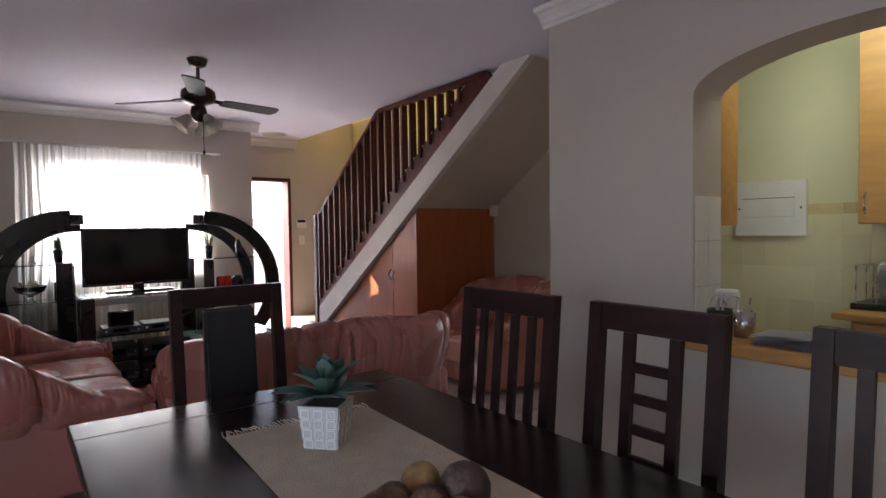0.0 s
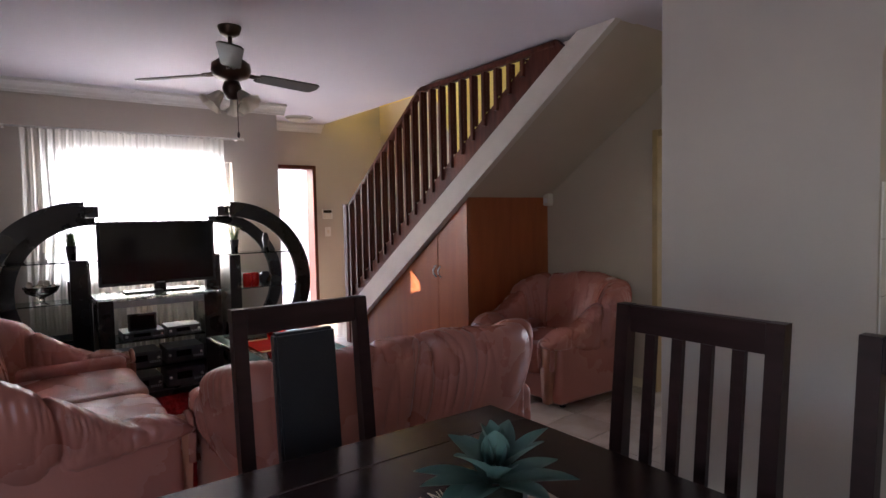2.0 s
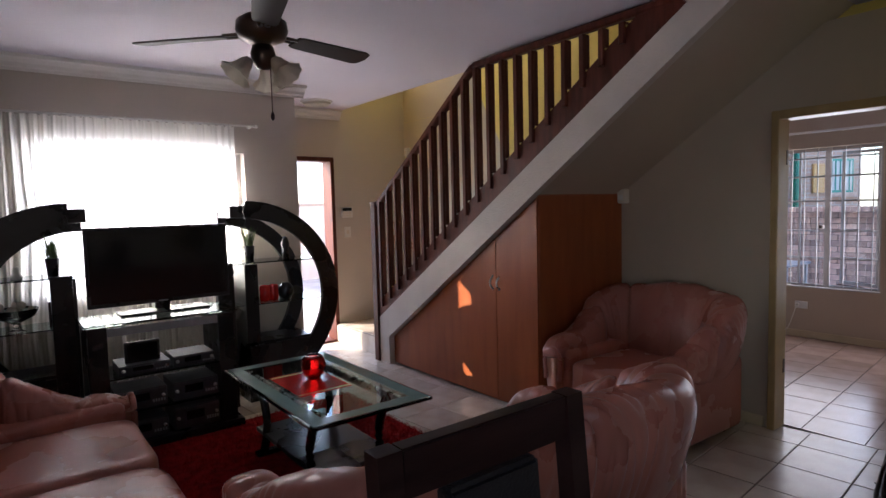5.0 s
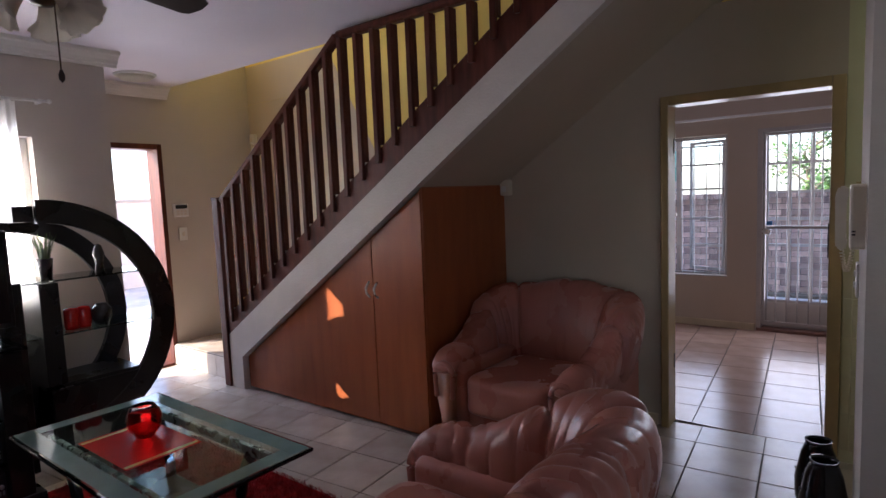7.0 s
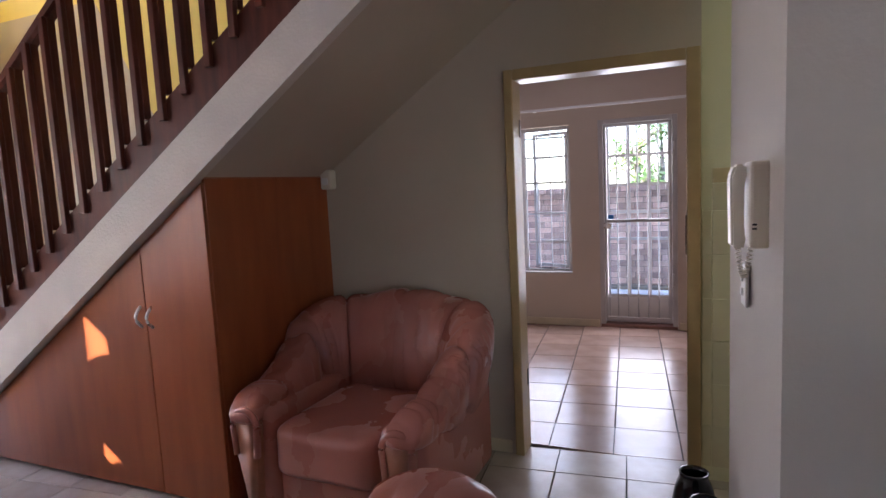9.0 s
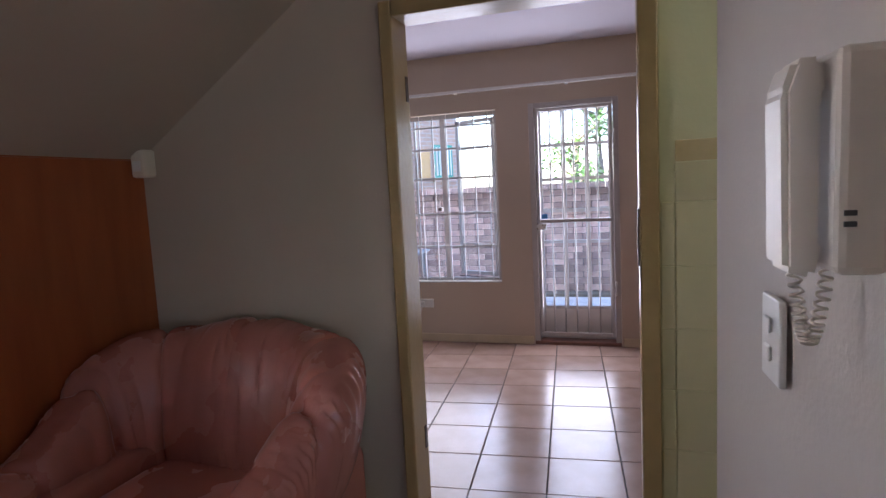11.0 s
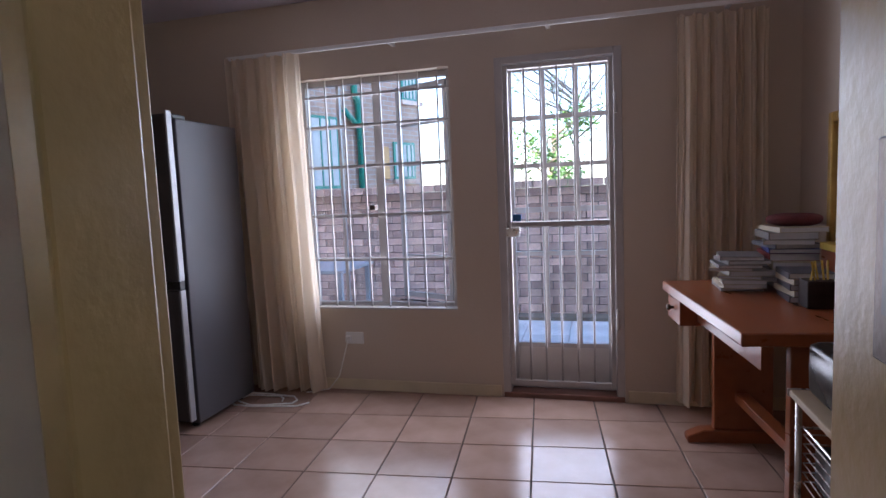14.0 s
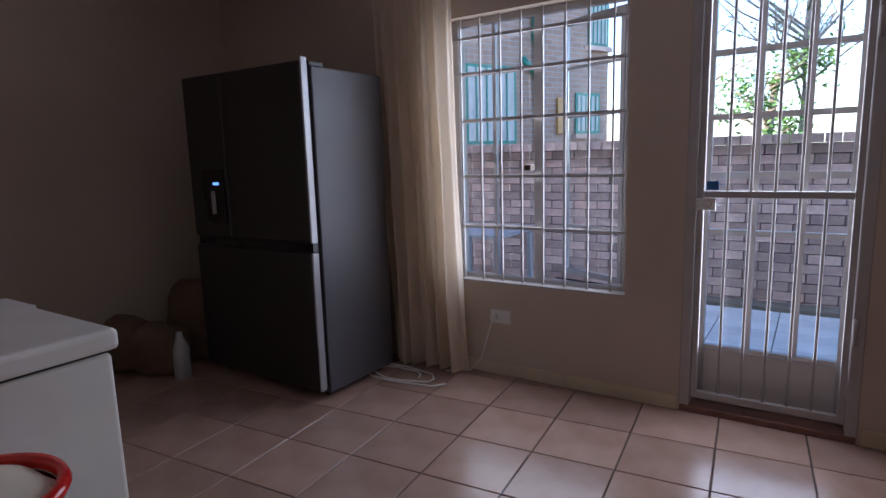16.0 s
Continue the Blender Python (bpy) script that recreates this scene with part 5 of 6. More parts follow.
# flower arrangement on the landing
flowers = empty("flower_vase", -6.35, 4.15, 0.194, "tall vase with dry red blossom twigs on the landing", "vase")
part("vase", lathe([(0, 0), (0.06, 0), (0.09, 0.10), (0.07, 0.30), (0.04, 0.42), (0.055, 0.46), (0.045, 0.455), (0.03, 0.42), (0, 0.40)]), node_mat("ochre_ceramic", (0.50, 0.30, 0.08), 0.35, 0, 0.2, 8, 0.1, 40), flowers, "ochre ceramic vase", True)
rnd = random.Random(6)
for k in range(9):
    a = rnd.uniform(0, 6.28)
    sp, hh = rnd.uniform(0.08, 0.26), rnd.uniform(0.45, 0.75)
    pts = [(0.02 * math.cos(a), 0.02 * math.sin(a), 0.40), (sp * .4 * math.cos(a), sp * .4 * math.sin(a), 0.40 + hh * .5), (sp * math.cos(a), sp * math.sin(a), 0.40 + hh)]
    tw = part("twig", tube(pts, 0.004, 5, r1=0.0015), BARK, flowers)
    bm = bmesh.new()
    for j in range(14):
        t2 = rnd.uniform(0.35, 1)
        c = Vector(pts[1]).lerp(Vector(pts[2]), t2) + Vector((rnd.uniform(-.02, .02), rnd.uniform(-.02, .02), rnd.uniform(-.02, .02)))
        puff(c.x - .011, c.x + .011, c.y - .011, c.y + .011, c.z - .009, c.z + .009, 1.0, 0.004, 60, j, 8, 5, bm=bm)
    part("blossom", bm, node_mat("dry_red_blossom", (0.32, 0.07, 0.03), 0.8, 0, 0.3, 30, 0.3, 60), tw, "dry red blossoms")

# ---- kitchen seen through the hatch ----
counter = empty("hatch_counter", 0.4, 3.15, 0.803, "honey pine counter slab in the serving hatch", "counter")
part("slab", box(-1.135, 1.09, -0.20, 0.22, 0.0, 0.055, 0.012, 3), PINE, counter)
bm = bmesh.new()
for j in range(3):
    box(HX0 + 0.0005, HX0 + 0.006, YK + 0.02, YK + 0.12, 0.862 + j * 0.202, 1.06 + j * 0.202, bm=bm)
    box(HX0 + 0.0005, HX0 + 0.006, YK + 0.124, YK2 - 0.01, 0.862 + j * 0.202, 1.06 + j * 0.202, bm=bm)
structure("trim", bm, WHITEPL, "white glazed tiles on the hatch reveal")


def wall_cabinet(x0, x1, y0, y1, z0, z1, label, face):
    t = empty("wall_cabinet", (x0 + x1) / 2, (y0 + y1) / 2, z0, label, "cabinet")
    w, d, h = (x1 - x0) / 2, (y1 - y0) / 2, z1 - z0
    part("body", box(-w, w, -d, d, 0, h, 0.002, 1), PINE, t)
    yf = d if face > 0 else -d
    n = max(1, round((x1 - x0) / 0.45))
    for k in range(n):
        a = -w + k * 2 * w / n
        dr = part("door", box(a + 0.002, a + 2 * w / n - 0.002, min(yf, yf + face * 0.018) + face * 0.0005, max(yf, yf + face * 0.018) + face * 0.0005, 0.003, h - 0.003, 0.003), PINE, t)
        part("handle", box(a + 0.03, a + 0.04, min(yf + face * 0.019, yf + face * 0.04), max(yf + face * 0.019, yf + face * 0.04), 0.05, 0.16, 0.003, 1), CHROME, dr)


wall_cabinet(-1.45, -0.775, YK2 + 0.003, 3.545, 1.33, 2.40, "honey pine kitchen wall cabinet beside the hatch", 1)
wall_cabinet(-0.46, 0.90, 4.19, YD - 0.010, 1.33, 2.40, "honey pine kitchen wall cabinet over the worktop", -1)
base_cab = empty("kitchen_cabinet", 0.6, 4.19, 0, "pine kitchen base cabinet under a worktop", "cabinet")
part("body", box(-1.0, 1.0, -0.27, 0.27, 0.08, 0.86, 0.002, 1), PINE, base_cab)
part("plinth", box(-0.98, 0.98, -0.24, 0.24, 0.0, 0.0795), BLACK, base_cab)
for k in range(4):
    part("door", box(-0.995 + k * 0.5, -0.505 + k * 0.5, -0.289, -0.2705, 0.09, 0.85, 0.003), PINE, base_cab)
worktop = empty("worktop", 0.6, 4.18, 0.8605, "pine edged kitchen worktop along the wall", "worktop")
part("slab", box(-1.08, 1.05, -0.29, 0.295, 0, 0.035, 0.006), PINE, worktop)
rack = empty("dish_rack", -0.30, 4.23, 0.896, "dark dish rack with plates on the worktop", "dish rack")
part("tray", box(-0.16, 0.16, -0.15, 0.15, 0, 0.03, 0.006), BLACK, rack)
for k in range(7):
    part("wire", tube([(-0.14 + k * 0.045, -0.13, 0.03), (-0.14 + k * 0.045, -0.13, 0.22), (-0.14 + k * 0.045, 0.12, 0.22), (-0.14 + k * 0.045, 0.12, 0.03)], 0.003, 6), CHROME, rack)
for k in range(3):
    bm = lathe([(0, 0), (0.06, 0.002), (0.10, 0.014), (0.102, 0.016), (0.06, 0.006), (0, 0.004)], n=24)
    ob = part("plate", bm, BLACK if k else WHITEPL, None, "", True)
    ob.matrix_basis = pose(-0.42 + k * 0.045 + 0.05, 4.23, 0.896 + 0.135, 0, 84, 0)
    tagged(ob, "dinner plate standing in the dish rack", "plate", "plates in the rack")

box_db = empty("fuse_box", -1.035, YD - 0.008, 1.258, "white metal fuse box with a hinged flap", "fuse box")
part("cover", box(-0.212, 0.212, -0.03, 0, 0, 0.345, 0.005), WHITEPL, box_db)
part("flap", box(-0.165, 0.15, -0.036, -0.0305, 0.12, 0.235, 0.003, 1), WHITEPL, box_db)
part("flap_gap", box(-0.165, 0.15, -0.0315, -0.0302, 0.2365, 0.2405), BLACK, box_db)
for sx in (-0.185, 0.185):
    bm = lathe([(0, 0), (0.007, 0), (0.006, 0.004), (0, 0.004)], n=12)
    bmesh.ops.transform(bm, matrix=Matrix.Translation((sx, -0.0302, 0.175)) @ Matrix.Rotation(radians(90), 4, 'X'), verts=bm.verts)
    part("screw", bm, BRONZE, box_db)

caddy = empty("cutlery_caddy", -0.60, 3.13, 0.858, "chrome cutlery caddy with looped handle on the counter", "caddy")
part("cup", lathe([(0, 0), (0.05, 0), (0.055, 0.11), (0.052, 0.11), (0.047, 0.004), (0, 0.004)], -0.04, 0, 0, 20), node_mat("dark_ribbed_caddy", (0.06, 0.06, 0.06), 0.3, 0.6, 0.2, 30, 0.3, 80), caddy, "", True)
part("cup", lathe([(0, 0), (0.04, 0), (0.045, 0.11), (0.042, 0.11), (0.037, 0.004), (0, 0.004)], 0.06, 0.01, 0, 20), CHROME, caddy, "", True)
for sx in (-0.05, 0.02):
    part("loop_handle", tube([(sx + 0.035 * math.cos(math.pi * i / 12), 0, 0.12 + 0.05 * math.sin(math.pi * i / 12)) for i in range(13)], 0.003, 6), CHROME, caddy, "", True)
rnd = random.Random(3)
for k in range(7):
    x, y = rnd.uniform(-0.06, 0.08), rnd.uniform(-0.02, 0.02)
    ob = part("cutlery", tube([(x, y, 0.03), (x + rnd.uniform(-.015, .015), y + rnd.uniform(-.01, .01), 0.15 + rnd.uniform(0, .03))], 0.004, 6), CHROME, caddy, "", True)
papers = empty("paper_stack", -0.33, 3.10, 0.8585, "untidy stack of folded papers on the counter", "papers")
for k in range(7):
    a = rnd.uniform(-0.25, 0.25)
    bm = sheet(lambda u, v: Vector((-0.13 + 0.26 * u, -0.09 + 0.18 * v, 0.006 * k + 0.008 * math.sin(2.5 * u + k))), 8, 3, 0.004)
    bmesh.ops.transform(bm, matrix=Matrix.Rotation(a, 4, 'Z'), verts=bm.verts)
    part("sheet", bm, PAPER, papers)
lathe_thing("white_canister", [(0, 0), (0.05, 0), (0.052, 0.17), (0.045, 0.18), (0, 0.185)], -0.68, 3.27, 0.8585, WHITEPL, "white kitchen canister on the counter", "canister")

# ---- hall ----
phone = empty("intercom_phone", XP - 0.006, 3.262, 1.25, "cream intercom handset hanging on the wall end", "telephone", rz=3.4)
part("base", box(-0.045, 0, -0.048, 0.048, 0, 0.205, 0.008), CREAMPL, phone)
pts = [(-0.082, 0.002), (-0.055, -0.006), (-0.048, 0.03), (-0.06, 0.05), (-0.06, 0.14), (-0.048, 0.165), (-0.05, 0.20), (-0.075, 0.20), (-0.085, 0.17)]
part("handset", prism(pts, "y", -0.03, 0.03, 0.006), CREAMPL, phone, "cream handset on its cradle")
for dz in (0.045, 0.055):
    part("button", box(-0.04, -0.03, -0.0505, -0.0482, dz, dz + 0.005), BLACK, phone)
pts = []
for i in range(150):
    t = i / 149
    a = 2 * math.pi * 22 * t
    cx, cz = -0.035 + 0.03 * math.sin(math.pi * t) * 0 - 0.03 * t, -0.075 * math.sin(math.pi * t)
    pts.append((cx + 0.006 * math.cos(a), 0.006 * math.sin(a), cz))
part("coiled_cord", tube(pts, 0.0018, 5), CREAMPL, phone, "coiled cream cord", True)
sw = empty("light_switch", XP - 0.028, 3.50, 1.115, "white double light switch below the intercom", "switch", rz=3.4)
part("plate", box(-0.010, 0, -0.04, 0.04, -0.06, 0.06, 0.003), WHITEPL, sw)
for zz in (-0.03, 0.01):
    part("rocker", box(-0.016, -0.0105, -0.012, 0.012, zz, zz + 0.022, 0.002, 1), WHITEPL, sw)
VASE = node_mat("black_etched_ceramic", (0.012, 0.012, 0.014), 0.15, 0, 0.3, 6, 0.05, 20)
for vx, vy, s in ((-1.72, 3.86, 1.0), (-1.685, 3.66, 1.0)):
    t = empty("floor_vase", vx, vy, 0, "tall black glossy floor vase with etched lines", "vase", "floor vases in the hall")
    part("body", lathe([(0, 0), (0.05, 0), (0.085, 0.10), (0.088, 0.18), (0.065, 0.30), (0.048, 0.345), (0.052, 0.36), (0.046, 0.36), (0.042, 0.345), (0.05, 0.28), (0, 0.10)], n=32), VASE, t, "", True)
    for k in range(3):
        pts = [(0.0885 * math.cos(k * 2 + i * 0.12) * (1 - 0.10 * (i / 14) ** 2), 0.0885 * math.sin(k * 2 + i * 0.12) * (1 - 0.10 * (i / 14) ** 2), 0.13 + 0.009 * i) for i in range(12)]
        part("etched_line", tube(pts, 0.0018, 5), SILVER, t, "pale etched line")

# kitchen tiles on the wall beside the doorway
wall_tiles = empty("wall_tiling", -1.655, YD, 0, "cream glazed wall tiling with a border row", "wall tiling", kind="structure")


def tile_mesh(name, w, h, d, mat, axis):
    bm = box(-w / 2, w / 2, -d, 0, 0, h, 0.0015, 1) if axis == "y" else box(-w / 2, w / 2, -h / 2, h / 2, -d, 0, 0.0025, 1)
    me = bpy.data.meshes.new(name)
    bmesh.ops.recalc_face_normals(bm, faces=bm.faces)
    bm.to_mesh(me)
    bm.free()
    me.materials.append(mat)
    return me


def place(name, me, parent, x, y, z):
    ob = new(name, me)
    ob.parent = parent
    ob.location = (x, y, z)
    return ob


me_w = tile_mesh("tile", 0.1395, 0.1975, 0.003, WTILE, "y")
me_s = tile_mesh("tile", 0.1395, 0.119, 0.003, WTILE, "y")
me_e = tile_mesh("tile", 0.040, 0.1975, 0.003, WTILE, "y")
BORDER = node_mat("border_tile_glaze", (0.60, 0.50, 0.28), 0.2, 0, 0.15, 10, 0.04, 20, random=0.08)
me_top = tile_mesh("border_tile", 0.1395, 0.064, 0.003, BORDER, "y")
for j in range(6):
    place("tile", me_e, wall_tiles, -0.004, -0.0005, 0.068 + j * 0.20)
for i in range(17):
    for j in range(6):
        place("tile", me_w, wall_tiles, 0.089 + i * 0.142, -0.0005, 0.068 + j * 0.20)
    place("tile", me_s, wall_tiles, 0.089 + i * 0.142, -0.0005, 0.068 + 6 * 0.20)
    place("border_tile", me_top, wall_tiles, 0.089 + i * 0.142, -0.0005, 0.068 + 6 * 0.20 + 0.1215)

# ---- back room: window ----
window_b = empty("window_2", -3.275, 7.43, 0.52, "white steel window with burglar bars and open casement", "window", kind="structure")
W2 = 0.5
for x0, x1, z0, z1 in ((-W2, -W2 + 0.045, 0, 1.435), (W2 - 0.035, W2, 0, 1.435), (-W2 + 0.0455, W2 - 0.0355, 0.0, 0.035), (-W2 + 0.0455, W2 - 0.0355, 1.40, 1.435), (-0.005, 0.04, 0.0355, 1.3995)):
    part("window_frame", box(x0, x1, -0.02, 0.02, z0, z1, 0.003, 1), WHITEMETAL, window_b)
for z in (0.31, 0.59, 0.895, 1.145):
    part("glazing_bar", box(-W2 + 0.0455, -0.0055, -0.012, 0.012, z - 0.009, z + 0.009), WHITEMETAL, window_b)
for x in (-0.24,):
    part("glazing_bar", box(x - 0.009, x + 0.009, -0.0125, 0.0125, 0.0355, 1.3995), WHITEMETAL, window_b)
# right casement swung out a little
sash = empty("casement", 0.455, 0.025, 0)
sash.parent = window_b
sash.rotation_euler = (0, 0, radians(-24))
bm = box(-0.41, -0.38, -0.012, 0.012, 0.04, 1.39)
box(-0.025, 0.0, -0.012, 0.012, 0.04, 1.39, bm=bm)
box(-0.3795, -0.0255, -0.012, 0.012, 0.04, 0.07, bm=bm)
box(-0.3795, -0.0255, -0.012, 0.012, 1.36, 1.39, bm=bm)
for z in (0.31, 0.59, 0.895, 1.145):
    box(-0.3795, -0.0255, -0.008, 0.008, z - 0.008, z + 0.008, bm=bm)
part("sash_frame", bm, WHITEMETAL, sash)
pn = part("pane", box(-0.3795, -0.0255, -0.002, 0.002, 0.07, 1.36), GLASS, sash)
pn.visible_shadow = False
pn = part("pane", box(-W2 + 0.0455, -0.0055, -0.002, 0.002, 0.0355, 1.3995), GLASS, window_b)
pn.visible_shadow = False
part("sill", box(-W2, W2, -0.088, -0.0205, -0.004, 0.012, 0.003, 1), WHITEMETAL, window_b)
for k in range(8):
    x = -0.42 + k * 0.12
    part("burglar_bar", box(x - 0.004, x + 0.004, -0.062, -0.050, 0.0125, 1.43), WHITEMETAL, window_b)
for z in (0.31, 0.59, 0.895, 1.145, 1.33):
    part("burglar_bar", box(-W2 + 0.001, W2 - 0.001, -0.0495, -0.042, z - 0.008, z + 0.008), WHITEMETAL, window_b)
part("window_stay", bar((0.12, -0.03, 0.055), (0.42, 0.02, 0.025), 0.014, 0.008), BRONZE, window_b, "dark metal window stay")
part("catch", box(-0.035, 0.0, -0.08, -0.021, 0.62, 0.65, 0.004), BRONZE, window_b, "dark metal window catch")

# back room: door and security gate
back_door = empty("door_2", -2.1625, 7.43, 0, "white barred security gate over a glazed back door", "door", kind="structure")
for s in (-1, 1):
    part("door_frame", box(s * 0.325 - 0.022, s * 0.325 + 0.022, -0.09, 0.06, 0, 1.975, 0.004), WHITEMETAL, back_door)
part("door_frame", box(-0.302, 0.302, -0.09, 0.06, 1.935, 1.975, 0.004), WHITEMETAL, back_door)
part("threshold", box(-0.345, 0.345, -0.095, 0.12, -0.005, 0.03, 0.006), node_mat("worn_red_step", (0.22, 0.11, 0.08), 0.6, 0, 0.2, 8, 0.2, 40), back_door)
gate = part("gate_frame", box(-0.30, -0.275, -0.075, -0.05, 0.07, 1.93, 0.002, 1), WHITEMETAL, back_door, "white painted square steel tube")
part("gate_frame", box(0.275, 0.30, -0.075, -0.05, 0.07, 1.93, 0.002, 1), WHITEMETAL, back_door)
for z0, z1 in ((0.07, 0.10), (1.01, 1.04), (1.905, 1.93)):
    part("gate_rail", box(-0.2745, 0.2745, -0.075, -0.05, z0, z1, 0.002, 1), WHITEMETAL, back_door)
for k in range(5):
    x = -0.183 + k * 0.0915
    part("gate_bar", tube([(x, -0.0625, 0.1005), (x, -0.0625, 1.0095)], 0.0065, 8), WHITEMETAL, back_door, "", True)
    part("gate_bar", tube([(x, -0.0625, 1.0405), (x, -0.0625, 1.9045)], 0.0065, 8), WHITEMETAL, back_door, "", True)
part("lock_box", box(-0.315, -0.225, -0.088, -0.0755, 0.955, 1.01, 0.003), CHROME, back_door, "steel lock case")
part("key_tag", box(-0.265, -0.215, -0.082, -0.077, 1.045, 1.085, 0.004), node_mat("blue_plastic", (0.03, 0.16, 0.40), 0.4, 0, 0.1, 8, 0.02, 40), back_door, "blue plastic key tag")
for z in (1.62, 0.42):
    part("gate_hinge", tube([(0.312, -0.095, z), (0.312, -0.095, z + 0.11)], 0.010, 8), WHITEMETAL, back_door, "", True)
leaf2 = part("door_leaf", box(-0.30, -0.262, 0.0, 0.035, 0.035, 1.93, 0.003), WHITEMETAL, back_door, "white steel glazed door leaf")
bm = box(0.262, 0.30, 0.0, 0.035, 0.035, 1.93)
for z0, z1 in ((0.035, 0.06), (0.285, 0.31), (0.835, 0.86), (1.09, 1.12), (1.35, 1.375), (1.625, 1.65), (1.905, 1.93)):
    box(-0.2615, 0.2615, 0.0, 0.035, z0, z1, bm=bm)
box(-0.09, -0.07, 0.002, 0.033, 0.311, 1.904, bm=bm)
box(0.095, 0.115, 0.002, 0.033, 0.311, 1.904, bm=bm)
part("glazing_bar", bm, WHITEMETAL, back_door)
part("kick_panel", box(-0.2615, 0.2615, 0.010, 0.024, 0.0605, 0.2845), node_mat("pale_steel_panel", (0.62, 0.58, 0.54), 0.4, 0, 0.06, 6, 0.05, 40), back_door)
pn = part("pane", box(-0.2615, 0.2615, 0.015, 0.018, 0.3105, 1.9045), GLASS, back_door)
pn.visible_shadow = False

curtain("back_curtain", (-4.16, 7.23), (-3.67, 7.23), 0.02, 2.10, 0.044, 5.5, CURTAIN, "long cream curtain drawn open beside the window", 4, 150, flare=-0.04, drift=0.06)
curtain("back_curtain", (-1.55, 7.22), (-1.13, 7.22), 0.05, 2.06, 0.042, 6, CURTAIN, "long cream curtain drawn open beside the back door", 7, 150, flare=0.05)
rod2 = empty("curtain_track", -2.6, 7.24, 2.105, "white curtain track running above window and door", "curtain track")
part("track", box(-1.56, 1.52, -0.008, 0.008, -0.012, 0.012, 0.003, 1), WHITEPL, rod2)
for xx in (-1.4, -0.5, 0.4, 1.3):
    part("bracket", box(xx - 0.01, xx + 0.01, 0.0085, 0.099, -0.008, 0.008), WHITEPL, rod2)
socket = empty("wall_socket", -3.45, 7.339, 0.30, "white double wall socket with a plug and cord", "socket")
part("plate", box(-0.06, 0.06, -0.012, 0, 0, 0.075, 0.003), WHITEPL, socket)
part("plug", box(-0.05, -0.015, -0.045, -0.0125, 0.018, 0.055, 0.006), WHITEPL, socket)
part("cord", tube([(-0.03, -0.046, 0.03), (-0.05, -0.06, -0.05), (-0.10, -0.05, -0.2), (-0.17, -0.06, -0.285), (-0.3, -0.12, -0.293)], 0.004, 6), WHITEPL, socket, "", True)
cable = empty("extension_cable", -3.85, 7.05, 0, "loose white extension cable coiled on the floor", "cable")
part("cord", tube([(0.25 * math.cos(i * 0.5) * (0.5 + 0.03 * i) - 0.1, 0.07 * math.sin(i * 0.5) * (1 + .03 * i), 0.008 + 0.004 * (i % 3)) for i in range(26)], 0.005, 6), WHITEPL, cable, "", True)

# fridge
fridge = empty("fridge", -4.53, 6.91, 0, "tall dark grey steel fridge freezer with water dispenser", "fridge")
part("body", box(-0.465, 0.465, -0.30, 0.225, 0.03, 1.67, 0.006), FRIDGESIDE, fridge, "grey painted cabinet")
part("upper_door", box(-0.465, -0.142, -0.365, -0.306, 0.82, 1.69, 0.012, 3), FRIDGE, fridge, "narrow freezer door with dispenser")
up = part("upper_door", box(-0.136, 0.455, -0.365, -0.306, 0.82, 1.69, 0.012, 3), FRIDGE, fridge)
lo = part("lower_door", box(-0.465, 0.455, -0.365, -0.306, 0.06, 0.775, 0.012, 3), FRIDGE, fridge)
part("handle_groove", box(-0.46, 0.45, -0.345, -0.31, 0.7755, 0.8195), BLACK, fridge)
part("edge_trim", box(0.4555, 0.466, -0.367, -0.325, 0.822, 1.705, 0.004), SILVER, up, "bright metal door edge")
part("edge_trim", box(0.4555, 0.466, -0.367, -0.325, 0.062, 0.773, 0.004), SILVER, lo, "bright metal door edge")
part("hinge_cap", box(0.36, 0.45, -0.30, -0.20, 1.6705, 1.695, 0.006), BLACK, fridge)
disp = part("dispenser", box(-0.34, -0.165, -0.372, -0.3655, 0.90, 1.19, 0.006), BLACK, fridge, "black dispenser panel")
part("recess", box(-0.32, -0.185, -0.3735, -0.3722, 0.92, 1.08), SCREEN, disp)
part("display", box(-0.255, -0.205, -0.3740, -0.3724, 1.108, 1.122), glow_mat("blue_display", (0.12, 0.25, 0.8), 0.6), disp, "small lit blue display")
part("lever", box(-0.265, -0.235, -0.385, -0.374, 0.95, 1.075, 0.004), SILVER, disp)
for sx in (-0.4, 0.4):
    part("foot", lathe([(0.02, 0), (0.024, 0.03)], sx, -0.25, 0, 10), BLACK, fridge)
    part("foot", lathe([(0.02, 0), (0.024, 0.03)], sx, 0.16, 0, 10), BLACK, fridge)

SACK = node_mat("brown_sack", (0.16, 0.10, 0.065), 0.85, 0, 0.3, 6, 0.5, 40)
for sx, sy, sw_, sh in ((-5.30, 6.72, 0.19, 0.50), (-5.22, 6.40, 0.16, 0.30), (-5.42, 6.30, 0.14, 0.36)):
    ob = part("sack", puff(-sw_, sw_, -sw_ * .8, sw_ * .8, 0, sh, 0.7, 0.03, 6, sx * 9, 28, 16), SACK, None, "", True)
    ob.matrix_basis = pose(sx, sy, 0.0, 0, 0, 20)
    tagged(ob, "bulging brown sack in the dark corner", "sack", "sacks by the fridge")
lathe_thing("plastic_bottle", [(0, 0), (0.045, 0), (0.048, 0.18), (0.02, 0.24), (0.018, 0.27), (0, 0.27)], -5.06, 6.42, 0, POT, "pale plastic bottle on the floor", "bottle")

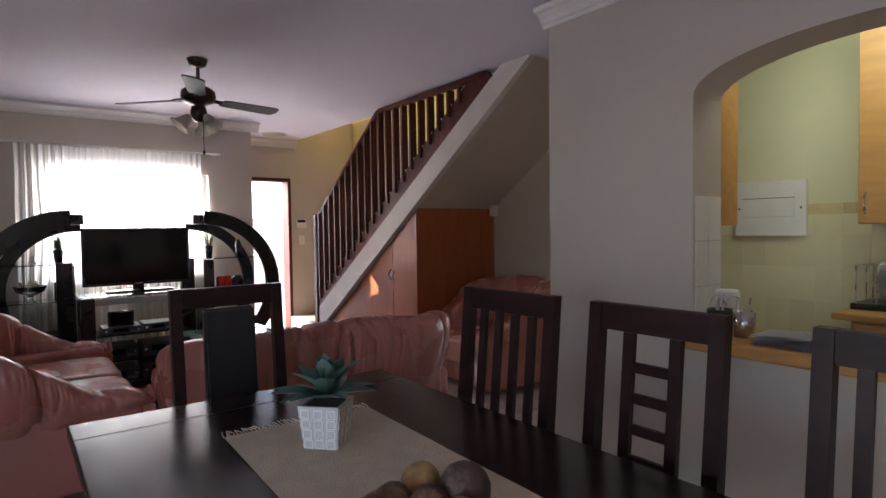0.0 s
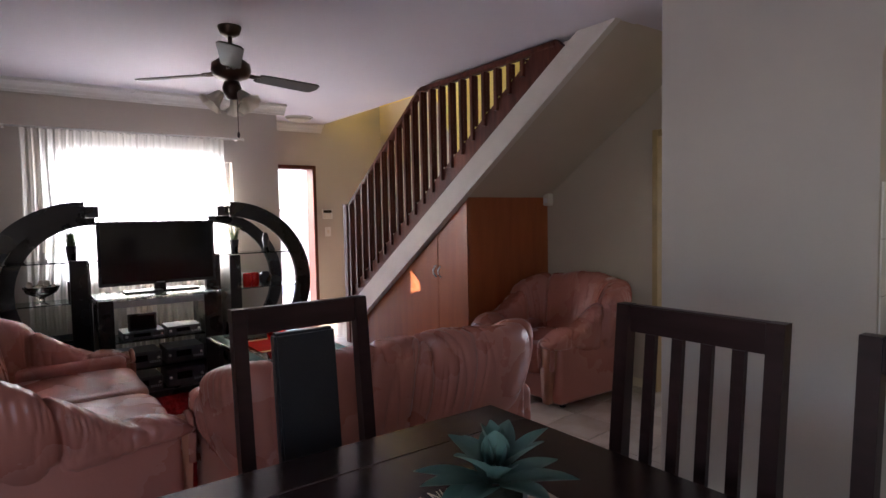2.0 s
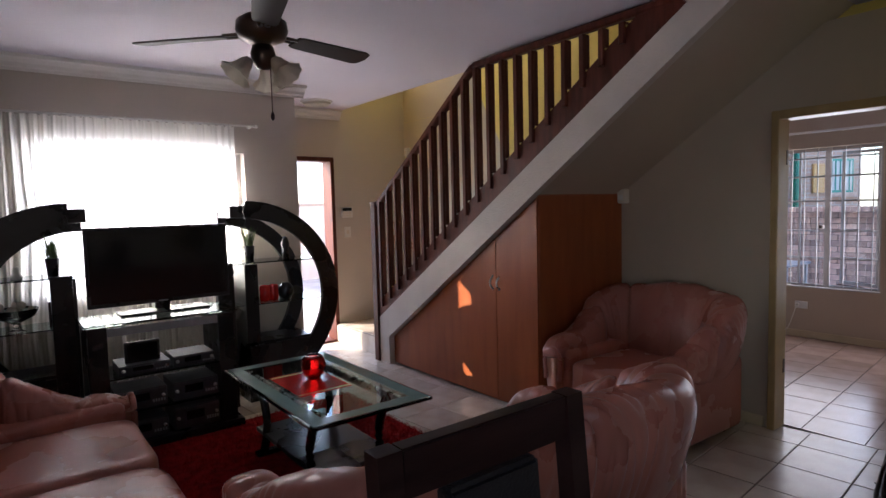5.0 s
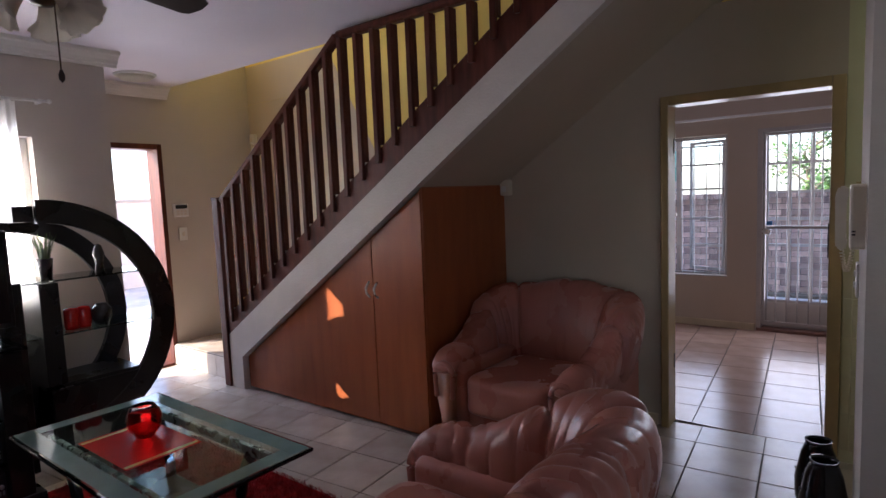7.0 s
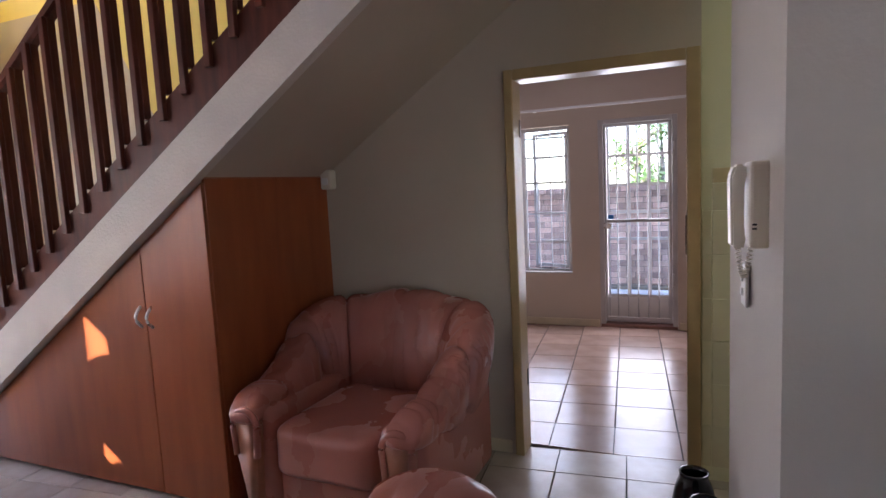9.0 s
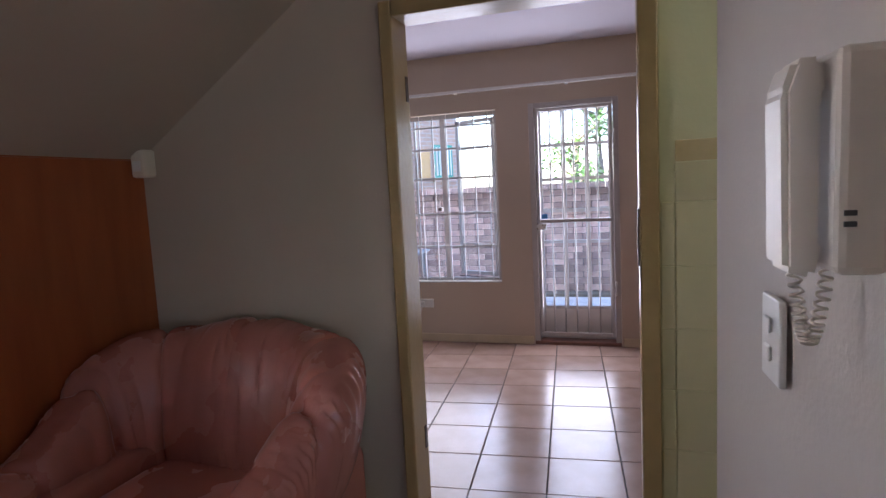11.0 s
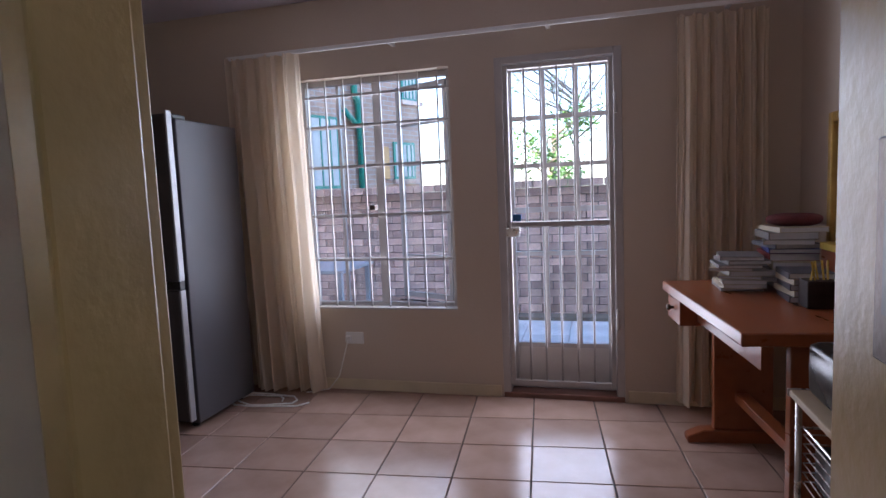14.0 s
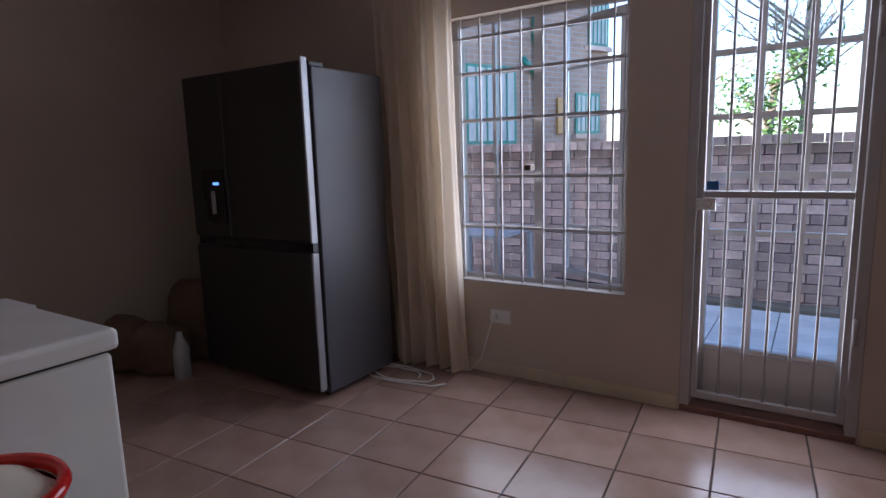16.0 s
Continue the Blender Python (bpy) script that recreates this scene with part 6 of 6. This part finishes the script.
# chest freezer
freezer = empty("chest_freezer", -4.00, 5.0, 0, "white chest freezer with a flat lid", "freezer")
part("body", box(-0.60, 0.60, -0.22, 0.235, 0.03, 0.79, 0.012, 3), WHITEPL, freezer)
part("lid", box(-0.612, 0.612, -0.232, 0.25, 0.797, 0.85, 0.014, 3), WHITEPL, freezer, "white lid with rounded edge")
part("seal", box(-0.59, 0.59, -0.21, 0.225, 0.7902, 0.7968), BLACK, freezer)
part("lid_handle", box(-0.10, 0.10, 0.2505, 0.285, 0.81, 0.835, 0.005), WHITEPL, freezer)
for sx in (-0.5, 0.5):
    part("foot", lathe([(0.02, 0), (0.024, 0.03)], sx, -0.18, 0, 10), BLACK, freezer)
    part("foot", lathe([(0.02, 0), (0.024, 0.03)], sx, 0.18, 0, 10), BLACK, freezer)
tub = empty("laundry_tub", -3.21, 4.86, 0, "white plastic tub with a bright red rim", "tub")
part("tub", lathe([(0, 0.0), (0.12, 0.0), (0.15, 0.66), (0.145, 0.66), (0.116, 0.01), (0, 0.01)], n=36), WHITEPL, tub, "", True)
part("rim", lathe([(0.145, 0.65), (0.160, 0.65), (0.166, 0.663), (0.160, 0.676), (0.145, 0.676), (0.142, 0.663), (0.145, 0.65)], n=36), RED, tub, "rolled red plastic rim", True)

# Added pale filling stands in for the tub's light inside, otherwise black.
part("pale_filling", puff(-0.138, 0.138, -0.138, 0.138, 0.55, 0.69, 0.8, 0.012, 14, 3, 32, 12), CREAMPL, tub, "pale filling added to lighten the tub's inside", True)

# desk
desk = empty("desk", -1.279, 6.518, 0, "orange-brown wooden trestle desk with a small drawer", "desk", rz=6.4)
part("desktop", box(-0.315, 0.255, -0.54, 0.53, 0.705, 0.75, 0.006), DESK, desk)
part("apron", box(-0.22, -0.20, -0.44, 0.42, 0.60, 0.7045), DESK, desk)
drw = part("drawer", box(-0.295, -0.2005, 0.28, 0.50, 0.58, 0.7035, 0.004), DESK, desk)
bm = lathe([(0, 0), (0.007, 0), (0.006, 0.012), (0.016, 0.02), (0.014, 0.03), (0, 0.033)], n=16)
bmesh.ops.transform(bm, matrix=Matrix.Translation((-0.2955, 0.39, 0.645)) @ Matrix.Rotation(radians(-90), 4, 'Y'), verts=bm.verts)
part("knob", bm, BRONZE, drw, "dark turned knob", True)
for yy in (-0.40, 0.39):
    part("trestle", box(-0.12, 0.14, yy - 0.02, yy + 0.02, 0.06, 0.7045, 0.004), DESK, desk)
    part("foot", prism([(-0.24, 0.0), (0.22, 0.0), (0.22, 0.03), (0.16, 0.0595), (-0.17, 0.0595), (-0.24, 0.03)], "y", yy - 0.035, yy + 0.035, 0.004), DESK, desk)
part("stretcher", box(-0.03, 0.03, -0.3795, 0.3695, 0.20, 0.24, 0.004), DESK, desk)

rnd = random.Random(11)
BOOKMATS = [node_mat("book_cover", c, 0.5, 0, 0.15, 10, 0.05, 60) for c in ((0.45, 0.44, 0.42), (0.10, 0.10, 0.12), (0.05, 0.08, 0.30), (0.30, 0.06, 0.05), (0.55, 0.50, 0.38), (0.18, 0.17, 0.17))]


def book(x, y, z, w, d, h, rz, mat, label):
    t = empty("book", x, y, z, label, "book", "books on the desk", rz=rz)
    part("page_block", box(-w / 2 + 0.004, w / 2 - 0.003, -d / 2 + 0.003, d / 2 - 0.003, 0.002, h - 0.002), PAPER, t)
    bm = box(-w / 2, w / 2, -d / 2, d / 2, 0, 0.0019)
    box(-w / 2, w / 2, -d / 2, d / 2, h - 0.0019, h, bm=bm)
    box(-w / 2, -w / 2 + 0.0038, -d / 2, d / 2, 0.0019, h - 0.0019, bm=bm)
    part("cover", bm, mat, t)


z = 0.7505
for k in range(9):
    h = rnd.uniform(0.012, 0.022)
    book(-1.36 + rnd.uniform(-.024, .024), 6.80 + rnd.uniform(-.02, .02), z, 0.17, 0.23, h, rnd.uniform(-16, 16), BOOKMATS[k % 2 * 4 if k < 6 else 5], "thin pale paperback in a stack on the desk")
    z += h + 0.0005
z = 0.7505
for k in range(10):
    h = rnd.uniform(0.018, 0.034)
    book(-1.14 + rnd.uniform(-.02, .02), 6.86 + rnd.uniform(-.02, .02), z, 0.19, 0.25, h, rnd.uniform(-15, 15), BOOKMATS[(k * 5 + 1) % 6], "worn hardback book in a tall stack on the desk")
    z += h + 0.0005
ob = part("beret", puff(-0.11, 0.11, -0.10, 0.10, 0, 0.055, 0.8, 0.006, 12, 3, 24, 10), node_mat("maroon_felt", (0.13, 0.03, 0.03), 0.9, 0, 0.2, 20, 0.4, 120), None, "", True)
ob.matrix_basis = pose(-1.12, 6.87, z)
tagged(ob, "flat maroon cloth bag on the book stack", "bag")
z = 0.7505
for k in range(5):
    book(-1.16 + rnd.uniform(-.01, .01), 6.55 + rnd.uniform(-.01, .01), z, 0.16, 0.21, 0.022, rnd.uniform(-6, 6), BOOKMATS[(k * 3 + 1) % 6], "dark book stacked at the desk's middle")
    z += 0.0225
basket = empty("pen_holder", -1.18, 6.38, 0.7505, "brown wooden holder with yellow pencils", "pen holder")
bm = box(-0.05, 0.05, -0.05, 0.05, 0, 0.10, 0.004)
part("holder", bm, DARK, basket)
for k in range(5):
    x, y = -0.03 + 0.015 * k, rnd.uniform(-.03, .03)
    part("pencil", tube([(x, y, 0.1005), (x + rnd.uniform(-.02, .02), y + rnd.uniform(-.02, .02), 0.17)], 0.004, 6), node_mat("yellow_pencil", (0.6, 0.42, 0.06), 0.4, 0, 0.1, 10, 0, 40), basket)
ybox = empty("yellow_box", -1.02, 6.60, 0.7505, "wooden box with a yellow lid among the books", "box")
part("box", box(-0.05, 0.05, -0.09, 0.09, 0, 0.18, 0.004), DESK, ybox)
part("lid", box(-0.055, 0.055, -0.095, 0.095, 0.1805, 0.21, 0.005), node_mat("yellow_card", (0.55, 0.38, 0.05), 0.6, 0, 0.1, 8, 0.05, 40), ybox, "yellow lid")
grass_pot(-1.10, 6.20, 0.7505, "small green plant in a black pot on the desk", 40, 0.07, 9)
mirror = empty("mirror", -0.953, 6.55, 0.7505, "gold framed mirror leaning on the wall behind the desk", "mirror")
for y0, y1, z0, z1 in ((-0.35, -0.305, 0, 0.75), (0.305, 0.35, 0, 0.75), (-0.3045, 0.3045, 0, 0.045), (-0.3045, 0.3045, 0.705, 0.75)):
    part("frame", box(-0.03, 0, y0, y1, z0, z1, 0.008, 3), GOLD, mirror, "gilded moulded frame")
part("glass", box(-0.012, -0.004, -0.3045, 0.3045, 0.0455, 0.7045), MIRROR, mirror, "silvered mirror glass")

# printer trolley beside the desk
trolley = empty("wire_trolley", -1.235, 5.60, 0, "wire drawer trolley with pale wooden top", "trolley")
part("top", box(-0.20, 0.20, -0.22, 0.22, 0.60, 0.62, 0.004), node_mat("pale_laminate", (0.50, 0.40, 0.26), 0.5, 0, 0.1, 5, 0.05, 40), trolley)
part("edge", box(-0.203, 0.203, 0.2205, 0.228, 0.598, 0.622, 0.002, 1), CHROME, trolley)
for sx in (-0.18, 0.18):
    for sy in (-0.2, 0.2):
        part("leg", tube([(sx, sy, 0.0), (sx, sy, 0.5995)], 0.009, 8), CHROME, trolley, "", True)
for lev in (0.12, 0.36):
    bk = part("wire_basket", tube([(-0.17, -0.19, lev + .16), (0.17, -0.19, lev + .16), (0.17, 0.19, lev + .16), (-0.17, 0.19, lev + .16), (-0.17, -0.19, lev + .16)], 0.004, 6), CHROME, trolley)
    for k in range(6):
        part("wire", tube([(-0.17, -0.19, lev + k * 0.028), (-0.17, 0.19, lev + k * 0.028)], 0.0022, 5), CHROME, bk)
        part("wire", tube([(-0.17, 0.19, lev + k * 0.028), (0.17, 0.19, lev + k * 0.028)], 0.0022, 5), CHROME, bk)
    part("folded_cloth", box(-0.15, 0.15, -0.17, 0.17, lev + 0.002, lev + 0.12, 0.01), BLACK, trolley, "dark folded clothes")
printer = empty("printer", -1.245, 5.66, 0.6205, "black desktop printer with a curved lid", "printer")
part("case", puff(-0.155, 0.155, -0.17, 0.155, 0, 0.15, 0.22, 0.0, 5, 1, 32, 12), BLACK, printer, "", True)
part("trim", box(-0.152, 0.0, -0.12, 0.12, 0.10, 0.106), SILVER, printer)

# ---- outdoors ----
structure("pavement", box(-9.0, 3.0, 7.57, 9.88, -0.159, -0.10), MORTAR, "concrete bedding under yard paving")
pave = empty("yard_paving", -9.0, 7.6, -0.10, "grey concrete yard paving slabs", "paving", kind="structure")
me_p = tile_mesh("slab", 0.394, 0.394, 0.03, PAVE, "z")
for i in range(22):
    for j in range(6):
        place("slab", me_p, pave, 2.6 + i * 0.40, 0.16 + j * 0.40 - 0.02, 0.031)
garden = empty("garden_wall", -2.5, 9.9, -0.10, "mottled brown brick boundary wall behind the yard", "wall", kind="structure")
part("mortar_core", box(-7.0, 5.0, 0.012, 0.212, 0, 1.345), MORTAR, garden)
me_b = tile_mesh("brick", 0.216, 0.071, 0.02, BRICK, "y")
rnd = random.Random(21)
n_b = 0
joined = bmesh.new()
for j in range(17):
    off = 0.113 * (j % 2)
    for i in range(-31, 22):
        x = i * 0.226 + off
        zz = 0.004 + j * 0.079
        if -2.5 < x < 1.9 and n_b < 330:
            ob = place("brick", me_b, garden, x, 0.0115 + rnd.uniform(-.002, .002), zz)
            ob.rotation_euler = (0, 0, rnd.uniform(-0.01, 0.01))
            n_b += 1
        else:
            box(x - 0.108, x + 0.108, -0.008, 0.0115, zz, zz + 0.071, bm=joined)
tagged(part("brickwork", joined, BRICK, garden), kind="stuff")
for i in range(-60, 43):
    x = i * 0.113
    if -2.6 < x < 2.2:
        place("coping_brick", me_b, garden, x, 0.03, 1.347).scale = (0.49, 6.0, 1.0)
structure("kerb", box(-9.0, 3.0, 9.70, 9.885, -0.10, -0.03, 0.01), EARTH, "dark soil strip at the wall's foot")
bin_ = empty("garden_table", -4.35, 8.75, -0.068, "grey plastic table standing in the yard", "table")
part("tabletop", box(-0.35, 0.35, -0.35, 0.35, 0.66, 0.69, 0.008), SILVER, bin_)
for sx in (-0.3, 0.3):
    for sy in (-0.3, 0.3):
        part("leg", box(sx - 0.02, sx + 0.02, sy - 0.02, sy + 0.02, 0, 0.66, 0.004), SILVER, bin_)

# neighbouring brick house
A, B = Vector((-7.6, 9.95, 0)), Vector((-5.30, 15.2, 0))
d = (B - A)
ang = math.degrees(math.atan2(d.y, d.x))
L = d.length
house = empty("neighbour_house", A.x, A.y, -0.16, "brown brick neighbouring house with green windows", "house", rz=ang)
part("wall", box(0, L, 0.0, 6.0, 0, 6.2), HOUSE, house)
part("roof", prism([(-0.4, 6.2), (6.4, 6.2), (3.0, 8.4)], "x", -0.4, L + 0.4), ROOF, house)
OFFWHITE = node_mat("lit_window_curtain", (0.55, 0.55, 0.52), 0.8, 0, 0.1, 6, 0.1, 40)
for x0, x1, z0, z1 in ((2.55, 3.55, 1.55, 2.75), (4.9, 5.5, 1.7, 2.4), (5.2, 5.7, 3.2, 4.2), (2.4, 3.3, 4.0, 5.1)):
    wd = part("window", box(x0, x1, -0.03, -0.002, z0, z1), GREEN, house, "green painted steel window")
    part("pane", box(x0 + 0.05, x1 - 0.05, -0.036, -0.0305, z0 + 0.05, z1 - 0.05), OFFWHITE, wd)
    for k in range(1, 5):
        xx = x0 + (x1 - x0) * k / 5
        part("glazing_bar", box(xx - 0.012, xx + 0.012, -0.05, -0.0365, z0 + 0.05, z1 - 0.05), GREEN, wd)
    part("sill", box(x0 - 0.05, x1 + 0.05, -0.08, -0.002, z0 - 0.08, z0 - 0.001), BRICK, wd)
pipe = part("downpipe", tube([(4.0, -0.07, 0.0), (4.0, -0.07, 3.0), (3.92, -0.07, 3.2), (3.92, -0.07, 6.1)], 0.06, 10), GREEN, house, "green painted downpipe", True)
part("branch_pipe", tube([(4.0, -0.07, 2.6), (3.75, -0.07, 2.8), (3.7, -0.02, 2.9)], 0.05, 8), GREEN, house, "", True)
part("shutter", box(4.45, 4.75, -0.05, -0.003, 1.7, 2.3, 0.01), PINE, house, "orange wooden panel")


def tree(x, y, h, r, label, leaves, seed, bare=False):
    t = empty("tree", x, y, -0.16, label, "tree")
    rnd = random.Random(seed)
    bm = tube([(0, 0, 0), (0.05, 0.02, h * 0.25), (0.0, 0.06, h * 0.5), (0.08, 0.0, h * 0.8)], 0.11, 9, r1=0.04)
    tips = []
    for k in range(26 if bare else 14):
        z0 = h * rnd.uniform(0.3, 0.75)
        a = rnd.uniform(0, 6.28)
        ln = r * rnd.uniform(0.5, 1.0)
        p1 = Vector((ln * .5 * math.cos(a), ln * .5 * math.sin(a), z0 + ln * rnd.uniform(.2, .5)))
        p2 = Vector((ln * math.cos(a + .3), ln * math.sin(a + .3), z0 + ln * rnd.uniform(.4, 1.0)))
        tube([(0, 0, z0), p1, p2], 0.03, 6, bm=bm, r1=0.008)
        tips.append((p1, p2))
        for q in range(6 if bare else 2):
            s = p1.lerp(p2, rnd.random())
            e = s + Vector((rnd.uniform(-.5, .5), rnd.uniform(-.5, .5), rnd.uniform(0, .6))) * r * 0.4
            tube([s, (s + e) / 2 + Vector((rnd.uniform(-.05, .05), 0, 0.04)), e], 0.011, 4, bm=bm, r1=0.003)
            tips.append((s, e))
    part("trunk", bm, BARK, t, "grey bark and limbs", True)
    bm = bmesh.new()
    for k in range(leaves):
        p, q = rnd.choice(tips)
        c = p.lerp(q, rnd.uniform(0.3, 1.1)) + Vector((rnd.gauss(0, .14), rnd.gauss(0, .14), rnd.gauss(0, .12)))
        s = rnd.uniform(0.03, 0.06)
        u = Vector((rnd.uniform(-1, 1), rnd.uniform(-1, 1), rnd.uniform(-.6, .6))).normalized()
        w = u.cross(Vector((rnd.uniform(-1, 1), rnd.uniform(-1, 1), 1))).normalized()
        vs = [bm.verts.new(c + u * s), bm.verts.new(c + w * s * .45), bm.verts.new(c - u * s), bm.verts.new(c - w * s * .45)]
        bm.faces.new(vs)
    tagged(part("crown", bm, LEAF, t, "loose uneven green leaves"), kind="stuff")


tree(-2.62, 13.4, 2.9, 0.75, "small green leafy tree behind the garden wall", 1700, 2)
tree(-0.6, 14.5, 2.6, 0.8, "green leafy shrub tree behind the garden wall", 1300, 5)
tree(-2.4, 19.0, 7.0, 2.6, "tall nearly bare winter tree beyond the wall", 500, 7, True)
tree(-5.2, 24.0, 8.0, 3.2, "tall nearly bare winter tree in the distance", 500, 9, True)

# front garden seen through the open front door
structure("pavement_front", box(-13, -6.95, -4, 9, -0.159, -0.03), PAVE, "pale concrete path before the front door")
fw = empty("front_wall", -12.6, 3.0, -0.16, "pale plastered boundary wall of the front garden", "wall", kind="structure")
part("wall", box(-0.1, 0.1, -6, 6, 0, 1.7), PLASTER, fw)
part("coping", box(-0.14, 0.14, -6, 6, 1.7005, 1.76, 0.01), STRING, fw)

# ---- floor tiles ----
floor_ob = bpy.data.objects["floor"]
me_t1 = tile_mesh("tile", 0.3335, 0.3335, 0.0078, TILE, "z")
me_t2 = tile_mesh("tile", 0.3335, 0.3335, 0.0078, TILE_HALL, "z")
P, TURN = 0.339, radians(5.0)
CT, ST = math.cos(TURN), math.sin(TURN)


def clip_poly(pts, x0, x1, y0, y1):
    """Cut a convex outline to a rectangle."""
    for ax, lim, sg in ((0, x0, 1), (0, x1, -1), (1, y0, 1), (1, y1, -1)):
        out = []
        for p, q in zip(pts, pts[1:] + pts[:1]):
            dp, dq = sg * (p[ax] - lim), sg * (q[ax] - lim)
            if dp >= 0:
                out.append(p)
            if dp * dq < 0:
                f = dp / (dp - dq)
                out.append((p[0] + f * (q[0] - p[0]), p[1] + f * (q[1] - p[1])))
        pts = out
        if not pts:
            break
    return pts


def lay_tiles(u_edge, v_edges, x0, x1, y0, y1, me, keep, near, rest, limit):
    """Tiles on a grid that lies askew to the walls, cut along the edges of a room."""
    n = 0
    for j, (v0, v1) in enumerate(zip(v_edges, v_edges[1:])):
        for i in range(-30, 40):
            u0 = u_edge + i * P
            g = 0.00275
            quad = [(u0 + g, v0 + g), (u0 + P - g, v0 + g), (u0 + P - g, v1 - g), (u0 + g, v1 - g)]
            pts = [(u * CT - v * ST, u * ST + v * CT) for u, v in quad]
            cx, cy = sum(p[0] for p in pts) / 4, sum(p[1] for p in pts) / 4
            if not keep(cx, cy, v0):
                continue
            cut = clip_poly(pts, x0, x1, y0, y1)
            if len(cut) < 3:
                continue
            if cut == pts and v1 - v0 > P - 0.001 and near(cx, cy) and n < limit:
                place("tile", me, floor_ob, cx, cy, 0.0).rotation_euler = (0, 0, TURN)
                n += 1
            else:
                prism(cut, "z", -0.0078, 0.0, bm=rest)


rest = bmesh.new()
lay_tiles(-3.039, [4.825 + k * P for k in range(0, 11)], -5.66, -0.94, 4.665, 7.45, me_t1, lambda x, y, v: not (-2.75 < x < -1.5 and y < 4.5), lambda x, y: True, rest, 130)
tagged(part("back_room_tiling", rest, TILE, floor_ob), kind="stuff")
rest = bmesh.new()
lay_tiles(-1.617, [4.576 - k * P for k in range(19, 0, -1)] + [4.576, 4.825] + [4.825 + k * P for k in range(1, 4)], -6.9, 1.85, -0.85, 4.66, me_t2,
          lambda x, y, v: v < 4.7 or x < -3.0, lambda x, y: 2.4 < y and -6.8 < x < -1.4, rest, 170)
# strip of cut tiles in the inner doorway
lay_tiles(-1.617, [4.576, 4.825], -2.62, -1.62, 4.661, 4.80, me_t2, lambda x, y, v: True, lambda x, y: False, rest, 0)
tagged(part("floor_tiling", rest, TILE_HALL, floor_ob), kind="stuff")
